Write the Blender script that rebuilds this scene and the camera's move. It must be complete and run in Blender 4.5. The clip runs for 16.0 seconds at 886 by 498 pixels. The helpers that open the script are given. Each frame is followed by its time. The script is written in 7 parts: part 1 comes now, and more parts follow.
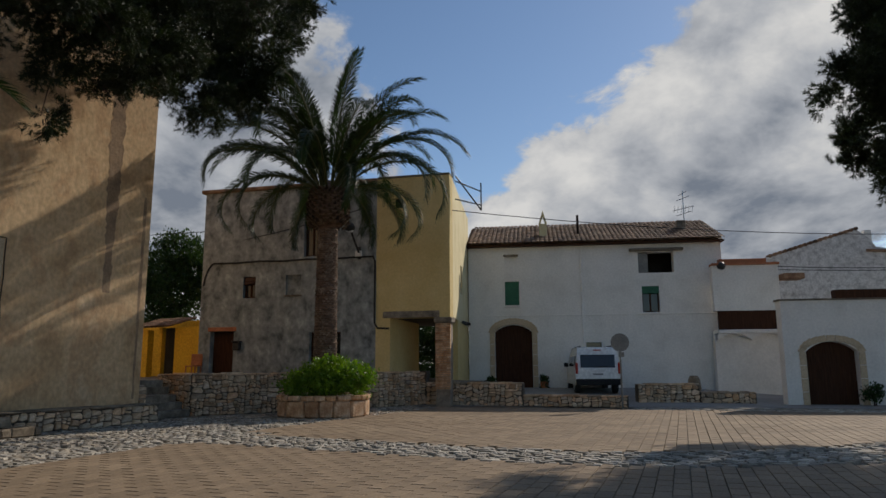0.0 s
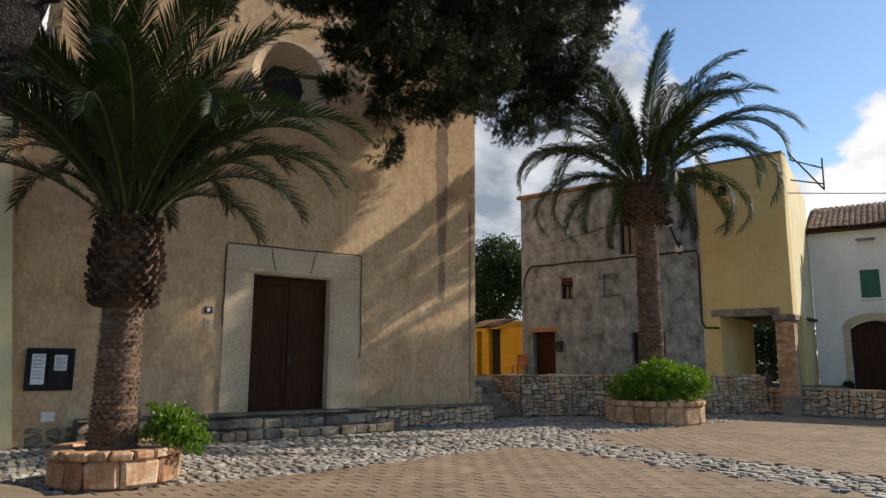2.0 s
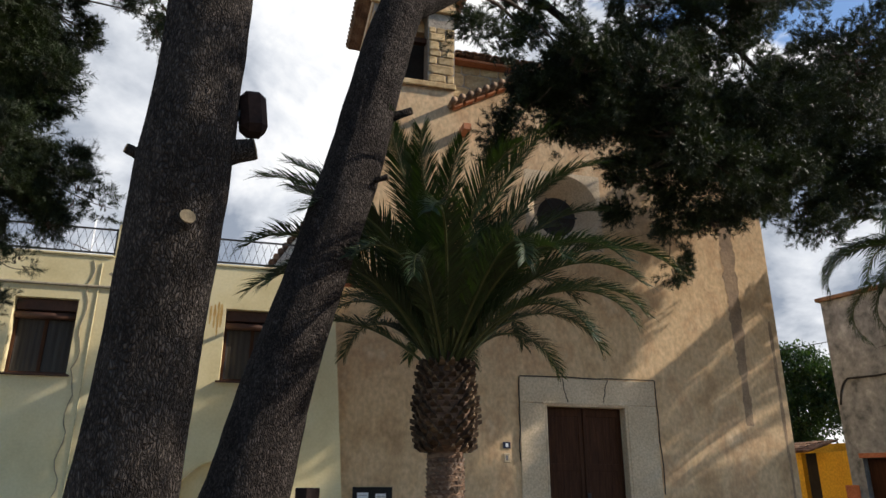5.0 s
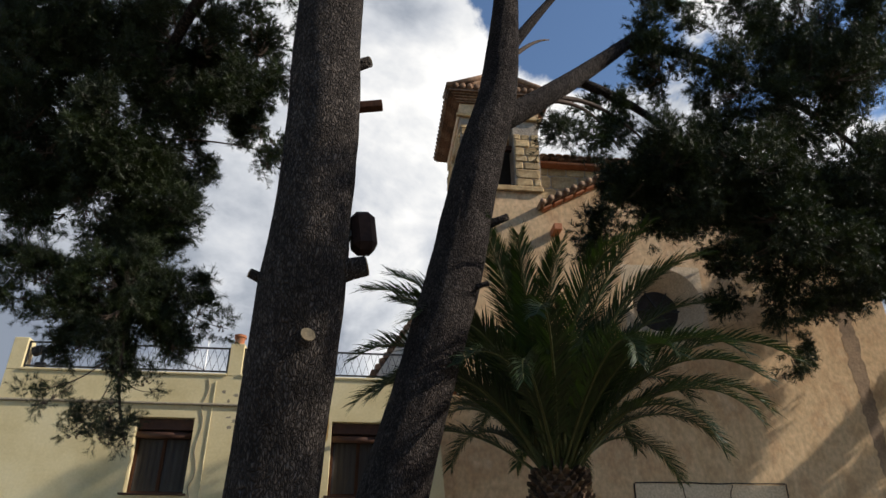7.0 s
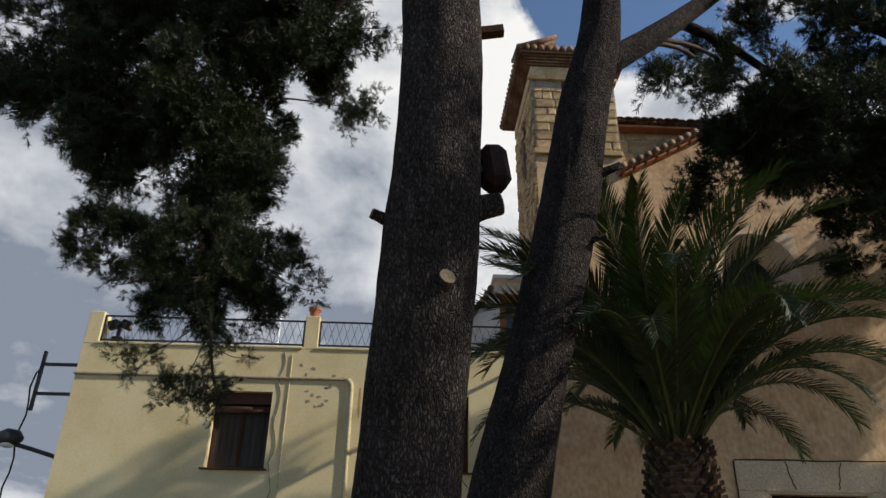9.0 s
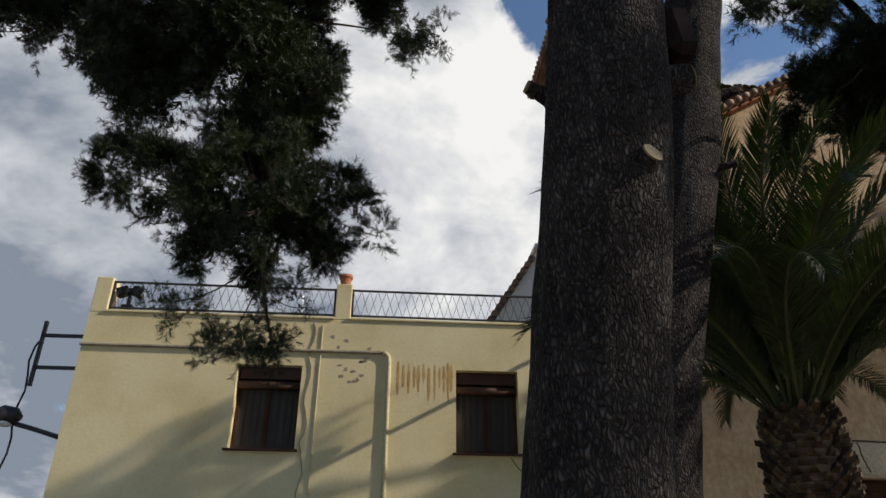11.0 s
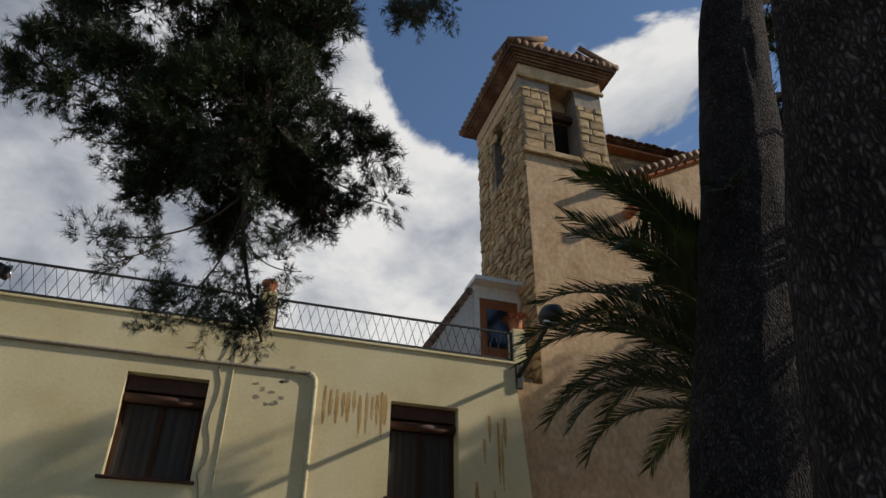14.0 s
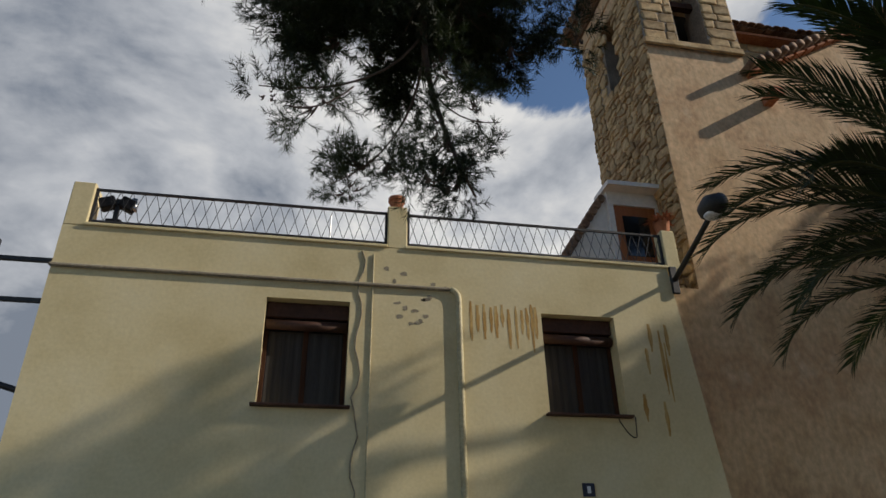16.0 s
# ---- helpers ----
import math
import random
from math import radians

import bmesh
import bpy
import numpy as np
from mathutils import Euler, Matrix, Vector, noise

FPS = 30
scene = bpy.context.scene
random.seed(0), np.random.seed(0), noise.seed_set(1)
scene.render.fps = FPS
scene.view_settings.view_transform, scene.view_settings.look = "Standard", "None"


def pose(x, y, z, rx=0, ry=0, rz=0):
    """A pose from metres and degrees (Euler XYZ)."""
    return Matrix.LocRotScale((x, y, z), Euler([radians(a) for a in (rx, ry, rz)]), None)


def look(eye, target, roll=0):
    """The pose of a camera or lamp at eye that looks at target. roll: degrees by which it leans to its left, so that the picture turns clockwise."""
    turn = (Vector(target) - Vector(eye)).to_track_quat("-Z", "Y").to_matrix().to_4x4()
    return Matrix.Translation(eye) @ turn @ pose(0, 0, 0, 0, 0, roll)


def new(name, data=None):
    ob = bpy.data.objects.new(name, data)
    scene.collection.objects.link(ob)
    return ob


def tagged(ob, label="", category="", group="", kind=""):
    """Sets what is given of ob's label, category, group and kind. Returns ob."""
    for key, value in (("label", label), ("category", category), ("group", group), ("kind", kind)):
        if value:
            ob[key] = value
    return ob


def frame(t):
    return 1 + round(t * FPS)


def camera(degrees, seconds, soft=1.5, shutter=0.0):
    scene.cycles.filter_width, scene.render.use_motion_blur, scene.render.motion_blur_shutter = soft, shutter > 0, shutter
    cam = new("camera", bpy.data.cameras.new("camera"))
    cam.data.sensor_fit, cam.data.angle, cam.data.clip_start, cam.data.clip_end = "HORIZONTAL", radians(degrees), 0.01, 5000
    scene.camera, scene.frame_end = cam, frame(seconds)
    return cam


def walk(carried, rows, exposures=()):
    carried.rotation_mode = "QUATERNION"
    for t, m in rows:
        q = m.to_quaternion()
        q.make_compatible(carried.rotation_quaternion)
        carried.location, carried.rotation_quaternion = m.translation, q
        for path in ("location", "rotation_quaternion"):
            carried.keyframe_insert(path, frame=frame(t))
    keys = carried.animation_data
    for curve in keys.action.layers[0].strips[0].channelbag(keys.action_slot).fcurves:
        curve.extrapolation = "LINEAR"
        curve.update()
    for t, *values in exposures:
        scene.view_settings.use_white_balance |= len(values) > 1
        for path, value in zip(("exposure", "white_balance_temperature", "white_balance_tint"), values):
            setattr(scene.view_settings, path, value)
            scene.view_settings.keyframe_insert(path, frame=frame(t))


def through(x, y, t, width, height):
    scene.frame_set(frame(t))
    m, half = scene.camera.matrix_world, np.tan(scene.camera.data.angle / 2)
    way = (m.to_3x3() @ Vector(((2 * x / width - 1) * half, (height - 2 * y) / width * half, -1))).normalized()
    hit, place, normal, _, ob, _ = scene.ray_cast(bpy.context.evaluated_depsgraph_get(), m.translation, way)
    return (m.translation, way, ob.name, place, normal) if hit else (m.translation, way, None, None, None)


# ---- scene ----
cam = camera(65.8, 16.0)
PATH = [
    (0, (0.55, -0.331, 1.386), (-0.387, 1.403, 1.725), -0.3),
    (0.5, (0.469, -0.296, 1.405), (-0.597, 1.362, 1.743), -0.2),
    (1, (0.264, -0.405, 1.404), (-0.966, 1.135, 1.743), -0.3),
    (1.5, (0.214, -0.363, 1.507), (-1.214, 0.997, 1.841), -0.1),
    (2, (0.081, -0.251, 1.632), (-1.516, 0.909, 1.955), 0.3),
    (2.5, (-0.011, -0.243, 1.729), (-1.717, 0.751, 2.045), 0.5),
    (3, (-0.051, -0.329, 1.769), (-1.832, 0.524, 2.083), 0.4),
    (3.5, (-0.204, -0.482, 1.811), (-2.036, 0.254, 2.13), 0.2),
    (4, (-0.323, -0.667, 1.92), (-2.159, -0.024, 2.386), 0.3),
    (4.2, (-0.355, -0.706, 1.931), (-2.185, -0.092, 2.453), 0.4),
    (6.3, (-0.314, -1.017, 1.953), (-2.134, -0.719, 2.729), -0.1),
    (6.5, (-0.346, -1.017, 1.965), (-2.159, -0.746, 2.764), 0.1),
    (7, (-0.302, -1.046, 1.955), (-2.068, -0.847, 2.873), -0.0),
    (7.5, (-0.387, -1.117, 1.938), (-2.166, -0.986, 2.842), 0.1),
    (8, (-0.594, -1.255, 1.901), (-2.379, -1.153, 2.796), 0.5),
    (8.5, (-0.868, -1.486, 1.902), (-2.658, -1.401, 2.789), 0.7),
    (9, (-1.189, -1.803, 1.905), (-2.982, -1.721, 2.786), 0.8),
    (9.5, (-1.566, -2.052, 1.833), (-3.36, -1.969, 2.714), 0.6),
    (9.7, (-1.731, -2.139, 1.845), (-3.526, -2.062, 2.723), 0.8),
    (11.8, (-3.236, -3.394, 1.728), (-5.006, -3.109, 2.615), 0.1),
    (12, (-3.366, -3.469, 1.726), (-5.127, -3.131, 2.612), 0.1),
    (12.5, (-3.68, -3.676, 1.729), (-5.408, -3.236, 2.633), 0.4),
    (13, (-3.983, -3.878, 1.704), (-5.602, -3.366, 2.761), 0.3),
    (13.5, (-4.3, -4.047, 1.646), (-5.903, -3.525, 2.72), 0.2),
    (14, (-4.635, -4.262, 1.575), (-6.247, -3.739, 2.637), 0.3),
    (14.5, (-4.952, -4.432, 1.573), (-6.582, -3.897, 2.601), -0.2),
    (15, (-5.286, -4.539, 1.506), (-6.936, -4.015, 2.507), -0.6),
    (15.5, (-5.712, -4.784, 1.474), (-7.405, -4.324, 2.434), -0.7),
    (16, (-6.094, -5.031, 1.397), (-7.819, -4.681, 2.348), -1.2),
]
LIGHT_STEPS = [(0, -0.62), (1.0, -0.42), (2.0, 0.18), (3.0, 0.48), (4.2, 0.42), (7.0, 0.08), (9.5, -0.12), (12.5, -0.18), (14.0, -0.36), (16.0, -0.42)]
walk(cam, [(t, look(eye, target, roll)) for t, eye, target, roll in PATH], LIGHT_STEPS)

# ---- light ----
SUN = Vector((0.26, 1.0, 0.625)).normalized()
world = bpy.data.worlds.new("sky")
scene.world = world
world.use_nodes = True
wn, wl = world.node_tree.nodes, world.node_tree.links
wn.clear()


def wnode(kind, **sets):
    n = wn.new(kind)
    for k, v in sets.items():
        n.inputs[k].default_value = v
    return n


sky = wn.new("ShaderNodeTexSky")
sky.sky_type = 'NISHITA'
sky.sun_disc = False
sky.sun_elevation = math.asin(SUN.z)
sky.sun_rotation = math.atan2(SUN.x, SUN.y)
sky.air_density, sky.dust_density, sky.ozone_density = 1.0, 0.2, 3.0
coord = wn.new("ShaderNodeTexCoord")
sep = wn.new("ShaderNodeSeparateXYZ")
wl.new(coord.outputs["Generated"], sep.inputs[0])
up = wn.new("ShaderNodeMath"); up.operation = 'MAXIMUM'; up.inputs[1].default_value = 0.0
wl.new(sep.outputs["Z"], up.inputs[0])
lift = wn.new("ShaderNodeMath"); lift.operation = 'ADD'; lift.inputs[1].default_value = 0.42
wl.new(up.outputs[0], lift.inputs[0])
dx = wn.new("ShaderNodeMath"); dx.operation = 'DIVIDE'
dy = wn.new("ShaderNodeMath"); dy.operation = 'DIVIDE'
wl.new(sep.outputs["X"], dx.inputs[0]); wl.new(lift.outputs[0], dx.inputs[1])
wl.new(sep.outputs["Y"], dy.inputs[0]); wl.new(lift.outputs[0], dy.inputs[1])
flat = wn.new("ShaderNodeCombineXYZ")
wl.new(dx.outputs[0], flat.inputs[0]); wl.new(dy.outputs[0], flat.inputs[1]); wl.new(sep.outputs["Z"], flat.inputs[2])
shift = wn.new("ShaderNodeMapping")
shift.inputs["Location"].default_value = (3.1, 1.7, 0.4)
wl.new(flat.outputs[0], shift.inputs[0])
cover = wnode("ShaderNodeTexNoise", Scale=1.5, Detail=9.0, Roughness=0.56, Distortion=0.25)
wl.new(shift.outputs[0], cover.inputs["Vector"])
above = wn.new("ShaderNodeVectorMath"); above.operation = 'ADD'; above.inputs[1].default_value = (-0.02, -0.11, 0.05)
wl.new(shift.outputs[0], above.inputs[0])
over = wnode("ShaderNodeTexNoise", Scale=1.5, Detail=6.0, Roughness=0.52, Distortion=0.25)
wl.new(above.outputs[0], over.inputs["Vector"])
drift = wn.new("ShaderNodeVectorMath"); drift.operation = 'DOT_PRODUCT'      # cloud thickens to the west and low in the north
drift.inputs[1].default_value = (-0.20, 0.045, -0.06)
wl.new(coord.outputs["Generated"], drift.inputs[0])


def lobes(start, spots):
    """Adds broad swells of cloud (or gaps) round the directions given: (x, y, z), tightness, amount."""
    for way, tight, amount in spots:
        dot = wn.new("ShaderNodeVectorMath"); dot.operation = 'DOT_PRODUCT'
        dot.inputs[1].default_value = Vector(way).normalized()
        wl.new(coord.outputs["Generated"], dot.inputs[0])
        fall = wn.new("ShaderNodeMath"); fall.operation = 'MULTIPLY_ADD'
        fall.inputs[1].default_value, fall.inputs[2].default_value = tight, -tight
        wl.new(dot.outputs["Value"], fall.inputs[0])
        swell = wn.new("ShaderNodeMath"); swell.operation = 'EXPONENT'
        wl.new(fall.outputs[0], swell.inputs[0])
        add = wn.new("ShaderNodeMath"); add.operation = 'MULTIPLY_ADD'; add.inputs[1].default_value = amount
        wl.new(swell.outputs[0], add.inputs[0]); wl.new(start, add.inputs[2])
        start = add.outputs[0]
    return start


billow = wnode("ShaderNodeTexNoise", Scale=5.5, Detail=8.0, Roughness=0.6, Distortion=0.4)
wl.new(shift.outputs[0], billow.inputs["Vector"])
rough_edge = wn.new("ShaderNodeMath"); rough_edge.operation = 'MULTIPLY_ADD'; rough_edge.inputs[1].default_value = 0.45
wl.new(billow.outputs["Fac"], rough_edge.inputs[0]); wl.new(cover.outputs["Fac"], rough_edge.inputs[2])
piled = wn.new("ShaderNodeMath"); piled.operation = 'ADD'
wl.new(drift.outputs["Value"], piled.inputs[0]); wl.new(rough_edge.outputs[0], piled.inputs[1])
bank = lobes(piled.outputs[0], (((-0.28, 0.80, 0.53), 26, -0.24), ((-0.45, 0.55, 0.72), 9, -0.14), ((-0.70, 0.235, 0.66), 120, -0.24), ((-0.60, 0.20, 0.76), 90, -0.20),
                                ((-0.18, 0.94, 0.27), 45, 0.26), ((0.05, 0.95, 0.31), 60, 0.24), ((-0.72, 0.64, 0.25), 80, 0.18), ((-0.80, 0.27, 0.52), 120, 0.22),
                                ((-0.54, 0.48, 0.69), 260, 0.16), ((-0.83, -0.20, 0.50), 7, 0.26), ((-0.70, 0.08, 0.69), 200, 0.10)))
edge = wn.new("ShaderNodeMapRange")
edge.inputs["From Min"].default_value, edge.inputs["From Max"].default_value = 0.76, 0.83
edge.interpolation_type = 'SMOOTHSTEP'
wl.new(bank, edge.inputs["Value"])
lit = wn.new("ShaderNodeMath"); lit.operation = 'SUBTRACT'
wl.new(cover.outputs["Fac"], lit.inputs[0]); wl.new(over.outputs["Fac"], lit.inputs[1])
lit2 = wn.new("ShaderNodeMapRange")
lit2.inputs["From Min"].default_value, lit2.inputs["From Max"].default_value = -0.02, 0.19
puffs = wn.new("ShaderNodeMath"); puffs.operation = 'MULTIPLY_ADD'; puffs.inputs[1].default_value = 0.22
wl.new(billow.outputs["Fac"], puffs.inputs[0]); wl.new(lit.outputs[0], puffs.inputs[2])
shaded = lobes(puffs.outputs[0], (((-0.22, 0.95, 0.20), 60, -0.09), ((-0.02, 0.97, 0.22), 60, -0.07), ((-0.80, -0.48, 0.38), 11, -0.13),
                                  ((-0.78, 0.05, 0.62), 14, 0.06), ((-0.20, 0.92, 0.34), 150, 0.10), ((0.05, 0.93, 0.37), 120, 0.10)))
wl.new(shaded, lit2.inputs["Value"])
tone = wn.new("ShaderNodeValToRGB")
tone.color_ramp.elements[0].position, tone.color_ramp.elements[0].color = 0.0, (0.26, 0.30, 0.37, 1)
tone.color_ramp.elements[1].position, tone.color_ramp.elements[1].color = 1.0, (1.0, 0.99, 0.97, 1)
mid_tone = tone.color_ramp.elements.new(0.5); mid_tone.color = (0.62, 0.645, 0.69, 1)
wl.new(lit2.outputs[0], tone.inputs["Fac"])
blue = wn.new("ShaderNodeBackground"); blue.inputs["Strength"].default_value = 0.14
wl.new(sky.outputs[0], blue.inputs["Color"])
cloud = wn.new("ShaderNodeBackground"); cloud.inputs["Strength"].default_value = 1.0
wl.new(tone.outputs["Color"], cloud.inputs["Color"])
mix = wn.new("ShaderNodeMixShader")
wl.new(edge.outputs[0], mix.inputs[0]); wl.new(blue.outputs[0], mix.inputs[1]); wl.new(cloud.outputs[0], mix.inputs[2])
wout = wn.new("ShaderNodeOutputWorld")
wl.new(mix.outputs[0], wout.inputs[0])

sun_lamp = bpy.data.lights.new("sun", 'SUN')
sun_lamp.energy, sun_lamp.angle, sun_lamp.color = 5.0, radians(0.55), (1.0, 0.90, 0.77)
sun = new("sun", sun_lamp)
sun.matrix_world = look(SUN * 60, (0, 0, 0))


# ---- materials ----
def material(name, colours, rough=0.85, scale=1.0, bump=0.3, fine=40.0, metal=0.0, spread=0.0, stops=(0.32, 0.68), gloss=0.3, streak=None, bumpscale=None, grainy=0.19, tints=None):
    """Procedural paint: colours mixed by a broad and a fine noise in object metres, with relief."""
    m = bpy.data.materials.new(name)
    m.use_nodes = True
    n, l = m.node_tree.nodes, m.node_tree.links
    b = n["Principled BSDF"]
    geo = n.new("ShaderNodeTexCoord")
    mp = n.new("ShaderNodeMapping")
    if streak:
        mp.inputs["Scale"].default_value = streak
    l.new(geo.outputs["Object"], mp.inputs[0])
    broad = n.new("ShaderNodeTexNoise")
    broad.inputs["Scale"].default_value, broad.inputs["Detail"].default_value, broad.inputs["Roughness"].default_value = scale, 8.0, 0.62
    l.new(mp.outputs[0], broad.inputs["Vector"])
    ramp = n.new("ShaderNodeValToRGB")
    els = ramp.color_ramp.elements
    while len(els) < len(colours):
        els.new(0.5)
    for i, c in enumerate(colours):
        els[i].position = stops[0] + (stops[1] - stops[0]) * i / max(1, len(colours) - 1)
        els[i].color = (*c, 1)
    l.new(broad.outputs["Fac"], ramp.inputs["Fac"])
    grain = n.new("ShaderNodeTexNoise")
    grain.inputs["Scale"].default_value, grain.inputs["Detail"].default_value = fine, 5.0
    l.new(mp.outputs[0], grain.inputs["Vector"])
    var = n.new("ShaderNodeMapRange")
    var.inputs["From Min"].default_value, var.inputs["From Max"].default_value = 0.3, 0.7
    var.inputs["To Min"].default_value, var.inputs["To Max"].default_value = 1 - grainy, 1 + grainy
    l.new(grain.outputs["Fac"], var.inputs["Value"])
    mul = n.new("ShaderNodeVectorMath"); mul.operation = 'SCALE'
    l.new(ramp.outputs["Color"], mul.inputs[0]); l.new(var.outputs[0], mul.inputs["Scale"])
    last = mul.outputs[0]
    if spread:
        info = n.new("ShaderNodeObjectInfo")
        isl = n.new("ShaderNodeNewGeometry")
        add = n.new("ShaderNodeMath"); add.operation = 'ADD'
        l.new(info.outputs["Random"], add.inputs[0]); l.new(isl.outputs["Random Per Island"], add.inputs[1])
        fr = n.new("ShaderNodeMath"); fr.operation = 'FRACT'
        l.new(add.outputs[0], fr.inputs[0])
        rg = n.new("ShaderNodeMapRange")
        rg.inputs["To Min"].default_value, rg.inputs["To Max"].default_value = 1 - spread, 1 + spread
        l.new(fr.outputs[0], rg.inputs["Value"])
        mul2 = n.new("ShaderNodeVectorMath"); mul2.operation = 'SCALE'
        l.new(last, mul2.inputs[0]); l.new(rg.outputs[0], mul2.inputs["Scale"])
        last = mul2.outputs[0]
        if tints:
            pick = n.new("ShaderNodeMath"); pick.operation = 'MULTIPLY'; pick.inputs[1].default_value = 7.31
            l.new(add.outputs[0], pick.inputs[0])
            pf = n.new("ShaderNodeMath"); pf.operation = 'FRACT'
            l.new(pick.outputs[0], pf.inputs[0])
            hue = n.new("ShaderNodeValToRGB")
            while len(hue.color_ramp.elements) < len(tints):
                hue.color_ramp.elements.new(0.5)
            for i, c in enumerate(tints):
                hue.color_ramp.elements[i].position, hue.color_ramp.elements[i].color = i / (len(tints) - 1), (*c, 1)
            l.new(pf.outputs[0], hue.inputs["Fac"])
            mul3 = n.new("ShaderNodeVectorMath"); mul3.operation = 'MULTIPLY'
            l.new(last, mul3.inputs[0]); l.new(hue.outputs["Color"], mul3.inputs[1])
            last = mul3.outputs[0]
    l.new(last, b.inputs["Base Color"])
    b.inputs["Roughness"].default_value, b.inputs["Metallic"].default_value = rough, metal
    b.inputs["Specular IOR Level"].default_value = gloss
    if bump:
        bn = n.new("ShaderNodeBump")
        bn.inputs["Strength"].default_value, bn.inputs["Distance"].default_value = bump, 0.02
        h2 = n.new("ShaderNodeTexNoise")
        h2.inputs["Scale"].default_value, h2.inputs["Detail"].default_value = bumpscale or fine * 0.4, 9.0
        l.new(mp.outputs[0], h2.inputs["Vector"])
        l.new(h2.outputs["Fac"], bn.inputs["Height"]); l.new(bn.outputs[0], b.inputs["Normal"])
    return m


def leaf_material(name, a, c, through=0.35, rough=0.5):
    m = material(name, (a, c), rough=rough, scale=1.3, bump=0, fine=9.0, spread=0.3, gloss=0.4)
    n, l = m.node_tree.nodes, m.node_tree.links
    b = n["Principled BSDF"]
    tr = n.new("ShaderNodeBsdfTranslucent")
    tint = n.new("ShaderNodeVectorMath"); tint.operation = 'MULTIPLY'; tint.inputs[1].default_value = (1.5, 1.5, 0.6)
    l.new(b.inputs["Base Color"].links[0].from_socket, tint.inputs[0])
    l.new(tint.outputs[0], tr.inputs["Color"])
    mx = n.new("ShaderNodeMixShader"); mx.inputs[0].default_value = through
    l.new(b.outputs[0], mx.inputs[1]); l.new(tr.outputs[0], mx.inputs[2])
    l.new(mx.outputs[0], n["Material Output"].inputs["Surface"])
    return m


def bark_material(name, dark, light, sx=38.0, sz=13.0, depth=0.04):
    """Plated bark: stretched cells with deep dark fissures."""
    m = material(name, (dark, light), rough=0.95, scale=2.5, bump=0, fine=30.0, gloss=0.1)
    n, l = m.node_tree.nodes, m.node_tree.links
    b = n["Principled BSDF"]
    tc = n.new("ShaderNodeTexCoord")
    wob = n.new("ShaderNodeTexNoise"); wob.inputs["Scale"].default_value, wob.inputs["Detail"].default_value = 6.0, 4.0
    l.new(tc.outputs["Object"], wob.inputs["Vector"])
    off = n.new("ShaderNodeVectorMath"); off.operation = 'SCALE'; off.inputs["Scale"].default_value = 0.11
    l.new(wob.outputs["Color"], off.inputs[0])
    sm = n.new("ShaderNodeVectorMath"); sm.operation = 'ADD'
    l.new(tc.outputs["Object"], sm.inputs[0]); l.new(off.outputs[0], sm.inputs[1])
    mp = n.new("ShaderNodeMapping"); mp.inputs["Scale"].default_value = (sx, sx, sz)
    l.new(sm.outputs[0], mp.inputs[0])
    vor = n.new("ShaderNodeTexVoronoi"); vor.feature = 'DISTANCE_TO_EDGE'; vor.inputs["Scale"].default_value, vor.inputs["Randomness"].default_value = 1.0, 1.0
    l.new(mp.outputs[0], vor.inputs["Vector"])
    rg = n.new("ShaderNodeMapRange"); rg.inputs["From Min"].default_value, rg.inputs["From Max"].default_value = 0.02, 0.30
    l.new(vor.outputs["Distance"], rg.inputs["Value"])
    cell = n.new("ShaderNodeTexVoronoi"); cell.inputs["Scale"].default_value = 1.0
    l.new(mp.outputs[0], cell.inputs["Vector"])
    pale = n.new("ShaderNodeSeparateXYZ")
    l.new(cell.outputs["Color"], pale.inputs[0])
    rough = n.new("ShaderNodeTexNoise"); rough.inputs["Scale"].default_value, rough.inputs["Detail"].default_value = 28.0, 8.0
    l.new(sm.outputs[0], rough.inputs["Vector"])
    hh = n.new("ShaderNodeMath"); hh.operation = 'MULTIPLY_ADD'; hh.inputs[1].default_value = 0.5
    l.new(rough.outputs["Fac"], hh.inputs[0]); l.new(rg.outputs[0], hh.inputs[2])
    bn = n.new("ShaderNodeBump"); bn.inputs["Strength"].default_value, bn.inputs["Distance"].default_value = 1.0, depth
    l.new(hh.outputs[0], bn.inputs["Height"]); l.new(bn.outputs[0], b.inputs["Normal"])
    src = b.inputs["Base Color"].links[0].from_socket
    vv = n.new("ShaderNodeMapRange"); vv.inputs["To Min"].default_value, vv.inputs["To Max"].default_value = 0.35, 1.0
    l.new(rg.outputs[0], vv.inputs["Value"])
    flake = n.new("ShaderNodeMapRange"); flake.inputs["From Min"].default_value, flake.inputs["To Min"].default_value, flake.inputs["To Max"].default_value = 0.1, 0.70, 1.45
    l.new(pale.outputs["X"], flake.inputs["Value"])
    both = n.new("ShaderNodeMath"); both.operation = 'MULTIPLY'
    l.new(vv.outputs[0], both.inputs[0]); l.new(flake.outputs[0], both.inputs[1])
    sc = n.new("ShaderNodeVectorMath"); sc.operation = 'SCALE'
    l.new(src, sc.inputs[0]); l.new(both.outputs[0], sc.inputs["Scale"])
    l.new(sc.outputs[0], b.inputs["Base Color"])
    return m


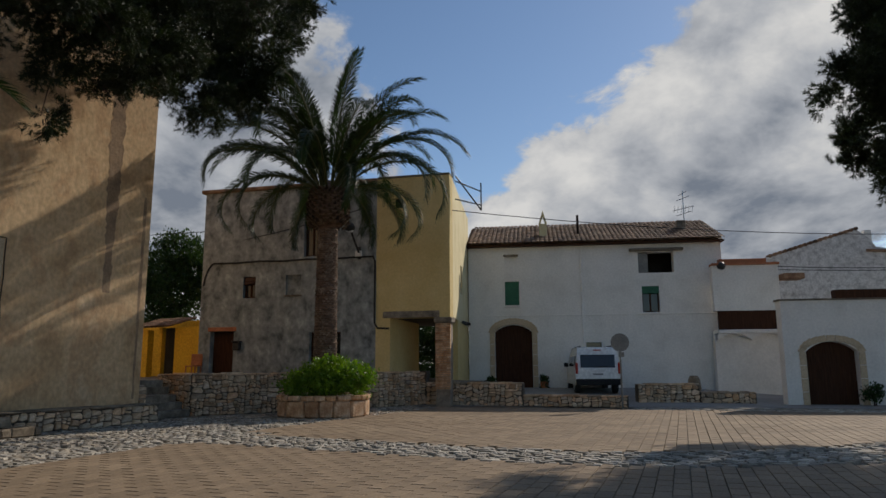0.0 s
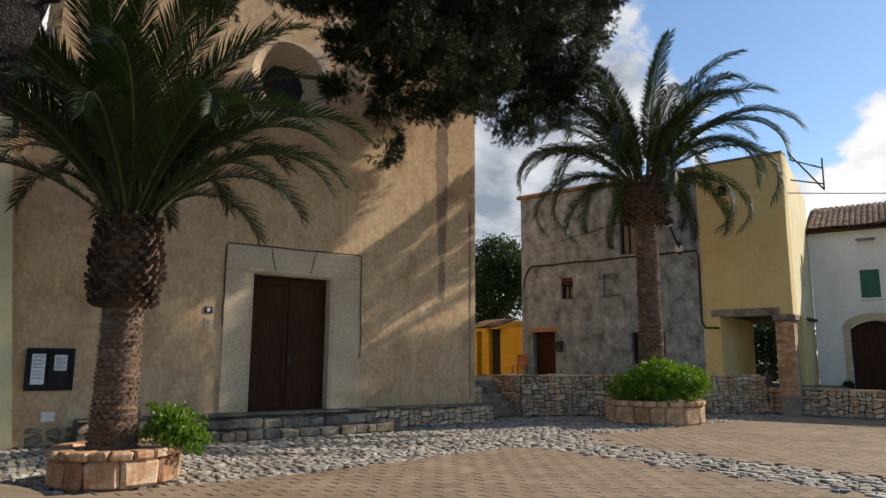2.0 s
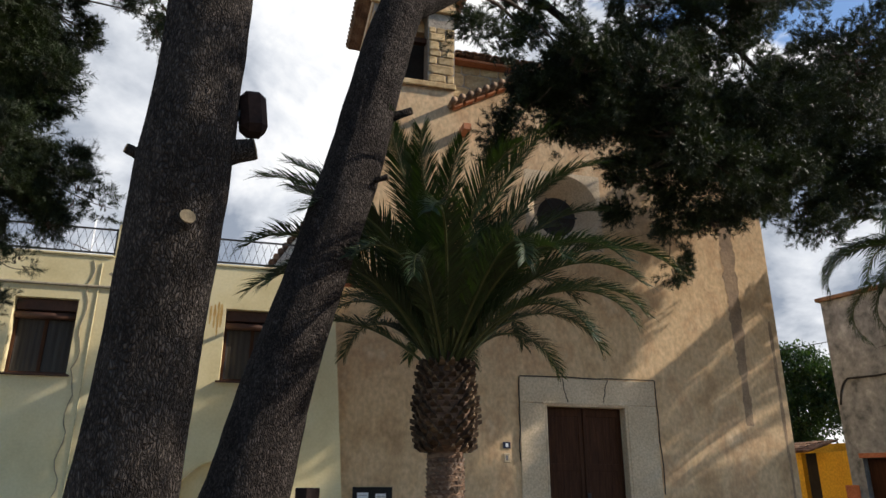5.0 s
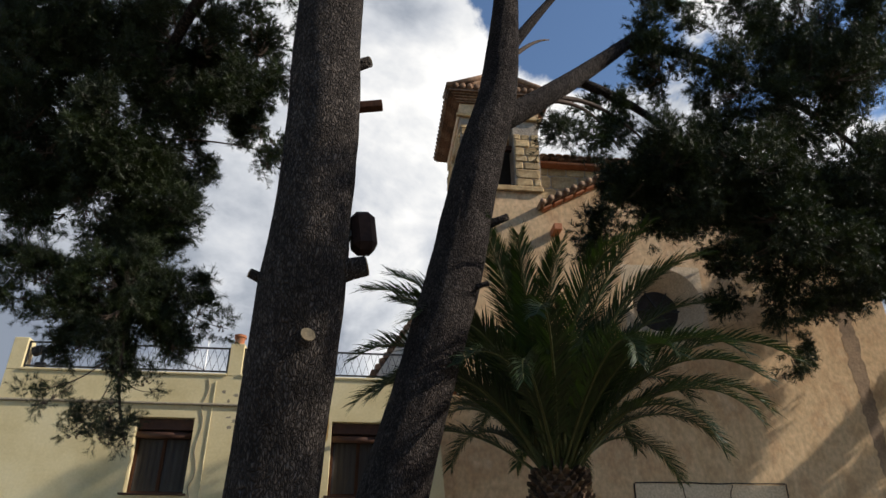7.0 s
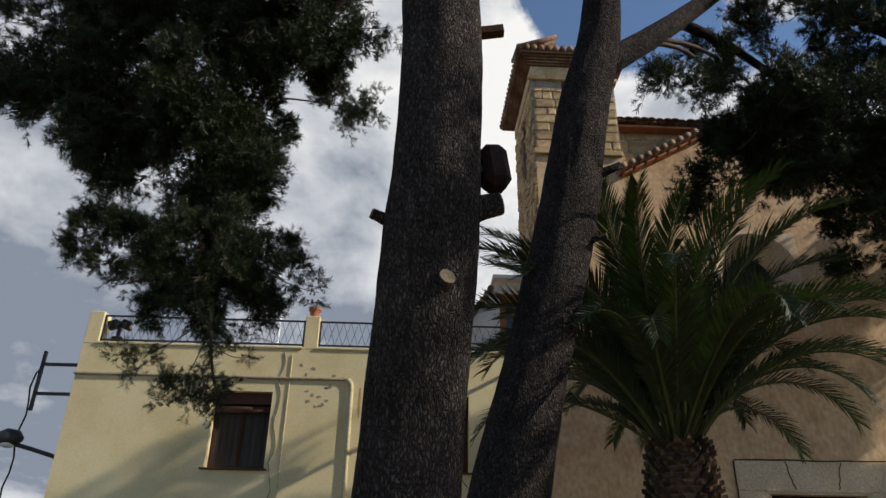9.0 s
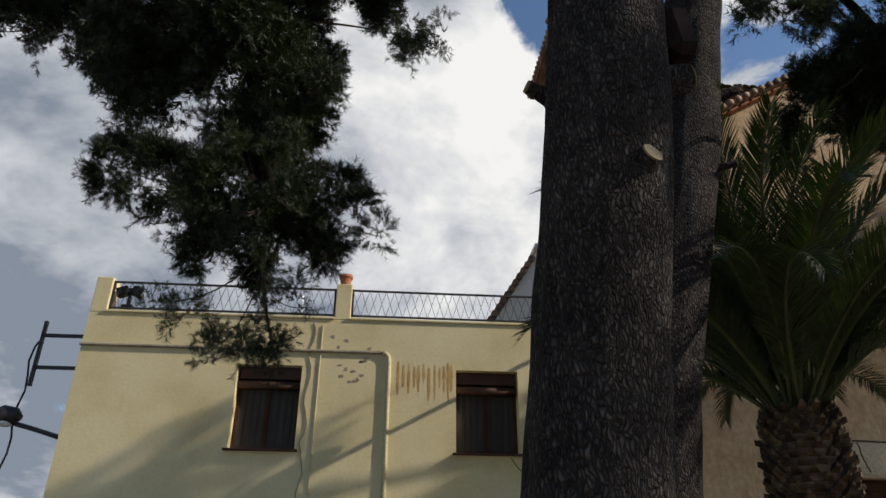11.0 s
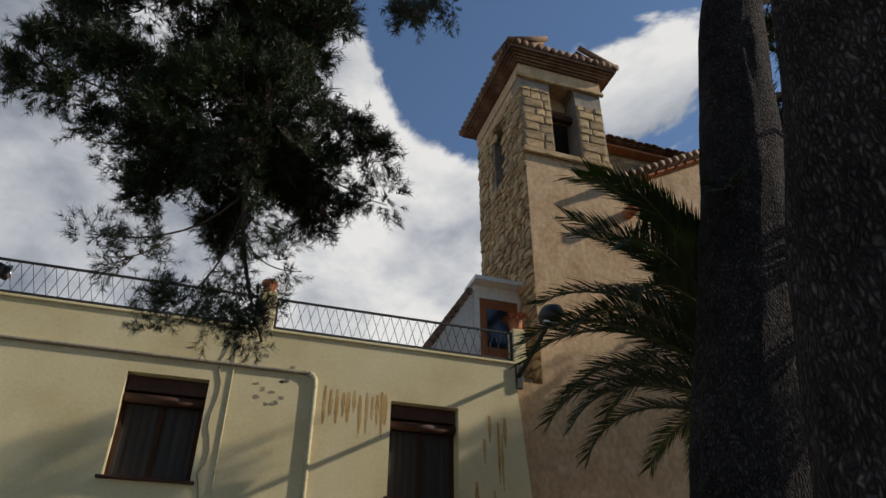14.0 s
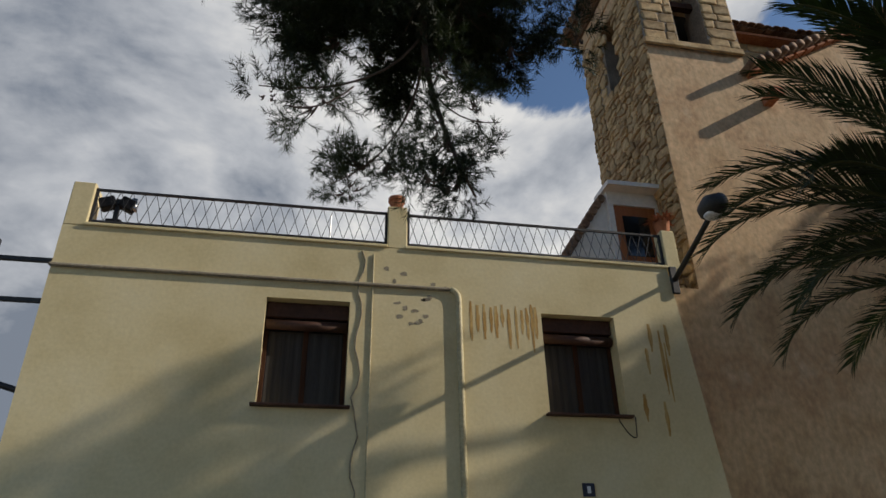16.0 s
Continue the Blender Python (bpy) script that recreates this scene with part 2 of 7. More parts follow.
M_CHURCH = material("ochre_render", ((0.40, 0.255, 0.135), (0.53, 0.355, 0.195), (0.61, 0.43, 0.25), (0.52, 0.335, 0.185), (0.64, 0.475, 0.295)), scale=0.8, fine=11, bump=0.6, stops=(0.33, 0.68), streak=(1, 1, 0.7))
M_JAMB = material("door_surround_render", ((0.48, 0.36, 0.23), (0.62, 0.50, 0.35)), scale=0.9, fine=22, bump=0.35)
M_CREAM = material("cream_render", ((0.58, 0.48, 0.26), (0.68, 0.58, 0.34), (0.72, 0.63, 0.40)), scale=0.7, fine=20, bump=0.10, bumpscale=14, grainy=0.05)
M_GREY = material("grey_render", ((0.114, 0.124, 0.122), (0.23, 0.25, 0.247), (0.315, 0.335, 0.33), (0.47, 0.50, 0.495)), scale=2.2, fine=7, bump=1.0, streak=(1, 1, 0.8), stops=(0.34, 0.70))
M_OCHRE = material("yellow_ochre_render", ((0.62, 0.46, 0.19), (0.70, 0.55, 0.26)), scale=0.8, fine=12, bump=0.3, grainy=0.08)
M_STRONG = material("strong_yellow_render", ((0.60, 0.33, 0.02), (0.70, 0.42, 0.03)), scale=0.8, fine=12, bump=0.3)
M_WHITE = material("whitewash", ((0.70, 0.665, 0.61), (0.78, 0.745, 0.69), (0.83, 0.79, 0.735)), scale=0.9, fine=12, bump=0.35, bumpscale=7, grainy=0.07)
M_RUBBLE = material("rubble_whitewash", ((0.34, 0.32, 0.30), (0.60, 0.58, 0.55), (0.72, 0.70, 0.67)), scale=3.5, fine=12, bump=1.0, bumpscale=6)
M_STONE = material("warm_rubble_stone", ((0.36, 0.26, 0.17), (0.58, 0.47, 0.35), (0.74, 0.65, 0.53)), scale=4.0, fine=24, bump=0.9, spread=0.22, tints=((1.0, 0.72, 0.50), (1.0, 0.96, 0.92), (0.62, 0.58, 0.54), (1.12, 1.0, 0.86), (0.85, 0.62, 0.46), (1.0, 0.9, 0.8)))
M_STONE_RED = material("orange_sandstone", ((0.34, 0.19, 0.10), (0.50, 0.32, 0.19), (0.60, 0.46, 0.33)), scale=5.0, fine=22, bump=1.0, spread=0.25, tints=((1.0, 0.80, 0.62), (1.0, 1.0, 1.0), (0.9, 0.72, 0.58), (1.05, 1.05, 1.05), (1.0, 0.86, 0.7)))
M_TOWER = material("tower_sandstone", ((0.25, 0.155, 0.075), (0.44, 0.30, 0.145), (0.54, 0.40, 0.225)), scale=2.2, fine=14, bump=1.0, spread=0.28)
M_MORTAR = material("lime_mortar", ((0.20, 0.16, 0.12), (0.36, 0.30, 0.235)), scale=3.0, fine=30, bump=0.8)
# joint colour darkened to hold the shadow of the recessed mortar
M_JOINT = material("shadow_dark_joint", ((0.05, 0.040, 0.030), (0.14, 0.11, 0.08)), scale=3.0, fine=30, bump=0.8)
M_STEP = material("worn_step_stone", ((0.11, 0.092, 0.072), (0.25, 0.215, 0.17), (0.42, 0.37, 0.30)), scale=2.6, fine=20, bump=0.9, spread=0.25, tints=((1, 0.9, 0.78), (0.75, 0.74, 0.72), (1.05, 1, 0.93)))
M_PAVER = material("tan_concrete_paver", ((0.215, 0.152, 0.094), (0.30, 0.22, 0.142)), scale=0.5, fine=30, bump=0.35, spread=0.14)
M_COBBLE = material("grey_cobble", ((0.20, 0.185, 0.165), (0.36, 0.34, 0.305), (0.52, 0.495, 0.455)), scale=2.2, fine=26, bump=0.8, spread=0.28, tints=((1, 0.90, 0.77), (0.9, 0.86, 0.80), (1.12, 1.05, 0.96)))
M_SAND = material("joint_sand", ((0.17, 0.145, 0.115), (0.27, 0.235, 0.19)), scale=1.2, fine=40, bump=0.5)
M_EARTH = material("dry_earth", ((0.10, 0.075, 0.05), (0.20, 0.15, 0.10), (0.26, 0.21, 0.14)), scale=0.6, fine=20, bump=0.7)
M_ASPHALT = material("concrete_road", ((0.24, 0.22, 0.20), (0.34, 0.32, 0.29)), scale=0.6, fine=25, bump=0.3)
M_DOOR = material("dark_brown_wood", ((0.034, 0.014, 0.007), (0.075, 0.032, 0.016)), rough=0.75, scale=3.0, fine=30, bump=0.35, streak=(6, 6, 0.5), gloss=0.15)
M_SHUTTER = material("brown_roller_blind", ((0.05, 0.022, 0.014), (0.085, 0.04, 0.026)), rough=0.6, scale=3.0, fine=20, bump=0.2)
M_ORANGE = material("orange_varnished_wood", ((0.24, 0.07, 0.015), (0.36, 0.12, 0.03)), rough=0.45, scale=2.0, fine=20, bump=0.15, streak=(8, 8, 0.6))
M_GREEN = material("green_shutter_paint", ((0.02, 0.10, 0.055), (0.03, 0.14, 0.075)), rough=0.5, scale=3.0, fine=20, bump=0.1)
M_IRON = material("black_iron", ((0.012, 0.012, 0.013), (0.03, 0.027, 0.025)), rough=0.55, scale=8.0, fine=40, bump=0.2, gloss=0.5)
M_RUST = material("rusty_steel_post", ((0.012, 0.008, 0.008), (0.030, 0.017, 0.014)), rough=0.85, scale=4.0, fine=30, bump=0.25, gloss=0.12)
M_TILE = material("old_roof_tile", ((0.09, 0.055, 0.035), (0.20, 0.115, 0.068), (0.30, 0.21, 0.135)), scale=2.0, fine=16, bump=0.6, spread=0.35)
M_CLAY = material("terracotta", ((0.36, 0.13, 0.06), (0.48, 0.20, 0.10)), scale=3.0, fine=20, bump=0.4, spread=0.15)
M_BARK = bark_material("pine_bark", (0.050, 0.042, 0.037), (0.100, 0.084, 0.074), sx=46.0, sz=15.0, depth=0.025)
M_BARK_DARK = bark_material("dark_pine_bark", (0.032, 0.025, 0.023), (0.078, 0.065, 0.058), sx=48.0, sz=16.0, depth=0.025)
M_TWIG = material("twig_bark", ((0.045, 0.03, 0.022), (0.09, 0.065, 0.05)), scale=6.0, fine=30, bump=0.4)
M_CUT = material("sawn_wood_end", ((0.16, 0.12, 0.07), (0.26, 0.20, 0.12)), scale=6.0, fine=60, bump=0.2)
M_SCAR = material("palm_leaf_scar", ((0.07, 0.047, 0.034), (0.165, 0.115, 0.083), (0.27, 0.205, 0.155)), scale=4.0, fine=25, bump=0.6, spread=0.3)
M_TINT = material("dark_tinted_glass", ((0.008, 0.009, 0.010), (0.014, 0.015, 0.017)), rough=0.08, scale=2.0, fine=10, bump=0, gloss=0.6)
M_PALM_TRUNK = material("palm_trunk_fibre", ((0.05, 0.028, 0.018), (0.13, 0.075, 0.047), (0.22, 0.14, 0.09)), scale=3.0, fine=20, bump=0.9, streak=(1, 1, 6))
M_BOOT = material("palm_leaf_base", ((0.025, 0.015, 0.009), (0.07, 0.042, 0.024), (0.17, 0.12, 0.07)), scale=5.0, fine=25, bump=0.6, spread=0.4)
M_FROND = leaf_material("palm_leaflet", (0.008, 0.019, 0.005), (0.024, 0.046, 0.010), through=0.18, rough=0.55)
M_RACHIS = material("palm_rachis", ((0.035, 0.045, 0.014), (0.075, 0.08, 0.025)), rough=0.6, scale=2.0, fine=10, bump=0.1)
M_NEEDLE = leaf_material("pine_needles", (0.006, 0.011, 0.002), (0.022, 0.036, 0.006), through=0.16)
M_BUSH = leaf_material("fresh_green_leaves", (0.07, 0.15, 0.010), (0.16, 0.27, 0.020), through=0.4)
M_HEDGE = leaf_material("grey_green_leaves", (0.07, 0.09, 0.035), (0.14, 0.15, 0.06), through=0.3)
M_TREE = leaf_material("broad_leaves", (0.014, 0.036, 0.008), (0.040, 0.080, 0.018), through=0.3)
M_PLASTIC = material("black_plastic", ((0.012, 0.012, 0.013), (0.022, 0.022, 0.024)), rough=0.7, scale=5.0, fine=40, bump=0.05, gloss=0.2)
M_CARWHITE = material("white_car_paint", ((0.74, 0.75, 0.76), (0.80, 0.81, 0.82)), rough=0.25, scale=1.5, fine=8, bump=0, gloss=0.5)
M_TYRE = material("tyre_rubber", ((0.012, 0.012, 0.012), (0.03, 0.03, 0.03)), rough=0.85, scale=6, fine=40, bump=0.2)
M_STEEL = material("galvanised_steel", ((0.35, 0.36, 0.37), (0.5, 0.51, 0.52)), rough=0.4, scale=6, fine=40, bump=0.05, metal=0.9)
M_PAPER = material("white_paper", ((0.62, 0.63, 0.65), (0.75, 0.76, 0.78)), rough=0.7, scale=3, fine=20, bump=0.05)
M_BARS = material("grey_print", ((0.16, 0.16, 0.17), (0.26, 0.26, 0.28)), rough=0.8, scale=5, fine=20, bump=0)
M_BLUE = material("navy_enamel", ((0.01, 0.012, 0.03), (0.02, 0.022, 0.05)), rough=0.35, scale=5, fine=20, bump=0)
M_REDLAMP = material("red_lamp_lens", ((0.35, 0.015, 0.01), (0.45, 0.03, 0.02)), rough=0.2, scale=5, fine=20, bump=0)
M_SIGN = material("grey_sign_back", ((0.17, 0.165, 0.155), (0.25, 0.24, 0.22)), rough=0.6, scale=3, fine=20, bump=0.05, metal=0.2)
M_CABLE = material("black_cable", ((0.012, 0.012, 0.012), (0.03, 0.03, 0.03)), rough=0.6, scale=5, fine=20, bump=0)
M_PVC = material("cream_painted_pipe", ((0.50, 0.44, 0.27), (0.58, 0.52, 0.33)), rough=0.6, scale=2, fine=20, bump=0.1)
M_RUSTSTAIN = material("rust_streak_render", ((0.40, 0.20, 0.04), (0.60, 0.43, 0.18)), scale=3.0, fine=20, bump=0.2, streak=(6, 6, 0.7))
M_PEEL = material("bare_peeled_render", ((0.22, 0.19, 0.14), (0.36, 0.31, 0.22)), scale=8.0, fine=30, bump=0.8)
# dark tone for the painted shadow strip and the thin stain
M_SHADE_STAIN = material("shadow_and_stain_render", ((0.17, 0.115, 0.075), (0.28, 0.19, 0.12), (0.36, 0.25, 0.155)), scale=1.4, fine=18, bump=0.5)
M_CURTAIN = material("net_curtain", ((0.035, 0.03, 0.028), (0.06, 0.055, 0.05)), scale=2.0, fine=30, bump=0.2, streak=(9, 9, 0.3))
# near-black for unlit interiors, their shade put into the colour; also cracks
M_DARK = material("unlit_room_and_crack_dark", ((0.03, 0.025, 0.02), (0.05, 0.045, 0.04)), scale=2.0, fine=20, bump=0.1)


def glass_material():
    m = bpy.data.materials.new("window_glass")
    m.use_nodes = True
    b = m.node_tree.nodes["Principled BSDF"]
    b.inputs["Base Color"].default_value = (0.02, 0.022, 0.025, 1)
    b.inputs["Roughness"].default_value = 0.06
    b.inputs["Specular IOR Level"].default_value = 0.6
    return m


M_GLASS = glass_material()


# ---- mesh helpers ----
def mesh_of(bm, name, smooth=False):
    me = bpy.data.meshes.new(name)
    bmesh.ops.recalc_face_normals(bm, faces=bm.faces)
    bm.to_mesh(me)
    bm.free()
    if smooth:
        me.polygons.foreach_set("use_smooth", [True] * len(me.polygons))
    return me


def part(name, bm, mat, parent=None, label="", smooth=False):
    me = mesh_of(bm, name, smooth) if isinstance(bm, bmesh.types.BMesh) else bm
    if not me.materials:
        me.materials.append(mat)
    ob = new(name, me)
    if parent:
        ob.parent = parent
    return tagged(ob, label)


def thing(name, label, category, m=None, group="", kind=""):
    ob = new(name)
    ob.empty_display_size = 0.1
    if m is not None:
        ob.matrix_basis = m
    return tagged(ob, label, category, group, kind)


def box(bm, a, b, m=None, bevel=0.0):
    x0, y0, z0 = a
    x1, y1, z1 = b
    vs = [bm.verts.new(v) for v in ((x0, y0, z0), (x1, y0, z0), (x1, y1, z0), (x0, y1, z0), (x0, y0, z1), (x1, y0, z1), (x1, y1, z1), (x0, y1, z1))]
    fs = [bm.faces.new([vs[i] for i in f]) for f in ((3, 2, 1, 0), (4, 5, 6, 7), (0, 1, 5, 4), (1, 2, 6, 5), (2, 3, 7, 6), (3, 0, 4, 7))]
    if bevel:
        es = list({e for f in fs for e in f.edges})
        r = bmesh.ops.bevel(bm, geom=es, offset=bevel, segments=1, affect='EDGES', profile=0.5)
        vs = list({v for f in r["faces"] for v in f.verts} | {v for v in vs if v.is_valid})
    if m is not None:
        for v in vs:
            v.co = m @ v.co
    return bm


def boxed(a, b, bevel=0.0, m=None):
    return box(bmesh.new(), a, b, m, bevel)


def tube(bm, pts, radii, seg=10, cap=True, wob=0.0, rng=None):
    """A round bar along pts, of the radii given."""
    pts = [Vector(p) for p in pts]
    if not hasattr(radii, "__len__"):
        radii = [radii] * len(pts)
    rings = []
    side = None
    for i, p in enumerate(pts):
        d = (pts[min(i + 1, len(pts) - 1)] - pts[max(i - 1, 0)]).normalized()
        if side is None:
            side = d.orthogonal().normalized()
        side = (side - d * side.dot(d)).normalized()
        other = d.cross(side)
        ring = []
        for k in range(seg):
            a = 2 * math.pi * k / seg
            r = radii[i] * (1 + (wob * noise.noise(Vector((math.cos(a) * 1.3, math.sin(a) * 1.3, i * 0.35 + p.x))) if wob else 0))
            ring.append(bm.verts.new(p + (side * math.cos(a) + other * math.sin(a)) * r))
        rings.append(ring)
    for a, b in zip(rings, rings[1:]):
        for k in range(seg):
            bm.faces.new((a[k], a[(k + 1) % seg], b[(k + 1) % seg], b[k]))
    if cap:
        bm.faces.new(rings[0][::-1])
        bm.faces.new(rings[-1])
    return bm


def bez(a, b, c, n=8):
    a, b, c = Vector(a), Vector(b), Vector(c)
    return [a * (1 - t) ** 2 + b * 2 * t * (1 - t) + c * t * t for t in (i / n for i in range(n + 1))]


def wall_cells(xs, zs, holes, thick):
    """A wall in local x (along), y (depth, front at 0, back at thick) and z, with rectangular holes through it."""
    xs = sorted(set(xs) | {h[0] for h in holes} | {h[1] for h in holes})
    zs = sorted(set(zs) | {h[2] for h in holes} | {h[3] for h in holes})
    bm = bmesh.new()
    vert = {}

    def v(i, j, k):
        if (i, j, k) not in vert:
            vert[i, j, k] = bm.verts.new((xs[i], k * thick, zs[j]))
        return vert[i, j, k]

    def solid(i, j):
        if not (0 <= i < len(xs) - 1 and 0 <= j < len(zs) - 1):
            return False
        cx, cz = (xs[i] + xs[i + 1]) / 2, (zs[j] + zs[j + 1]) / 2
        return not any(h[0] < cx < h[1] and h[2] < cz < h[3] for h in holes)

    for i in range(len(xs) - 1):
        for j in range(len(zs) - 1):
            if not solid(i, j):
                continue
            bm.faces.new((v(i, j, 0), v(i + 1, j, 0), v(i + 1, j + 1, 0), v(i, j + 1, 0)))
            bm.faces.new((v(i, j, 1), v(i, j + 1, 1), v(i + 1, j + 1, 1), v(i + 1, j, 1)))
            for di, dj, e in ((-1, 0, ((i, j), (i, j + 1))), (1, 0, ((i + 1, j), (i + 1, j + 1))), (0, -1, ((i, j), (i + 1, j))), (0, 1, ((i, j + 1), (i + 1, j + 1)))):
                if not solid(i + di, j + dj):
                    (a, b), (c, d) = e
                    bm.faces.new((v(a, b, 0), v(c, d, 0), v(c, d, 1), v(a, b, 1)))
    return bm


def arch_fill(x0, x1, z0, z1, y0, y1, n=14, outer=None):
    """What stands between a segmental arch (springing z0, crown z1) and the square top of its opening."""
    bm = bmesh.new()
    top = z1 if outer is None else outer
    w, r = (x1 - x0) / 2, z1 - z0
    R = (w * w + r * r) / (2 * r)
    cx, cz = (x0 + x1) / 2, z1 - R
    cols = []
    for i in range(n + 1):
        x = x0 + (x1 - x0) * i / n
        z = cz + math.sqrt(max(0, R * R - (x - cx) ** 2))
        cols.append([bm.verts.new(p) for p in ((x, y0, z), (x, y0, top + 0.001), (x, y1, top + 0.001), (x, y1, z))])
    for a, b in zip(cols, cols[1:]):
        for k in range(4):
            bm.faces.new((a[k], b[k], b[(k + 1) % 4], a[(k + 1) % 4]))
    return bm


def at(x, y, z=0.0, heading=0.0):
    """A local frame: x along the heading, y away from the square, z up."""
    return pose(x, y, z, 0, 0, heading)


def rock(rng, w, d, h, lumps=0.22):
    """A rough stone about w x d x h, 20 faces or so, resting on z = 0, centred."""
    bm = bmesh.new()
    box(bm, (-w / 2, -d / 2, 0), (w / 2, d / 2, h))
    bmesh.ops.bevel(bm, geom=list(bm.edges), offset=min(w, d, h) * 0.22, segments=1, affect='EDGES')
    for v in bm.verts:
        v.co += Vector((rng.uniform(-1, 1) * w, rng.uniform(-1, 1) * d * 0.6, rng.uniform(-1, 1) * h)) * lumps * 0.22
    return bm


def joined(name, verts, faces, mat, parent=None, label="", smooth=False):
    me = bpy.data.meshes.new(name)
    me.from_pydata(verts, [], faces)
    me.update()
    if smooth:
        me.polygons.foreach_set("use_smooth", [True] * len(me.polygons))
    return part(name, me, mat, parent, label)


# ---- ground ----
def rise(x, y):
    """The street climbs a little towards the white house."""
    d = -0.468 * x + 0.884 * y
    t = min(1, max(0, (d - 24.5) / 5.5))
    s = min(1, max(0, (1.0 - x) / 6))
    return 0.42 * t * t * (3 - 2 * t) * s


bm = bmesh.new()
ticks = [-900, -300, -120, -60] + [-40 + 2 * i for i in range(41)] + [60, 120, 300, 900]
grid = {(i, j): bm.verts.new((x, y, rise(x, y) - 0.05)) for i, x in enumerate(ticks) for j, y in enumerate(ticks)}
for i in range(len(ticks) - 1):
    for j in range(len(ticks) - 1):
        bm.faces.new((grid[i, j], grid[i + 1, j], grid[i + 1, j + 1], grid[i, j + 1]))
ground = tagged(part("ground", bm, M_SAND), "sandy ground under the paving of the square", "ground", kind="structure")

bm = bmesh.new()
cols = [(-26 + i * 2.0) for i in range(28)]
strip = []
for x in cols:
    y0 = 23.6 + (x + 5.2) * 0.30
    strip.append([bm.verts.new((x, y0 + k * 1.4, rise(x, y0 + k * 1.4) + 0.004)) for k in range(9)])
for a, b in zip(strip, strip[1:]):
    for k in range(8):
        bm.faces.new((a[k], b[k], b[k + 1], a[k + 1]))
tagged(part("road", bm, M_ASPHALT), "pale worn concrete street before the white house", "road", kind="structure")


def flat_stones(name, label, inside, mat, step, jitter, heading, seed, z=0.0, near=None, high=0.03, gap=0.08, x_range=(-16, 8), y_range=(-9, 27)):
    """Paving of separate stones: a joined sheet, and those within 'near' as objects of their own."""
    rng = random.Random(seed)
    ca, sa = math.cos(radians(heading)), math.sin(radians(heading))
    verts, faces, singles = [], [], []
    sx, sy = step
    for j in range(-int(45 / sy), int(45 / sy)):
        for i in range(-int(45 / sx), int(45 / sx)):
            u = (i + (0.5 if j % 2 else 0.0)) * sx if sx >= sy else i * sx
            w = j * sy if sx >= sy else (j + (0.5 if i % 2 else 0.0)) * sy
            u += rng.uniform(-jitter, jitter) * sx
            w += rng.uniform(-jitter, jitter) * sy
            x, y = ca * u - sa * w, sa * u + ca * w
            if not (x_range[0] < x < x_range[1] and y_range[0] < y < y_range[1]) or not inside(x, y):
                continue
            a = (1 - gap) / 2 * (1 - jitter * rng.random())
            b = (1 - gap) / 2 * (1 - jitter * rng.random())
            top = z + rise(x, y) + rng.uniform(-0.25, 0.25) * high * (1 + jitter)
            q = []
            spin = rng.uniform(-0.5, 0.5) * jitter
            cs, sn = math.cos(spin), math.sin(spin)
            grow = 1 + rng.uniform(-0.5, 0.55) * jitter
            for k, (su, sw) in enumerate(((-1, -1), (1, -1), (1, 1), (-1, 1))):
                ju, jw = 1 - rng.random() * jitter, 1 - rng.random() * jitter
                for f, h in ((1.0, top - 0.05), (1.0, top - 0.008 - jitter * 0.012), (0.92 if jitter else 0.965, top)):
                    du, dw = su * a * sx * f * ju * grow, sw * b * sy * f * jw * grow
                    du, dw = cs * du - sn * dw, sn * du + cs * dw
                    q.append((x + ca * du - sa * dw, y + sa * du + ca * dw, h))
            if near and near(x, y) and len(singles) < 300:
                singles.append((q, (x, y)))
                continue
            o = len(verts)
            verts += q
            for k in range(4):
                m = (k + 1) % 4
                faces += [(o + 3 * k, o + 3 * m, o + 3 * m + 1, o + 3 * k + 1), (o + 3 * k + 1, o + 3 * m + 1, o + 3 * m + 2, o + 3 * k + 2)]
            faces.append((o + 2, o + 5, o + 8, o + 11))
    sheet = joined(name, verts, faces, mat)
    tagged(sheet, label, "paving", kind="structure")
    return sheet, singles


def in_cobble(x, y):
    """Cobbles: the strip before the church and the band that crosses the square."""
    if x < -13.2 and y > 12.6 and x < -15.6 + (y - 14.2) * 0.415:
        return False
    lim = -10.0 + 0.02 * y + (0.35 * math.sin(y * 0.5))
    if x < lim and y < 11.4:
        return x > -15.3
    if x < -9.0 and y < 21.5 and x > -15.7 + max(0, (y - 14.2)) * 0.415 and x < -10.8 - (y - 11) * 0.05:
        return True
    mid = 10.2 + 0.02 * (x + 4) + (0.10 * (x + 4) ** 2 if x > -4 else 0)
    if -11 < x < 7 and abs(y - mid) < 0.82 + (0.02 * (x + 4) ** 2 if x > -4 else 0):
        return True
    d = y - (22.6 + (x + 8.8) * 0.20)
    return -3.5 < d < 0.9 and x > -5 and d > -0.9


def in_square(x, y):
    if y > 22.3 + (x + 8.8) * 0.20 and not x > -5:
        return False
    if y > 22.6 + (x + 8.8) * 0.20 + 0.9:
        return False
    if x < -15.7 + max(0, (y - 14.2)) * 0.415:
        return False
    return True


cobbles, _ = flat_stones("cobble_paving", "grey rounded cobblestones set in rough rows", in_cobble, M_COBBLE, (0.215, 0.14), 0.34, 8, 3, high=0.022, gap=0.04)
pavers, near_pavers = flat_stones("paver_paving", "tan concrete pavers laid in running bond", lambda x, y: in_square(x, y) and not in_cobble(x, y), M_PAVER, (0.20, 0.40), 0.0, 9.4, 4, z=-0.006, near=lambda x, y: -9.0 < x < -3.0 and 6.6 < y < 9.2, high=0.008, gap=0.045, x_range=(-14, 9))


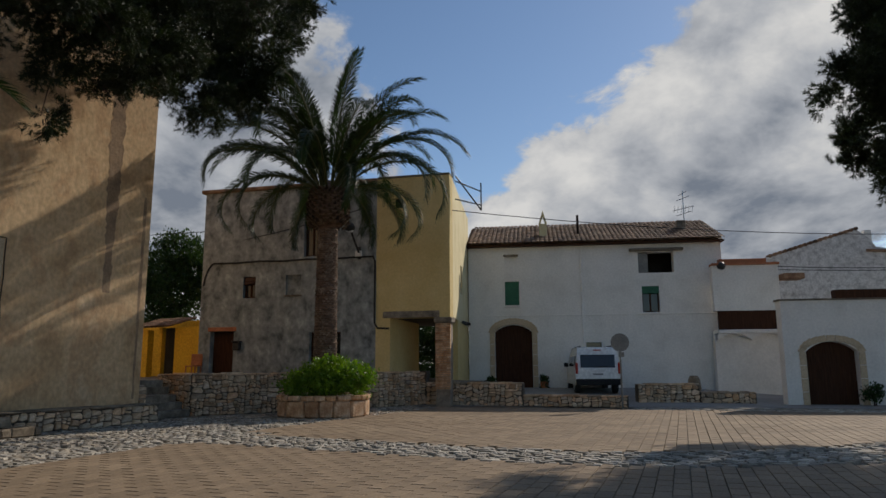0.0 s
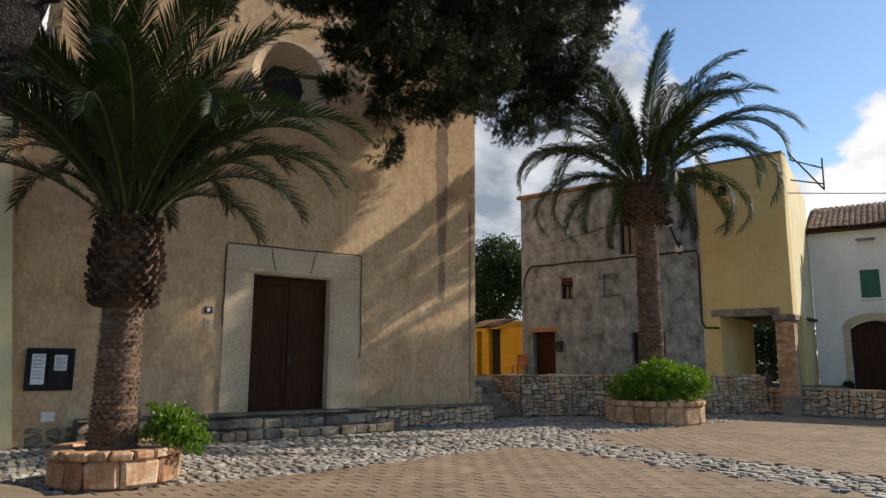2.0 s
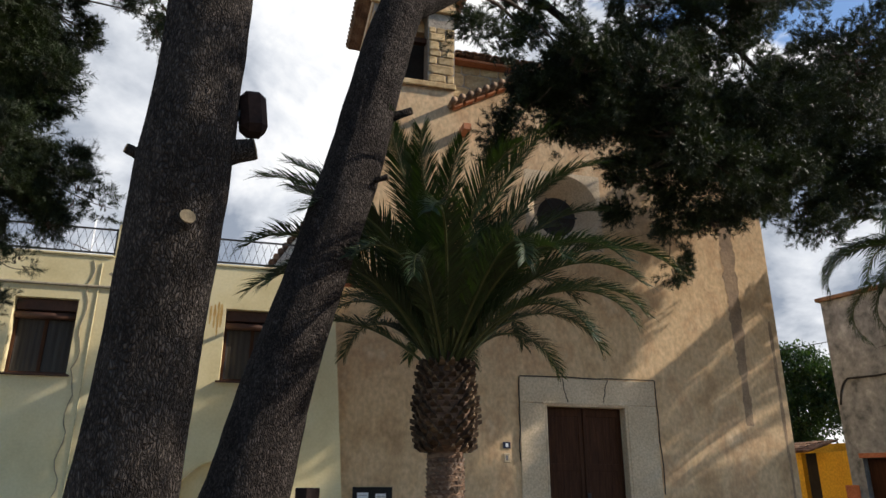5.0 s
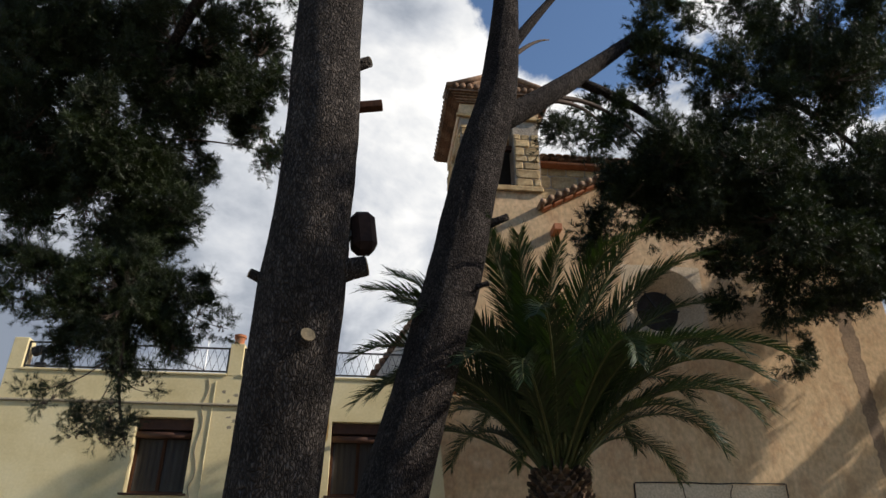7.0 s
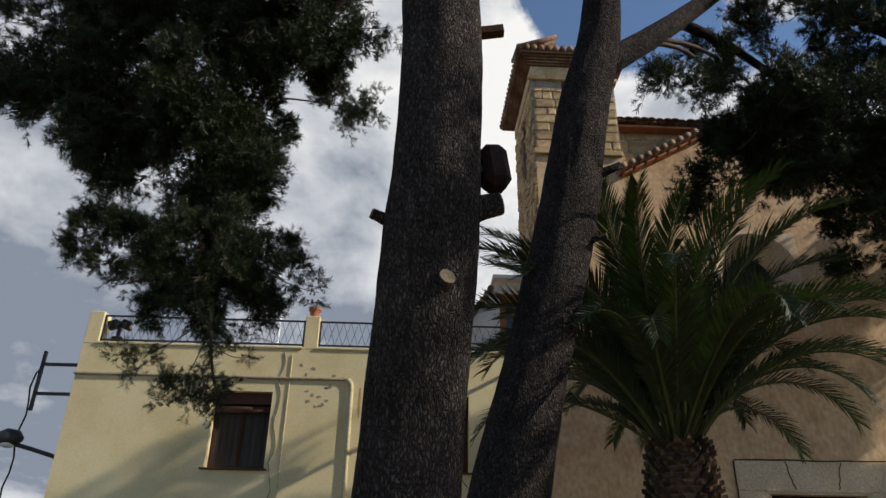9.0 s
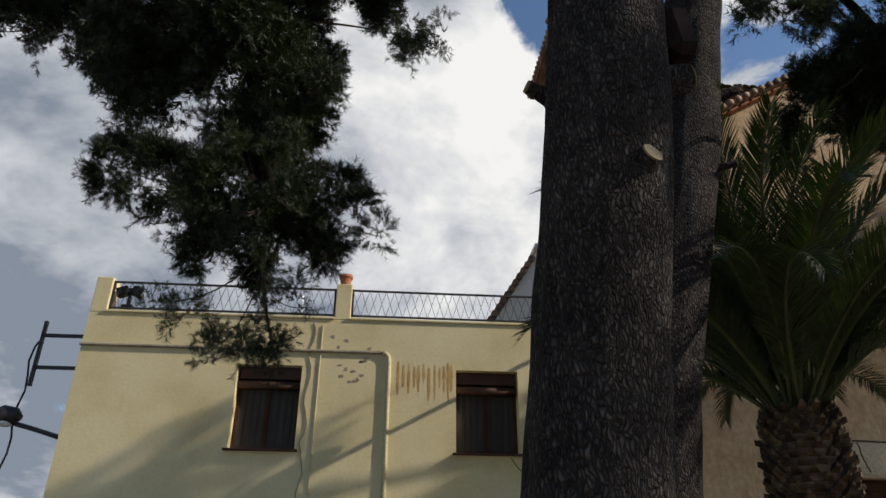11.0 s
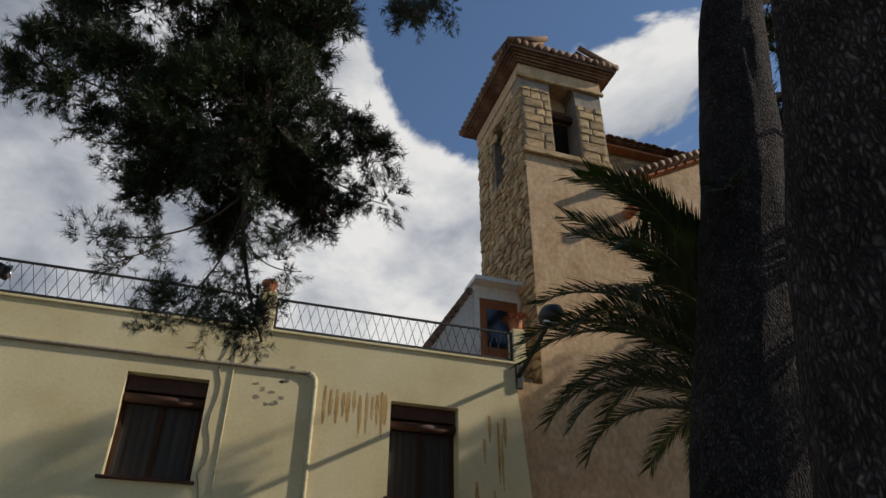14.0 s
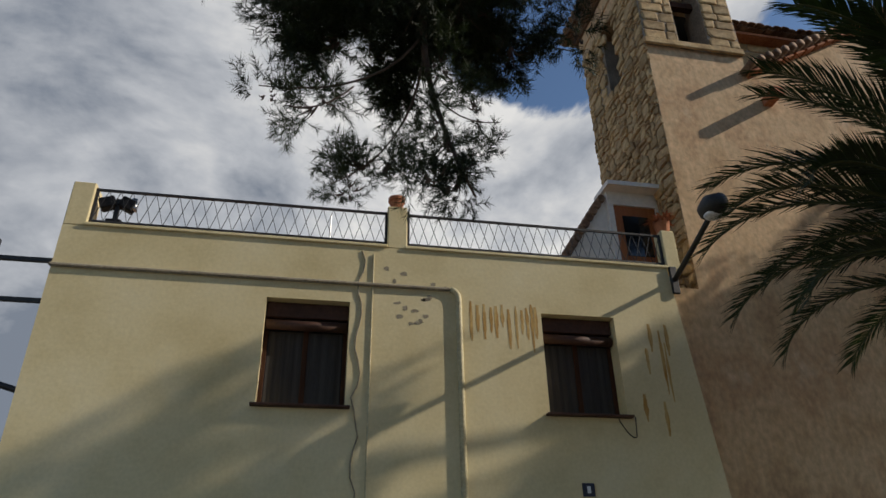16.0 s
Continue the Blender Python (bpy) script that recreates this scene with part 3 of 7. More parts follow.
# ---- stone walls ----
def stone_courses(length, height, course, rng, wide=(1.0, 2.4), depth=0.1):
    """Stones (x, z, w, h) that fill a face in rough courses."""
    z = 0.0
    out = []
    while z < height - 0.02:
        h = min(course * rng.uniform(0.75, 1.3), height - z)
        if height - z - h < course * 0.45:
            h = height - z
        x = -rng.random() * 0.1
        while x < length:
            w = h * rng.uniform(*wide)
            if length - x - w < h * 0.6:
                w = length - x
            out.append((max(0, x) + (w if x >= 0 else w + x) / 2, z + h / 2, (w if x >= 0 else w + x), h))
            x += w
        z += h
    return out


def rubble_cells(length, height, course, rng):
    """Stones (x, z, w, h) of mixed sizes that fill a face with no courses."""
    out = []

    def cut(x, z, w, h):
        big = rng.uniform(0.7, 1.5) * course
        if h <= big and w <= big * 1.9 or w * h < course * course * 0.45:
            out.append((x + w / 2, z + h / 2, w, h))
        elif w > h * rng.uniform(0.9, 1.7):
            f = rng.uniform(0.32, 0.68)
            cut(x, z, w * f, h)
            cut(x + w * f, z, w * (1 - f), h)
        else:
            f = rng.uniform(0.32, 0.68)
            cut(x, z, w, h * f)
            cut(x, z + h * f, w, h * (1 - f))

    cut(0.0, 0.0, length, height)
    rng.shuffle(out)
    return out


def stone_face(parent, length, height, seed, mat, course=0.2, y=0.0, proud=0.035, x0=0.0, z0=0.0, wide=(0.9, 2.0), m=None, name="stone", limit=300, joint=0.02, keep=None, coursed=False):
    """Proud, uneven stones over a backing; the first ones as objects, the rest joined."""
    rng = random.Random(seed)
    m = m or Matrix()
    cells = stone_courses(length, height, course, rng, wide) if coursed else rubble_cells(length, height, course, rng)
    stones = [s for s in cells if keep is None or keep(s[0] + x0, s[1] + z0)]
    verts, faces = [], []
    for k, (x, z, w, h) in enumerate(stones):
        if w < 0.03:
            continue
        bmk = bmesh.new()
        a, b = (w - joint) / 2, (h - joint) / 2
        p = proud * rng.uniform(0.5, 1.4)
        cut = min(a, b) * rng.uniform(0.25, 0.55) * (1.0 if coursed else 1.5)
        outline = []
        for sx, sz in ((-1, -1), (1, -1), (1, 1), (-1, 1)):
            c1, c2 = cut * rng.uniform(0.3, 1.2), cut * rng.uniform(0.3, 1.2)
            pa, pb = (sx * a, sz * (b - c2)), (sx * (a - c1), sz * b)
            outline += [pa, pb] if sx * sz > 0 else [pb, pa]
        if not coursed:                              # stones lean on one another: no joint runs straight
            slip = []
            for u, v in outline:
                q = Vector(((x0 + x + u) * 3.4, (z0 + z + v) * 3.4, seed))
                e = course * 0.55
                u2, v2 = u + noise.noise(q) * e, v + noise.noise(q + Vector((31, 7, 3))) * e
                slip.append((min(length - x, max(-x, u2)), min(height - z, max(-z, v2))))
            outline = slip
        base = [bmk.verts.new((q[0], 0.02, q[1])) for q in outline]
        mid = [bmk.verts.new((q[0] * 0.98, -p * 0.6, q[1] * 0.98)) for q in outline]
        face = [bmk.verts.new((q[0] * 0.78, -p * rng.uniform(0.8, 1.2), q[1] * 0.78)) for q in outline]
        for r1, r2 in ((base, mid), (mid, face)):
            for i in range(8):
                bmk.faces.new((r1[i], r1[(i + 1) % 8], r2[(i + 1) % 8], r2[i]))
        bmk.faces.new(face)
        loc = m @ Matrix.Translation((x0 + x, y, z0 + z))
        if k < limit:
            ob = part(name, bmk, mat, parent)
            ob.matrix_basis = loc
        else:
            bmk.verts.index_update()
            o = len(verts)
            verts += [tuple(loc @ v.co) for v in bmk.verts]
            faces += [tuple(o + v.index for v in f.verts) for f in bmk.faces]
            bmk.free()
    if verts:
        tagged(joined(name + "_rest", verts, faces, mat, parent), kind="stuff")


def tile_rows(parent, width, depth, slope, seed, m, pitch=0.21, ratio=0.0):
    """Barrel tiles: rows of overlapping half-round tiles that run down a roof from y = depth to y = 0 (eave)."""
    rng = random.Random(seed)
    verts, faces = [], []
    run = 0.36
    n = int(width / pitch)
    for i in range(n):
        for top in (0, 1):
            xc = (i + (0.5 if top else 0.0)) * pitch + pitch / 2
            for j in range(int(depth / run) + 1):
                y0 = j * run + (rng.uniform(-0.03, 0.03)) - (0.06 if top else 0)
                r0, r1 = pitch * 0.50, pitch * 0.40
                o = len(verts)
                tilt = rng.uniform(-0.012, 0.012)
                for yy, r, lift in ((y0, r0, 0.03), (y0 + run * 1.15, r1, 0.0)):
                    for k in range(6):
                        a = math.pi * k / 5
                        s = math.sin(a) if top else -math.sin(a)
                        z = (0.055 + 0.055 * s + lift if top else 0.055 + 0.05 * s + lift) + yy * slope
                        verts.append((xc + math.cos(a) * r + tilt, yy, z))
                for k in range(5):
                    faces.append((o + k, o + k + 1, o + 7 + k, o + 6 + k))
    verts = [tuple(m @ Vector(v)) for v in verts]
    me = joined("tile_covering", verts, faces, M_TILE, parent, "weathered brown clay barrel tiles")
    tagged(me, kind="stuff")
    sol = me.modifiers.new("thickness", 'SOLIDIFY')
    sol.thickness = 0.014
    return me


# ---- church ----
church = thing("church", "old ochre-rendered church with a stone bell tower", "church", at(-15.33, 0, 0, 90))
RIGHT_EDGE = 12.1
w = wall_cells([0.2, RIGHT_EDGE], [0.0, 2.5, 5, 11.14], [(5.44, 7.53, 0.45, 3.68), (5.15, 7.25, 7.5, 9.6), (0.2, 1.13, 6.1, 11.14)], 0.7)
part("facade_wall", w, M_CHURCH, church)
bm = bmesh.new()                                    # gable over the wall, with raking verges
prof = [(3.35, 11.14), (7.72, 13.62), (RIGHT_EDGE, 11.14)]
for y in (0.0, 0.7):
    prof_v = [bm.verts.new((x, y, z)) for x, z in prof]
    bm.faces.new(prof_v)
bm.verts.ensure_lookup_table()
for a, b in ((0, 1), (1, 2), (2, 0)):
    bm.faces.new((bm.verts[a], bm.verts[b], bm.verts[b + 3], bm.verts[a + 3]))
part("gable", bm, M_CHURCH, church)
bm = bmesh.new()                                    # square panel with a round, splayed window hole
N = 32
sq, rim, inner = [], [], []
for k in range(N):
    a = 2 * math.pi * k / N
    c, s = math.cos(a), math.sin(a)
    f = 1.05 / max(abs(c), abs(s))
    sq.append(bm.verts.new((6.2 + c * f, 0.0, 8.55 + s * f)))
    rim.append(bm.verts.new((6.2 + c * 1.0, 0.0, 8.55 + s * 1.0)))
    inner.append(bm.verts.new((6.2 + c * 0.52, 0.5, 8.55 + s * 0.52)))
for k in range(N):
    q = (k + 1) % N
    bm.faces.new((sq[k], sq[q], rim[q], rim[k]))
    bm.faces.new((rim[k], rim[q], inner[q], inner[k]))
part("rose_window_reveal", bm, M_JAMB, church, "deep splayed reveal of a round window")
bm = bmesh.new()
bmesh.ops.create_circle(bm, cap_ends=True, segments=32, radius=0.76, matrix=Matrix.Translation((6.2, 0.48, 8.55)) @ Matrix.Rotation(radians(90), 4, 'X'))
pane = part("rose_window_pane", bm, M_DARK, church)
for k in range(3):
    part("glazing_bar", boxed((6.2 - 0.72, 0.44, 8.53), (6.2 + 0.72, 0.47, 8.57), m=Matrix.Translation((6.2, 0, 8.55)) @ Matrix.Rotation(radians(60 * k), 4, 'Y') @ Matrix.Translation((-6.2, 0, -8.55))), M_IRON, church)
part("side_wall", boxed((RIGHT_EDGE - 0.7, 0.7, 0), (RIGHT_EDGE, 16, 11.1)), M_CHURCH, church)
part("back_wall", boxed((3.3, 15.3, 0), (RIGHT_EDGE - 0.7, 16, 11.1)), M_CHURCH, church)
part("nave_side_wall", boxed((3.0, 3.5, 0), (3.3, 16, 11.1)), M_CHURCH, church)
for s, x0 in ((1, 3.1), (-1, 12.34)):
    bm = bmesh.new()
    box(bm, (0, -0.28, -0.10), (5.35, 16, 0.0))
    part("roof_slab", bm, M_TILE, church).matrix_basis = Matrix.Translation((x0, 0, 11.1)) @ Matrix.Rotation(radians(-29.5 if s > 0 else 180 + 29.5), 4, 'Y') @ (Matrix() if s > 0 else Matrix.Scale(-1, 4, (0, 0, 1)))
# raking verge tiles
for k in range(22):
    x = 3.2 + k * 0.215
    bm = bmesh.new()
    tube(bm, [(0, -0.36, 0), (0, 0.3, 0.02)], [0.085, 0.07], 8)
    part("verge_tile", bm, M_TILE, church, smooth=True).matrix_basis = Matrix.Translation((x, 0, 11.12 + (x - 3.2) * 0.567))
for k in range(16):
    x = 3.3 + k * 0.30
    part("verge_brick", boxed((-0.13, -0.20, -0.13), (0.13, 0.0, -0.07), bevel=0.008), M_CLAY, church).matrix_basis = Matrix.Translation((x, 0, 11.10 + (x - 3.2) * 0.567)) @ Matrix.Rotation(radians(-29.5), 4, 'Y')
part("timber_stub", boxed((3.42, -0.42, 10.28), (3.62, 0.0, 10.46), bevel=0.01), M_CLAY, church, "short brick corbel stub")
# squared stone wall behind the gable, tiled eave
part("upper_wall", boxed((3.3, 0.9, 10.8), (7.6, 1.4, 13.0)), M_MORTAR, church)
stone_face(church, 4.3, 2.0, 31, M_TOWER, course=0.36, y=0.9, x0=3.3, z0=11.0, wide=(1.2, 2.2), proud=0.02, name="ashlar_block", coursed=True)
part("upper_eave", boxed((3.3, 0.62, 13.0), (7.9, 1.5, 13.07)), M_CLAY, church)
tile_rows(church, 4.5, 2.4, 0.24, 32, Matrix.Translation((3.35, 0.5, 13.06)))

# tower
TY0, TY1, TD = 1.13, 3.3, 2.8
part("tower_shaft", boxed((TY0 + 0.0, 0.03, 5.5), (TY1, TD, 11.6)), M_CHURCH, church)
for (a, b) in (((TY0, 0.0, 11.6), (1.90, 0.5, 13.35)), ((2.58, 0.0, 11.6), (TY1, 0.5, 13.35)), ((TY0, TD - 0.5, 11.6), (TY1, TD, 13.35)), ((TY1 - 0.5, 0.5, 11.6), (TY1, TD - 0.5, 13.35))):
    part("belfry_pier", boxed(a, b), M_MORTAR, church)
for (a, b) in (((TY0, 0.5, 11.6), (TY0 + 0.5, 1.1, 13.35)), ((TY0, 1.7, 11.6), (TY0 + 0.5, TD - 0.5, 13.35))):
    part("belfry_pier", boxed(a, b), M_MORTAR, church)
part("belfry_top", wall_cells([TY0, TY1], [13.35, 14.5], [(1.90, 2.58, 13.35, 14.15)], 0.5), M_MORTAR, church)
part("bell_arch", arch_fill(1.90, 2.58, 13.75, 14.12, 0.0, 0.5, outer=14.15), M_MORTAR, church)
part("belfry_ring", boxed((TY0 + 0.001, 0.5, 13.6), (TY1, TD, 14.5)), M_CHURCH, church)
# dark sheet paints the shade inside the bell opening
part("bell_chamber_shade", boxed((1.2, 0.9, 11.6), (3.2, 1.0, 13.6)), M_DARK, church)
stone_face(church, 0.75, 1.9, 33, M_TOWER, course=0.24, y=0.0, x0=TY0 + 0.01, z0=11.75, wide=(1.0, 2.4), name="tower_stone", proud=0.03, coursed=True)
stone_face(church, 0.70, 1.7, 34, M_TOWER, course=0.24, y=0.0, x0=2.59, z0=11.75, wide=(1.0, 2.4), name="tower_stone", proud=0.03, coursed=True)
part("belfry_band", boxed((TY0 - 0.05, -0.07, 11.58), (TY1 + 0.02, 0.0, 11.74), bevel=0.02), M_TOWER, church)
side = Matrix.Translation((TY0, 0, 0)) @ Matrix.Rotation(radians(-90), 4, 'Z')
stone_face(church, TD, 7.6, 35, M_TOWER, course=0.2, x0=-TD, z0=6.1, y=0.0, wide=(0.9, 2.2), m=side, name="tower_stone", proud=0.045,
           keep=lambda x, z: not (-1.75 < x < -1.08 and 11.7 < z < 13.5))
part("tower_cornice", boxed((TY0 - 0.12, -0.10, 13.9), (TY1 + 0.08, -0.0, 14.0), bevel=0.015), M_TOWER, church)
part("cornice_render", boxed((TY0 - 0.03, -0.03, 14.0), (TY1 + 0.03, TD + 0.03, 14.55)), M_CHURCH, church)
part("bell_beam", boxed((1.9, 0.2, 13.05), (2.58, 0.34, 13.2)), M_DOOR, church, "dark bell beam")
# hipped tower roof, wide eave of tiles
bm = bmesh.new()
e = 0.36
ring = [bm.verts.new(p) for p in ((TY0 - e, -e, 14.55), (TY1 + e, -e, 14.55), (TY1 + e, TD + e, 14.55), (TY0 - e, TD + e, 14.55))]
ring2 = [bm.verts.new((v.co.x, v.co.y, 14.63)) for v in ring]
top = bm.verts.new(((TY0 + TY1) / 2, TD / 2, 15.45))
bm.faces.new(ring)
for k in range(4):
    q = (k + 1) % 4
    bm.faces.new((ring[k], ring[q], ring2[q], ring2[k]))
    bm.faces.new((ring2[k], ring2[q], top))
part("tower_roof", bm, M_TILE, church)
for a, b, n in (((TY0 - e, -e), (TY1 + e, -e), 15), ((TY0 - e, -e), (TY0 - e, TD + e), 18), ((TY1 + e, -e), (TY1 + e, TD + e), 18)):
    a, b = Vector((*a, 14.68)), Vector((*b, 14.68))
    mid = Vector(((TY0 + TY1) / 2, TD / 2, 15.5))
    out = Vector((0, -1, 0)) if a.y == b.y else Vector((-1 if a.x < 2 else 1, 0, 0))
    for k in range(n + 1):
        p = a.lerp(b, k / n)
        q = p - out * 1.0 + Vector((0, 0, 0.42))
        bm = bmesh.new()
        tube(bm, [p + out * 0.05, q], [0.085, 0.07], 8)
        part("eave_tile", bm, M_TILE, church, smooth=True)
for k in range(4):
    bm = bmesh.new()
    box(bm, (TY0 - 0.10 - 0.06 * k, -0.10 - 0.06 * k, 14.36 + 0.05 * k), (TY1 + 0.10 + 0.06 * k, TD + 0.1, 14.40 + 0.05 * k))
    part("corbel_course", bm, M_TILE, church)

# door surround, leaves, threshold
part("jamb", boxed((4.83, -0.035, 0.45), (5.44, 0.12, 3.68), bevel=0.012), M_JAMB, church, "cracked pale render door jamb")
part("jamb", boxed((7.53, -0.035, 0.45), (8.30, 0.12, 3.68), bevel=0.012), M_JAMB, church, "cracked pale render door jamb")
part("lintel", boxed((4.83, -0.036, 3.684), (8.30, 0.12, 4.27), bevel=0.012), M_JAMB, church, "cracked flat lintel of pale stone")
part("lintel_edge", boxed((5.38, -0.06, 3.66), (7.59, -0.03, 3.72), bevel=0.01), M_JAMB, church)
rng = random.Random(7)
for k, (x0, z0, x1, z1) in enumerate(((5.9, 4.27, 6.02, 3.70), (7.05, 4.27, 6.92, 3.72), (4.85, 4.28, 8.3, 4.30), (8.31, 4.3, 8.36, 1.7), (4.84, 4.27, 4.80, 2.4))):
    pts = [Vector((x0 + (x1 - x0) * t + rng.uniform(-0.02, 0.02), -0.036, z0 + (z1 - z0) * t + rng.uniform(-0.015, 0.015))) for t in (i / 9 for i in range(10))]
    bm = bmesh.new()
    tube(bm, pts, 0.013, 5)
    part("crack", bm, M_DARK, church, "dark crack in the render")
for a, b in (((5.442, -0.028, 0.47), (5.50, 0.235, 3.62)), ((7.47, -0.028, 0.47), (7.528, 0.235, 3.62)), ((5.442, -0.028, 3.621), (7.528, 0.235, 3.675))):
    part("reveal", boxed(a, b, bevel=0.01), M_JAMB, church, "pale cream rendered door reveal")
door = part("church_door", boxed((5.44, 0.30, 0.45), (7.53, 0.36, 3.68)), M_DOOR, church, "tall dark brown double wooden door, closed")
for s in (0, 1):
    x0 = 5.45 + s * 1.045
    for i in range(6):
        part("plank", boxed((x0 + i * 0.171 + 0.001, 0.27, 0.47), (x0 + i * 0.171 + 0.170, 0.299, 3.66), bevel=0.002), M_DOOR, door)
    for z in (0.52, 2.20, 3.42):
        part("rail", boxed((x0 + 0.105, 0.25, z), (x0 + 0.93, 0.268, z + 0.16), bevel=0.006), M_DOOR, door)
    for xs in (x0 + 0.005, x0 + 0.932):
        part("stile", boxed((xs, 0.248, 0.48), (xs + 0.095, 0.268, 3.64), bevel=0.006), M_DOOR, door)
part("door_lock", boxed((6.52, 0.225, 1.5), (6.60, 0.245, 1.72), bevel=0.006), M_IRON, door)
plaque = thing("wall_plaque", "small navy enamel plaque with a number bar", "plaque", church.matrix_basis @ Matrix.Translation((4.5, 0, 2.66)))
part("plate", boxed((-0.09, -0.02, 0), (0.09, 0.0, 0.14), bevel=0.006), M_BLUE, plaque)
part("bar", boxed((-0.03, -0.024, 0.03), (0.03, -0.0205, 0.11)), M_PAPER, plaque)
tile = thing("wall_tile", "small pale ceramic tile with dark bars", "tile", church.matrix_basis @ Matrix.Translation((4.5, 0, 2.36)))
part("plate", boxed((-0.07, -0.015, 0), (0.07, 0.0, 0.2), bevel=0.006), M_JAMB, tile)
part("bar", boxed((-0.02, -0.019, 0.05), (0.02, -0.0155, 0.15)), M_BARS, tile)
# rain-worn patches of stone showing through at the foot of the wall
stone_face(church, 3.6, 0.34, 36, M_STEP, course=0.2, x0=1.2, z0=0.0, proud=0.03, name="footing_stone", joint=0.05)
rng = random.Random(37)
# the wide strip at 10.9 is a cast shadow put into the colour
for x0, wd, z0, z1, k in ((10.9, 0.21, 3.3, 9.2, 60), (11.9, 0.05, 0.6, 6.0, 24)):
    bm = bmesh.new()                                 # painted shadow strip and thin stain, with ragged edges
    prev = None
    for i in range(k + 1):
        z = z1 + (z0 - z1) * i / k
        hw = wd * (0.55 + 0.45 * math.sin(math.pi * min(1, 0.2 + i / k))) * rng.uniform(0.8, 1.15)
        a = [bm.verts.new((x0 + s * hw + rng.uniform(-0.02, 0.02), -0.003, z)) for s in (-1, 1)]
        if prev:
            bm.faces.new((prev[0], prev[1], a[1], a[0]))
        prev = a
    part("water_stain", bm, M_SHADE_STAIN, church, "dark vertical strip of painted shadow and stain on the render")

# notice board
board = thing("notice_board", "black framed notice board with two white papers", "notice board", church.matrix_basis @ Matrix.Translation((1.12, 0, 1.05)))
part("back_panel", boxed((0, -0.05, 0), (0.79, -0.002, 0.77), bevel=0.008), M_PLASTIC, board)
for a, b in (((-0.02, -0.075, -0.02), (0.81, -0.051, 0.03)), ((-0.02, -0.075, 0.74), (0.81, -0.051, 0.79)), ((-0.02, -0.075, 0.0301), (0.03, -0.051, 0.7399)), ((0.76, -0.075, 0.0301), (0.81, -0.051, 0.7399)), ((0.375, -0.075, 0.0301), (0.415, -0.051, 0.7399))):
    part("frame_bar", boxed(a, b, bevel=0.004), M_PLASTIC, board)
for a, b in (((0.08, -0.058, 0.10), (0.31, -0.0515, 0.68)), ((0.46, -0.058, 0.36), (0.68, -0.0515, 0.66))):
    sheet = part("notice", boxed(a, b), M_PAPER, board, "white paper notice")
    for k in range(7):
        z = b[2] - 0.05 - k * (b[2] - a[2]) / 8.5
        part("text_bar", boxed((a[0] + 0.02, -0.0605, z - 0.012), (b[0] - 0.02 - (0.05 if k % 3 == 1 else 0), -0.0585, z)), M_BARS, sheet)
box_thing = thing("meter_box_cover", "small white square cover plate on the church wall", "meter box", church.matrix_basis @ Matrix.Translation((1.44, 0, 0.44)))
part("cover", boxed((0, -0.03, 0), (0.24, 0.0, 0.19), bevel=0.01), M_WHITE, box_thing)

# stone ledge and steps before the door
plinth = thing("church_plinth", "worn grey stone ledge and steps before the church door", "steps", at(-15.33, 0, 0, 90))
part("ledge_core", boxed((2.0, -0.60, 0.0), (12.25, -0.001, 0.44)), M_JOINT, plinth)
stone_face(plinth, 3.9, 0.44, 41, M_STONE, course=0.17, y=-0.60, x0=8.35, z0=0.0, name="ledge_stone", proud=0.04)
stone_face(plinth, 2.4, 0.44, 42, M_STONE, course=0.2, y=-0.60, x0=2.0, z0=0.0, name="ledge_stone", proud=0.04)
rng = random.Random(43)
for z, y0, y1, xa, xb in ((0.0, -1.35, -0.97, 3.3, 8.75), (0.19, -0.97, -0.58, 3.6, 8.35)):
    x = xa
    while x < xb - 0.05:
        wd = min(rng.uniform(0.22, 0.7), xb - x)
        bm = boxed((x + 0.008, y0 - rng.uniform(0, 0.05), z), (x + wd - 0.008, y1, z + 0.19 + rng.uniform(-0.02, 0.02)), bevel=0.03)
        for v in bm.verts:
            v.co += Vector((rng.uniform(-1, 1), rng.uniform(-1, 1), rng.uniform(-1, 1))) * 0.017
        part("step_block", bm, M_STEP, plinth)
        x += wd
x = 2.0
while x < 12.2:
    wd = min(rng.uniform(0.4, 0.9), 12.25 - x)
    bm = boxed((x + 0.006, -0.66 - rng.uniform(0, 0.03), 0.441), (x + wd - 0.006, -0.002, 0.47 + rng.uniform(0, 0.02)), bevel=0.012)
    part("coping_slab", bm, M_STEP, plinth)
    x += wd

# ---- stair and terrace ----
A, B, C, D = Vector((-15.75, 14.2)), Vector((-12.45, 21.95)), Vector((-8.75, 22.75)), Vector((-5.2, 23.3))
stair = thing("stone_stair", "short dark stone stair between church and terrace", "stair", at(-15.6, 12.35, 0, 90))
for k in range(5):
    bm = boxed((0.02, 0.30 * k, 0.0), (1.72, 0.30 * k + 0.34, 0.21 * (k + 1)), bevel=0.02)
    for v in bm.verts:
        v.co += Vector((0, rng.uniform(-1, 1), rng.uniform(-1, 1))) * 0.012
    part("step", bm, M_STEP, stair)
pier = thing("stair_kerb_wall", "low rubble kerb beside the stair", "low wall", at(-15.5, 12.13, 0, 90))
part("core", boxed((0.0, -0.1, 0.0), (0.22, 1.5, 0.95), bevel=0.03), M_MORTAR, pier)
stone_face(pier, 0.24, 0.92, 44, M_STONE, course=0.2, y=-0.1, name="stone")
bm = bmesh.new()
quad = [(-42.0, 12.6), (-17.2, 12.6), (-17.2, 14.2), (A.x - 0.15, A.y + 0.1), (B.x - 0.3, B.y + 0.1), (B.x + 1.9, 23.0), (-11.5, 26.0), (-14.0, 31), (-42, 31)]
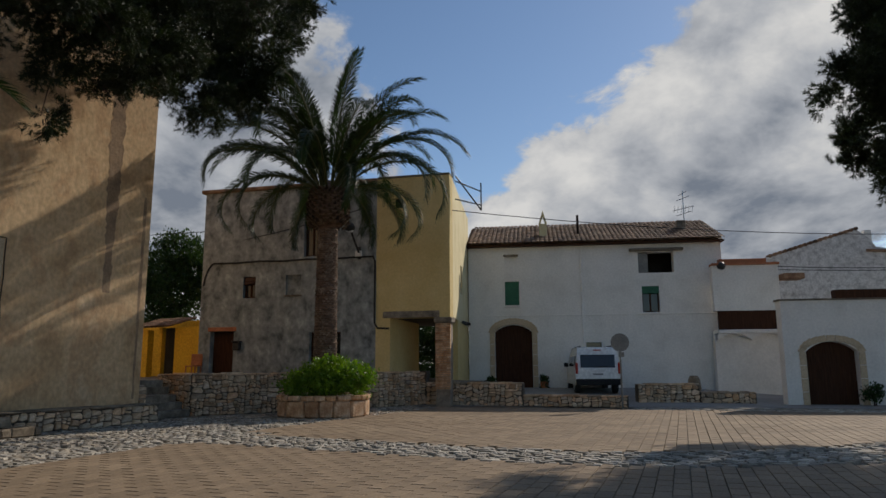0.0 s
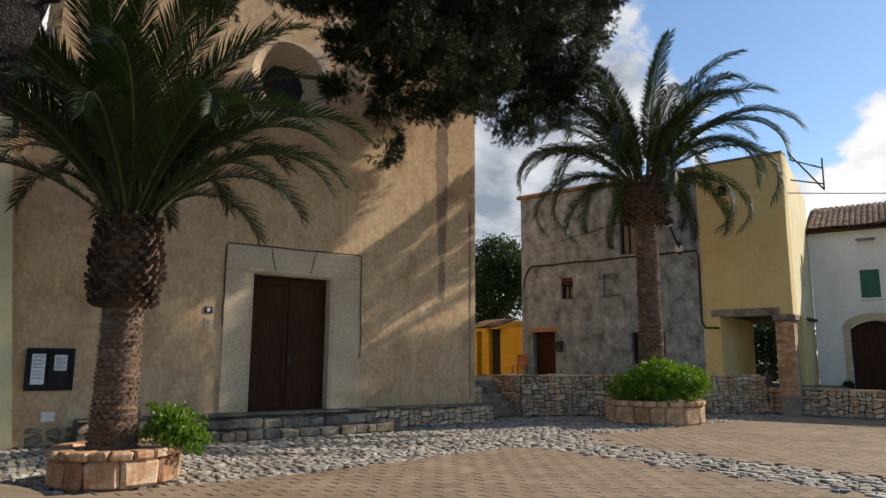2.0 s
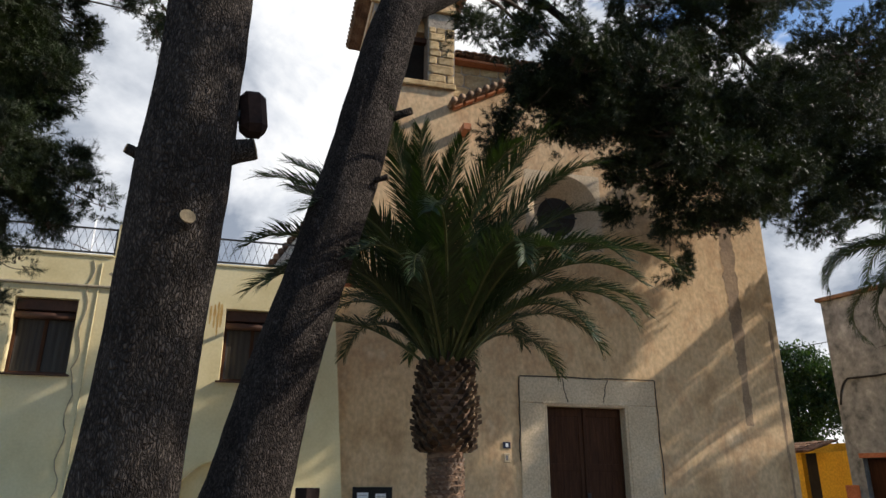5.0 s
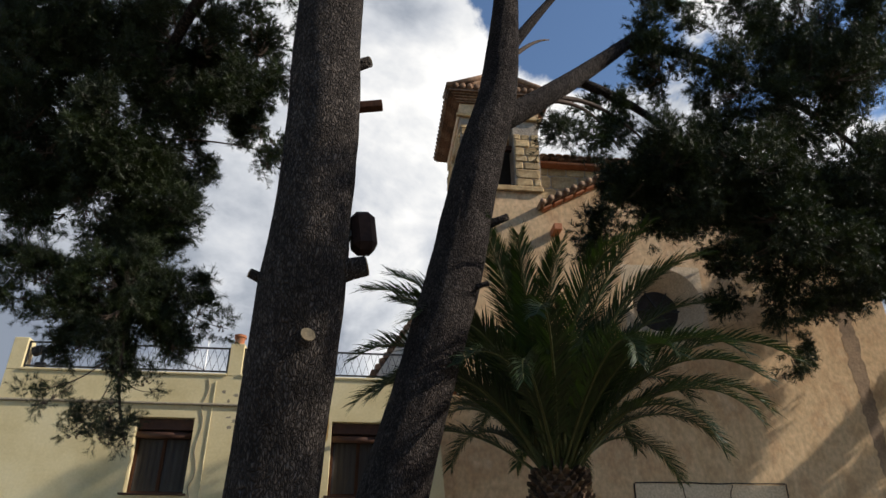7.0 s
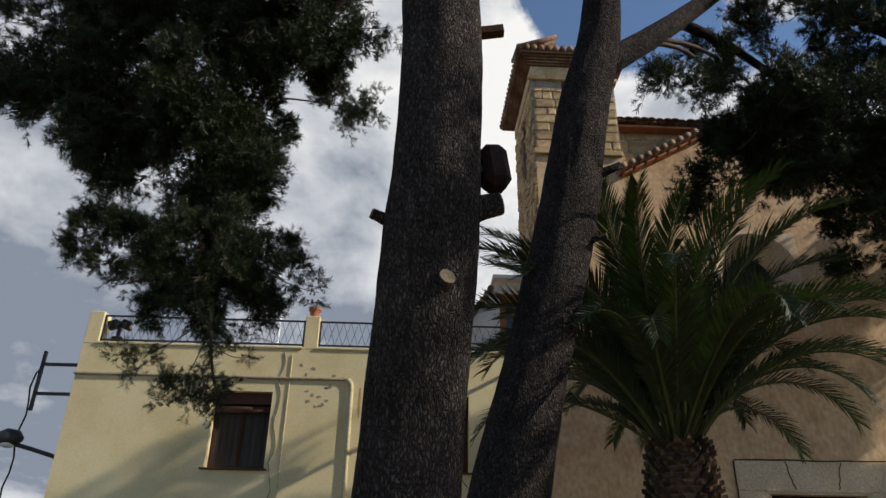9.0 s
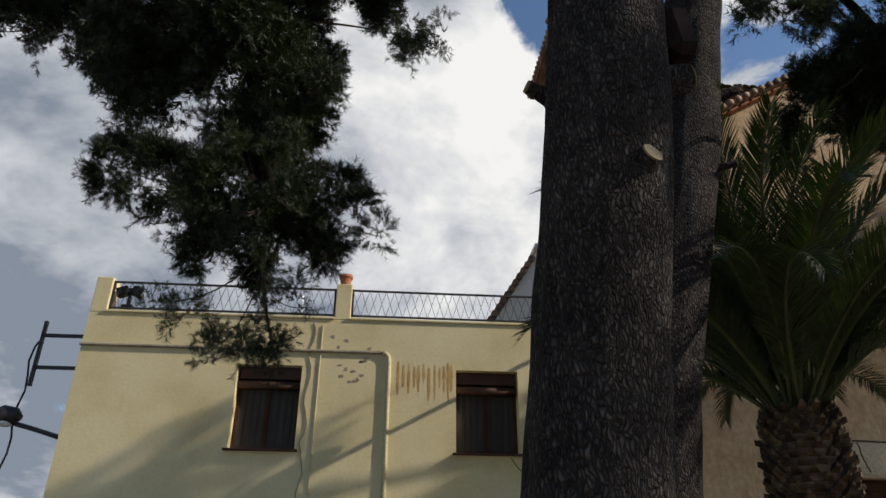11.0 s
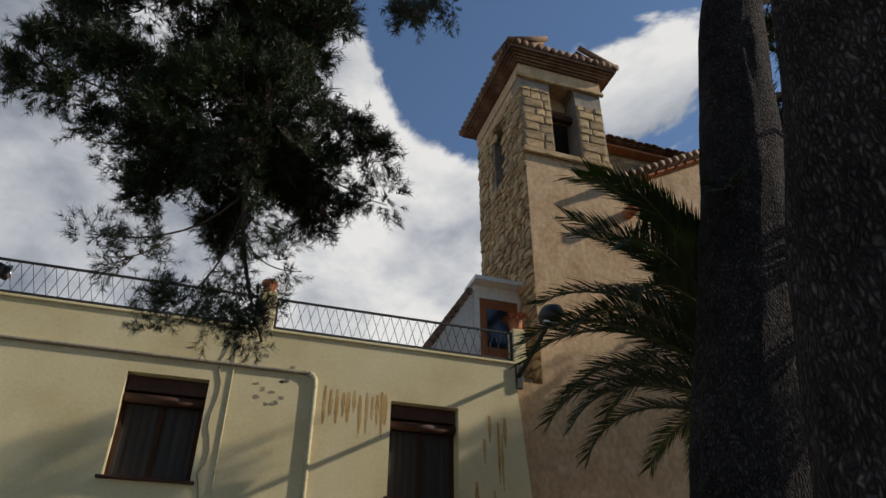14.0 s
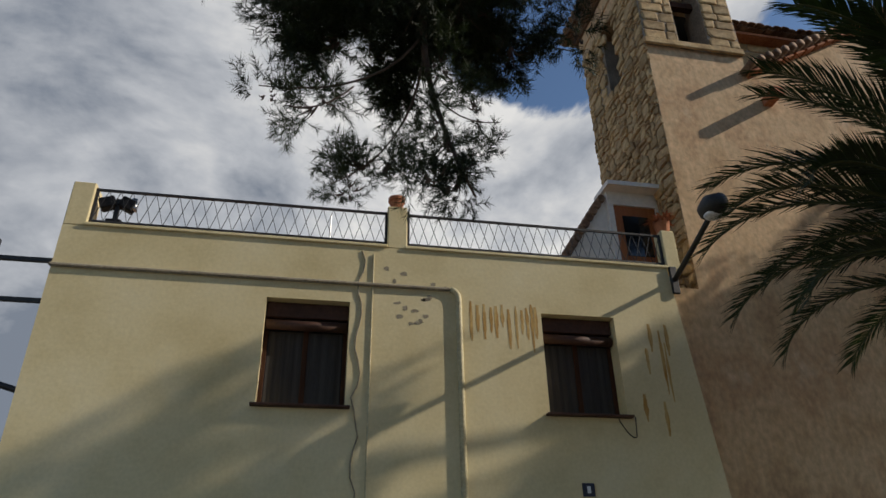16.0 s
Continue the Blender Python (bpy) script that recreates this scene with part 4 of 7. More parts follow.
lo = [bm.verts.new((x, y, 0.0)) for x, y in quad]
hi = [bm.verts.new((x, y, 1.02 if i < 5 or i > 7 else 0.75)) for i, (x, y) in enumerate(quad)]
bm.faces.new(hi)
for i in range(len(quad)):
    j = (i + 1) % len(quad)
    bm.faces.new((lo[i], lo[j], hi[j], hi[i]))
tagged(part("terrace_ground", bm, M_EARTH), "raised earth terrace behind the rubble wall", "ground", kind="structure")


def rubble_wall(p, q, height, seed, label, thick=0.42, course=0.17, limit=120):
    u = q - p
    ln = u.length
    th = thing("rubble_wall", label, "stone wall", at(p.x, p.y, 0, math.degrees(math.atan2(u.y, u.x))))
    part("core", boxed((0, 0.0, 0), (ln, thick, height - 0.03)), M_JOINT, th)
    stone_face(th, ln, height - 0.05, seed, M_STONE, course=course, limit=limit, wide=(0.7, 1.7), proud=0.06, joint=0.014)
    r = random.Random(seed + 1)
    x = 0.0
    while x < ln - 0.05:
        wd = min(r.uniform(0.25, 0.6), ln - x)
        bm = boxed((x + 0.01, -0.06 + r.uniform(0, 0.03), height - 0.06), (x + wd - 0.01, thick + 0.03, height + r.uniform(-0.01, 0.03)), bevel=0.02)
        part("cap_stone", bm, M_STONE, th)
        x += wd
    return th


rubble_wall(A, B, 1.22, 51, "tall rubble retaining wall of pale brown stones", limit=260, course=0.155)
back = rubble_wall(Vector((-17.25, 14.25)), A, 1.22, 56, "rubble return wall beside the stair", limit=60)
rubble_wall(B + Vector((0.02, 0.02)), C, 0.82, 52, "low rubble wall of brown stones with flat caps", limit=120)
rubble_wall(C + Vector((0.02, 0.0)), D, 0.40, 53, "very low rubble kerb wall at the edge of the square", limit=100)
pillar = thing("wall_pillar", "square rubble pillar at the end of the terrace wall", "pillar", at(B.x - 0.25, B.y - 0.12, 0, 12))
part("core", boxed((0, 0, 0), (0.5, 0.5, 1.24), bevel=0.02), M_JOINT, pillar)
stone_face(pillar, 0.5, 1.2, 57, M_STONE, course=0.2, name="stone", proud=0.04)
rubble_wall(Vector((-5.45, 26.0)), Vector((-3.45, 27.1)), 0.72, 54, "low rubble planter wall in front of the white house", limit=60)
rubble_wall(Vector((-3.40, 27.0)), Vector((-1.55, 27.5)), 0.42, 55, "low dark rubble wall beside the street", limit=60)


# ---- windows and doors ----
def window(parent, x0, x1, z0, z1, y=0.2, mat=M_DOOR, blind=0.0, bars=1, sill=0.0, curtain=False, name="window"):
    """A framed, glazed window set back in an opening of the parent's wall."""
    wnd = part(name, boxed((x0 + 0.0, y, z0), (x0 + 0.06, y + 0.06, z1), bevel=0.006), mat, parent)
    part("stile", boxed((x1 - 0.06, y, z0), (x1, y + 0.06, z1), bevel=0.006), mat, wnd)
    part("head", boxed((x0 + 0.06, y, z1 - 0.06), (x1 - 0.06, y + 0.06, z1), bevel=0.006), mat, wnd)
    part("bottom_rail", boxed((x0 + 0.06, y, z0), (x1 - 0.06, y + 0.06, z0 + 0.07), bevel=0.006), mat, wnd)
    for k in range(bars):
        xm = x0 + (x1 - x0) * (k + 1) / (bars + 1)
        part("mullion", boxed((xm - 0.035, y, z0 + 0.07), (xm + 0.035, y + 0.06, z1 - 0.06), bevel=0.006), mat, wnd)
    part("pane", boxed((x0 + 0.05, y + 0.03, z0 + 0.06), (x1 - 0.05, y + 0.036, z1 - 0.05)), M_GLASS, wnd)
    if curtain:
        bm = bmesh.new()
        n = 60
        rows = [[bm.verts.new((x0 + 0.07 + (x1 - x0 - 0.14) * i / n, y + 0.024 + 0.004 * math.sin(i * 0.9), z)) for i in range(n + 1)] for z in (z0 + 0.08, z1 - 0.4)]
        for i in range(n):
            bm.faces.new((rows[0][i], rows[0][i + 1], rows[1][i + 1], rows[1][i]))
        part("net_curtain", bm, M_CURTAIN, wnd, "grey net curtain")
    if blind:
        bl = part("roller_box", boxed((x0 + 0.01, y - 0.10, z1 - blind * 0.55), (x1 - 0.01, y - 0.005, z1 - 0.005), bevel=0.01), M_SHUTTER, wnd, "brown roller blind box")
        bm = bmesh.new()
        tube(bm, [(x0 + 0.02, y - 0.07, z1 - blind * 0.8), (x1 - 0.02, y - 0.07, z1 - blind * 0.8)], 0.075, 10)
        part("blind_roll", bm, M_SHUTTER, wnd, "rolled brown slatted blind", smooth=True)
    if sill:
        part("window_sill", boxed((x0 - 0.06, -sill, z0 - 0.035), (x1 + 0.06, y, z0 - 0.003), bevel=0.006), M_SHUTTER, wnd, "thin brown tile sill")
    return wnd


# ---- cream house beside the church ----
house = thing("cream_house", "cream-rendered flat-roofed house with a roof terrace", "house", at(-15.05, 0, 0, 90))
HX0, HX1, HTOP = -8.55, 0.88, 6.28
w = wall_cells([HX0, -6, -3, HX1], [0, 2.9, HTOP], [(-5.72, -4.57, 3.87, 5.37), (-1.75, -0.60, 3.87, 5.37), (-2.35, -0.55, 0.0, 2.36)], 0.45)
for v in w.verts:                                    # the corner by the church leans with age
    if v.co.x > HX1 - 0.01:
        v.co.x = 1.0 - 0.088 * v.co.z
part("front_wall", w, M_CREAM, house)
part("arch_spandrel", arch_fill(-2.35, -0.55, 1.75, 2.34, 0.0, 0.45, outer=2.36), M_CREAM, house)
bm = bmesh.new()
for k in range(15):                                  # raised render band around the arched doorway
    a0, a1 = math.pi * k / 15, math.pi * (k + 1) / 15
    p = []
    for a in (a0, a1):
        for r in (0.90, 1.06):
            p.append((-1.45 - math.cos(a) * r, 1.75 + math.sin(a) * r * 0.66))
    q = [bm.verts.new((x, y, z)) for y in (-0.03, 0.0) for x, z in p]
    for f in ((0, 1, 3, 2), (4, 5, 7, 6), (1, 5, 7, 3), (0, 4, 6, 2)):
        bm.faces.new([q[i] for i in f])
part("arch_band", bm, M_CREAM, house)
part("niche_wall", boxed((-2.35, 0.30, 0), (-0.55, 0.36, 2.36)), M_CREAM, house)
part("arched_door", boxed((-1.75, 0.26, 0), (-0.85, 0.30, 2.05), bevel=0.01), M_DOOR, house, "dark door inside an arched niche")
part("side_wall", boxed((HX0, 0.45, 0), (HX0 + 0.4, 9, HTOP)), M_CREAM, house)
part("side_wall", boxed((0.0, 0.45, 0), (0.4, 9, HTOP)), M_CREAM, house)
part("back_wall", boxed((HX0, 9, 0), (0.4, 9.4, HTOP)), M_CREAM, house)
part("terrace_slab", boxed((HX0 + 0.4, 0.45, 5.9), (0.0, 9, 6.1)), M_CLAY, house)
# floor and partition coloured near-black as an unlit room
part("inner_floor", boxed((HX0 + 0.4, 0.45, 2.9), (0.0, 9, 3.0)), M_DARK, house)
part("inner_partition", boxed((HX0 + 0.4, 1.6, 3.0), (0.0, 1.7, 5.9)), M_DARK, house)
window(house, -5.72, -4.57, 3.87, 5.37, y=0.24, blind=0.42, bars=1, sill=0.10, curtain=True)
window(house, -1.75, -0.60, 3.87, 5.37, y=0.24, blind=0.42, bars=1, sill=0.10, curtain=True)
part("parapet_pier", boxed((HX0 - 0.004, -0.004, HTOP), (HX0 + 0.30, 0.35, 6.99), bevel=0.015), M_CREAM, house)
part("parapet_pier", boxed((-4.06, -0.004, HTOP), (-3.76, 0.30, 7.02), bevel=0.015), M_CREAM, house)
part("parapet_pier", boxed((0.46, -0.004, HTOP), (0.70, 0.25, 7.0), bevel=0.015), M_CREAM, house)
for x0, x1 in ((HX0 + 0.3, -4.06), (-3.76, 0.46)):
    part("parapet_ledge", boxed((x0 - 0.04, -0.035, HTOP + 0.001), (x1 + 0.0, 0.35, HTOP + 0.05), bevel=0.01), M_CREAM, house)
part("string_course", boxed((HX0 - 0.03, -0.05, 5.62), (-3.12, -0.001, 5.68), bevel=0.02), M_PEEL, house, "dirty grey ledge across the wall")
bm = bmesh.new()
tube(bm, [(-3.12, -0.014, 5.65), (-3.05, -0.014, 5.63), (-3.01, -0.014, 5.57), (-3.0, -0.014, 5.48), (-3.0, -0.014, 0.0)], 0.046, 10)
part("downpipe", bm, M_PVC, house, "cream painted downpipe with a bent top", smooth=True)
rng = random.Random(61)
for k, (x, z, ln) in enumerate([(-2.82, 5.50, 0.62), (-2.72, 5.44, 0.42), (-2.52, 5.42, 0.40), (-2.44, 5.44, 0.5), (-2.25, 5.40, 0.62), (-2.05, 5.40, 0.38), (-2.62, 5.46, 0.55), (-2.35, 5.47, 0.36), (-2.14, 5.46, 0.66), (-1.97, 5.44, 0.5), (0.16, 5.0, 0.9), (-0.05, 5.3, 0.45), (-1.90, 5.5, 0.75), (-1.84, 5.46, 0.5), (0.10, 5.2, 1.0), (0.22, 5.3, 0.5), (-0.15, 4.9, 0.4), (-0.30, 4.2, 0.4), (0.0, 4.1, 0.5)]):
    n, wd = 7, 0.012 + 0.014 * rng.random()
    bm = bmesh.new()
    prev = None
    for i in range(n + 1):
        t = i / n
        hw = wd * (0.35 + math.sin(math.pi * (0.15 + 0.8 * t)) * rng.uniform(0.7, 1.1))
        a = [bm.verts.new((x + s * hw + rng.uniform(-0.006, 0.006), -0.0025, z - t * ln)) for s in (-1, 1)]
        if prev:
            bm.faces.new((prev[0], prev[1], a[1], a[0]))
        prev = a
    part("rust_stain", bm, M_RUSTSTAIN, house, "orange-brown rust run on the render")
for k in range(16):                                   # flaking patch under the ledge
    x, z = -3.62 + rng.gauss(0, 0.16), 5.24 + rng.gauss(0, 0.12)
    if k > 9:
        x, z = rng.uniform(-4.2, -3.1), rng.uniform(5.5, 5.95)
    bm = bmesh.new()
    bm.faces.new([bm.verts.new((x + math.cos(a) * rng.uniform(0.02, 0.07), -0.003, z + math.sin(a) * rng.uniform(0.015, 0.05))) for a in (i * math.pi / 4 for i in range(8))])
    part("peeled_patch", bm, M_PEEL, house, "flaked patch of bare render")
bm = bmesh.new()
pts = [Vector((-4.44 + 0.05 * math.sin(i * 1.3) + rng.uniform(-0.02, 0.02), -0.012, 6.2 - i * 0.17)) for i in range(32)]
tube(bm, pts, 0.010, 5)
part("cable", bm, M_PEEL, house, "wavy grey cable run down the wall")
bm = bmesh.new()
tube(bm, [(-4.26, -0.012, 6.15), (-4.27, -0.012, 3.0), (-4.25, -0.012, 0.8)], 0.012, 5)
part("cable", bm, M_PVC, house, "cream cable run down the wall")
bm = bmesh.new()
tube(bm, [(-0.78, -0.09, 3.80)] + bez((-0.78, -0.09, 3.78), (-0.6, -0.05, 3.5), (-0.52, -0.03, 3.58), 6) + [(-0.5, -0.03, 3.85)], 0.008, 5)
part("wire_loop", bm, M_CABLE, house)
num = thing("house_plaque", "small dark square plaque on the cream wall", "plaque", house.matrix_basis @ Matrix.Translation((-1.40, 0, 2.78)))
part("plate", boxed((0, -0.02, 0), (0.17, 0, 0.17), bevel=0.006), M_BLUE, num)
part("bar", boxed((0.06, -0.024, 0.04), (0.11, -0.0205, 0.13)), M_PAPER, num)
for z0, h, lab in ((1.12, 0.48, "black rounded wall mailbox"), (0.45, 0.36, "dark square meter cover")):
    mb = thing("wall_box", lab, "mailbox", house.matrix_basis @ Matrix.Translation((-0.03, 0, z0)))
    part("body", boxed((0, -0.12, 0), (0.24, 0, h), bevel=0.03), M_PLASTIC, mb)
    part("slot", boxed((0.04, -0.128, h * 0.72), (0.20, -0.1205, h * 0.78)), M_IRON, mb)
# terrace railings: one panel each, criss-cross bars
for x0, x1 in ((HX0 + 0.32, -4.08), (-3.74, 0.44)):
    rl = thing("terrace_railing", "black iron railing with crossed diagonal bars", "railing", house.matrix_basis @ Matrix.Translation((x0, 0.06, 6.33)))
    ln = x1 - x0
    for z in (0.06, 0.58):
        part("rail", boxed((0, -0.018, z - 0.016), (ln, 0.018, z + 0.016)), M_IRON, rl)
    for x in (0.0, ln):
        part("post", boxed((x - 0.018, -0.02, 0), (x + 0.018, 0.02, 0.6)), M_IRON, rl)
    n = int(ln / 0.155)
    for i in range(n):
        xa = ln * i / n
        for s in (0, 1):
            bm = bmesh.new()
            a, b = xa + (0 if s else 0.155), xa + (0.155 if s else 0)
            tube(bm, [(a, (-0.006 if s else 0.006), 0.07), (b, (-0.006 if s else 0.006), 0.57)], 0.0055, 4)
            part("diagonal_bar", bm, M_IRON, rl)
pot = thing("flower_pot", "orange terracotta pot on the parapet pier", "plant pot", house.matrix_basis @ Matrix.Translation((-3.91, 0.15, 7.02)))
bm = bmesh.new()
tube(bm, [(0, 0, 0), (0, 0, 0.02), (0, 0, 0.17), (0, 0, 0.172), (0, 0, 0.23)], [0.085, 0.09, 0.115, 0.135, 0.135], 16)
part("pot", bm, M_CLAY, pot, smooth=False)

# stair head on the terrace with a varnished door
head = thing("terrace_stair_head", "small white stair head with an orange wooden door on the terrace", "stair head", at(-16.05, 0.8, 6.1, 90))
w = wall_cells([-0.68, 0.32], [0, 2.28], [(-0.58, 0.26, 0.0, 2.0)], 0.2)
part("front_wall", w, M_WHITE, head)
bm = bmesh.new()
for x in (-0.68, -0.53):
    bm.faces.new([bm.verts.new((x, y, z)) for y, z in ((0.2, 0), (3.5, 0), (0.2, 2.28))])
part("side_wall", bm, M_WHITE, head)
bm = bmesh.new()
box(bm, (-0.75, -0.25, 2.28), (0.32, 0.4, 2.37))
part("canopy", bm, M_WHITE, head)
bm = bmesh.new()
for k in range(14):
    tube(bm, [(-2.0 + k * 0.094, 0.02, 0.25 + k * 0.145), (-2.0 + k * 0.094, 0.5, 0.25 + k * 0.145)], 0.075, 8)
tagged(part("verge_covering", bm, M_TILE, head), kind="stuff")
bm = bmesh.new()
bm.faces.new([bm.verts.new((x, 0.1, z)) for x, z in ((-2.05, 0.0), (-0.68, 0.0), (-0.68, 2.2))])
r = bmesh.ops.extrude_face_region(bm, geom=list(bm.faces))
for v in [v for v in r["geom"] if isinstance(v, bmesh.types.BMVert)]:
    v.co.y += 0.15
part("sloping_wall", bm, M_WHITE, head)
dr = part("door", boxed((-0.58, 0.03, 0.0), (0.26, 0.08, 2.0), bevel=0.008), M_ORANGE, head, "orange varnished door with a dark pane")
part("pane", boxed((-0.42, 0.016, 0.95), (0.08, 0.029, 1.78)), M_TINT, dr)
part("handle", boxed((0.13, -0.01, 1.0), (0.19, 0.029, 1.13), bevel=0.01), M_STEEL, dr)
pot2 = thing("hanging_plant_pot", "clay pot of dry plants on the corner pier", "plant pot", house.matrix_basis @ Matrix.Translation((0.58, 0.12, 7.0)))
bm = bmesh.new()
tube(bm, [(0, 0, 0), (0, 0, 0.2)], [0.10, 0.14], 14)
part("pot", bm, M_CLAY, pot2)
rg = random.Random(64)
bm = bmesh.new()
for k in range(150):                                  # dry, drooping leaves of the potted plant
    a, ln = rg.uniform(0, 6.28), rg.uniform(0.12, 0.34)
    d = Vector((math.cos(a), math.sin(a), rg.uniform(0.2, 1.6))).normalized()
    o = Vector((rg.uniform(-0.06, 0.06), rg.uniform(-0.06, 0.06), 0.18))
    s = d.cross(Vector((0, 0, 1))).normalized() * 0.02
    mid, tip = o + d * ln * 0.6, o + d * ln - Vector((0, 0, 0.10))
    q = [bm.verts.new(p) for p in (o, mid + s, tip, mid - s)]
    bm.faces.new(q)
part("foliage", bm, M_CLAY, pot2, "dry reddish leaves")
lant = thing("terrace_floodlight", "pair of dark floodlights on the terrace railing", "floodlight", house.matrix_basis @ Matrix.Translation((-7.95, 0.16, 6.33)))
part("post", boxed((-0.03, -0.03, 0), (0.03, 0.03, 0.5)), M_IRON, lant)
for x, r in ((-0.14, -20), (0.13, 25)):
    part("lamp_head", boxed((-0.11, -0.08, -0.09), (0.11, 0.08, 0.09), bevel=0.02, m=Matrix.Translation((x, 0, 0.42)) @ Matrix.Rotation(radians(r), 4, 'Y')), M_PLASTIC, lant)
part("reflector", boxed((0.18, -0.06, 0.34), (0.26, 0.06, 0.52), bevel=0.01), M_STEEL, lant)
part("control_box", boxed((-0.12, -0.06, 0.02), (0.1, 0.06, 0.16), bevel=0.02), M_PLASTIC, lant)
ant = thing("roof_antenna", "thin television antenna on the roof terrace", "antenna", house.matrix_basis @ Matrix.Translation((-4.9, 1.5, 6.1)))
bm = bmesh.new()
tube(bm, [(0, 0, 0), (0, 0, 1.55)], 0.014, 6)
part("mast", bm, M_STEEL, ant)
bm = bmesh.new()
tube(bm, [(-0.55, 0, 0.95), (0.0, 0, 0.75)], 0.012, 6)
part("boom", bm, M_STEEL, ant)
for k in range(5):
    bm = bmesh.new()
    tube(bm, [(-0.5 + k * 0.11, -0.18, 0.93 - 0.04 * k), (-0.5 + k * 0.11, 0.18, 0.93 - 0.04 * k)], 0.006, 5)
    part("element", bm, M_STEEL, ant)


def wall_lamp(name, m, reach, lift, label):
    """A street lamp: swan arm and hooded lantern."""
    lp = thing(name, label, "street lamp", m, group="street lamps")
    part("wall_plate", boxed((-0.06, -0.06, -0.35), (0.06, 0.0, 0.12), bevel=0.01), M_IRON, lp)
    bm = bmesh.new()
    end = Vector((0, -reach, lift))
    tube(bm, bez((0, -0.03, -0.12), (0, -reach * 0.55, lift * 0.3), end, 8), 0.042, 8)
    part("arm", bm, M_IRON, lp, smooth=True)
    bm = bmesh.new()
    tube(bm, [end + Vector((0, 0.10, 0.10)), end + Vector((0, 0.0, 0.13)), end + Vector((0, -0.18, 0.13)), end + Vector((0, -0.34, 0.09)), end + Vector((0, -0.40, 0.02))], [0.05, 0.15, 0.19, 0.15, 0.05], 14)
    part("hood", bm, M_IRON, lp, "black lamp hood", smooth=True)
    bm = bmesh.new()
    bmesh.ops.create_uvsphere(bm, u_segments=16, v_segments=8, radius=0.145, matrix=Matrix.Translation(end + Vector((0, -0.16, 0.0))) @ Matrix.Diagonal((1, 1, 0.45, 1)))
    part("lamp_glass", bm, M_PAPER, lp, "milky lamp glass", smooth=True)
    return lp


wall_lamp("street_lamp", house.matrix_basis @ Matrix.Translation((0.52, 0, 6.18)), 1.22, 0.30, "black street lamp on an arm at the house corner")
wall_lamp("street_lamp", at(-15.5, -8.57, 4.15, 0) @ Matrix.Translation((0, 0, 0)), 1.0, 0.15, "black street lamp on the side of the cream house")
bracket = thing("cable_bracket", "black iron cable bracket on the house side", "bracket", at(-15.6, -8.57, 5.35, 0))
for z in (0.0, 0.62):
    part("arm", boxed((-0.03, -0.95, z - 0.03), (0.03, 0.0, z + 0.03)), M_IRON, bracket)
part("upright", boxed((-0.03, -0.99, -0.35), (0.03, -0.93, 0.9)), M_IRON, bracket)
bm = bmesh.new()
tube(bm, [(0, -1.0, 0.5)] + [Vector((0, -1.05 - 0.04 * math.sin(i * 1.7), 0.4 - i * 0.28)) for i in range(14)], 0.018, 6)
part("cable", bm, M_CABLE, bracket)

# ---- grey house and yellow house on the terrace ----
grey = thing("grey_house", "tall old grey-rendered stone house", "house", at(-20.8, 18.95, 0, 14.8))
GH = [(1.83, 2.36, 4.06, 4.90), (3.65, 4.28, 4.12, 4.92), (0.50, 1.52, 0.9, 2.79), (4.36, 5.0, 5.60, 6.95), (4.69, 5.95, 1.55, 2.70)]
part("front_wall", wall_cells([0, 7.32], [0.6, 3, 8.35], GH, 0.5), M_GREY, grey)
part("side_wall", boxed((0, 0.5, 0.6), (0.5, 7, 8.3)), M_GREY, grey)
# sheet behind the openings, the unlit room put into its colour
part("unlit_room_sheet", boxed((0.5, 2.0, 0.6), (7.3, 2.1, 8.3)), M_DARK, grey)
part("roof", boxed((-0.15, -0.12, 8.36), (7.34, 7, 8.50), bevel=0.02), M_TILE, grey)
window(grey, 1.83, 2.36, 4.06, 4.90, y=0.18, blind=0.3)
part("bricked_window", boxed((3.65, 0.10, 4.12), (4.28, 0.3, 4.92)), M_GREY, grey)
part("window_sill", boxed((3.60, -0.06, 4.08), (4.33, 0.08, 4.13), bevel=0.01), M_STEP, grey)
window(grey, 4.36, 5.0, 5.60, 6.95, y=0.2)
window(grey, 4.69, 5.95, 1.55, 2.70, y=0.2)
part("door_lintel", boxed((0.40, -0.03, 2.79), (1.62, 0.1, 2.95), bevel=0.01), M_CLAY, grey)
part("door", boxed((0.50, 0.28, 0.9), (1.52, 0.34, 2.79)), M_DOOR, grey, "dark wooden door, ajar in shade")
bm = bmesh.new()
tube(bm, bez((0.1, -0.03, 4.6), (0.2, -0.03, 5.3), (0.5, -0.03, 5.48), 6) + [Vector((x, -0.03, 5.48 + 0.02 * math.sin(x * 3))) for x in (1.5, 2.5, 3.5, 4.5, 5.5, 6.5, 7.2)] + [Vector((7.28, -0.03, 5.3)), Vector((7.28, -0.03, 3.0)), Vector((7.4, -0.03, 2.8)), Vector((7.85, -0.03, 2.78))], 0.035, 6)
part("cable_run", bm, M_CABLE, grey, "thick black cable along the front")
part("cable_box", boxed((6.5, -0.1, 5.5), (6.75, -0.001, 5.72), bevel=0.01), M_WHITE, grey)
lantern = thing("wall_lantern", "small black box lantern on the grey wall beside a door", "lantern", grey.matrix_basis @ Matrix.Translation((1.74, 0, 2.05)))
part("back_plate", boxed((-0.1, -0.03, 0), (0.1, 0, 0.34), bevel=0.006), M_IRON, lantern)
part("body", boxed((-0.14, -0.22, 0.0), (0.14, -0.03, 0.3), bevel=0.03), M_IRON, lantern)
part("hood", boxed((-0.18, -0.26, 0.3), (0.18, -0.02, 0.36), bevel=0.015), M_IRON, lantern)
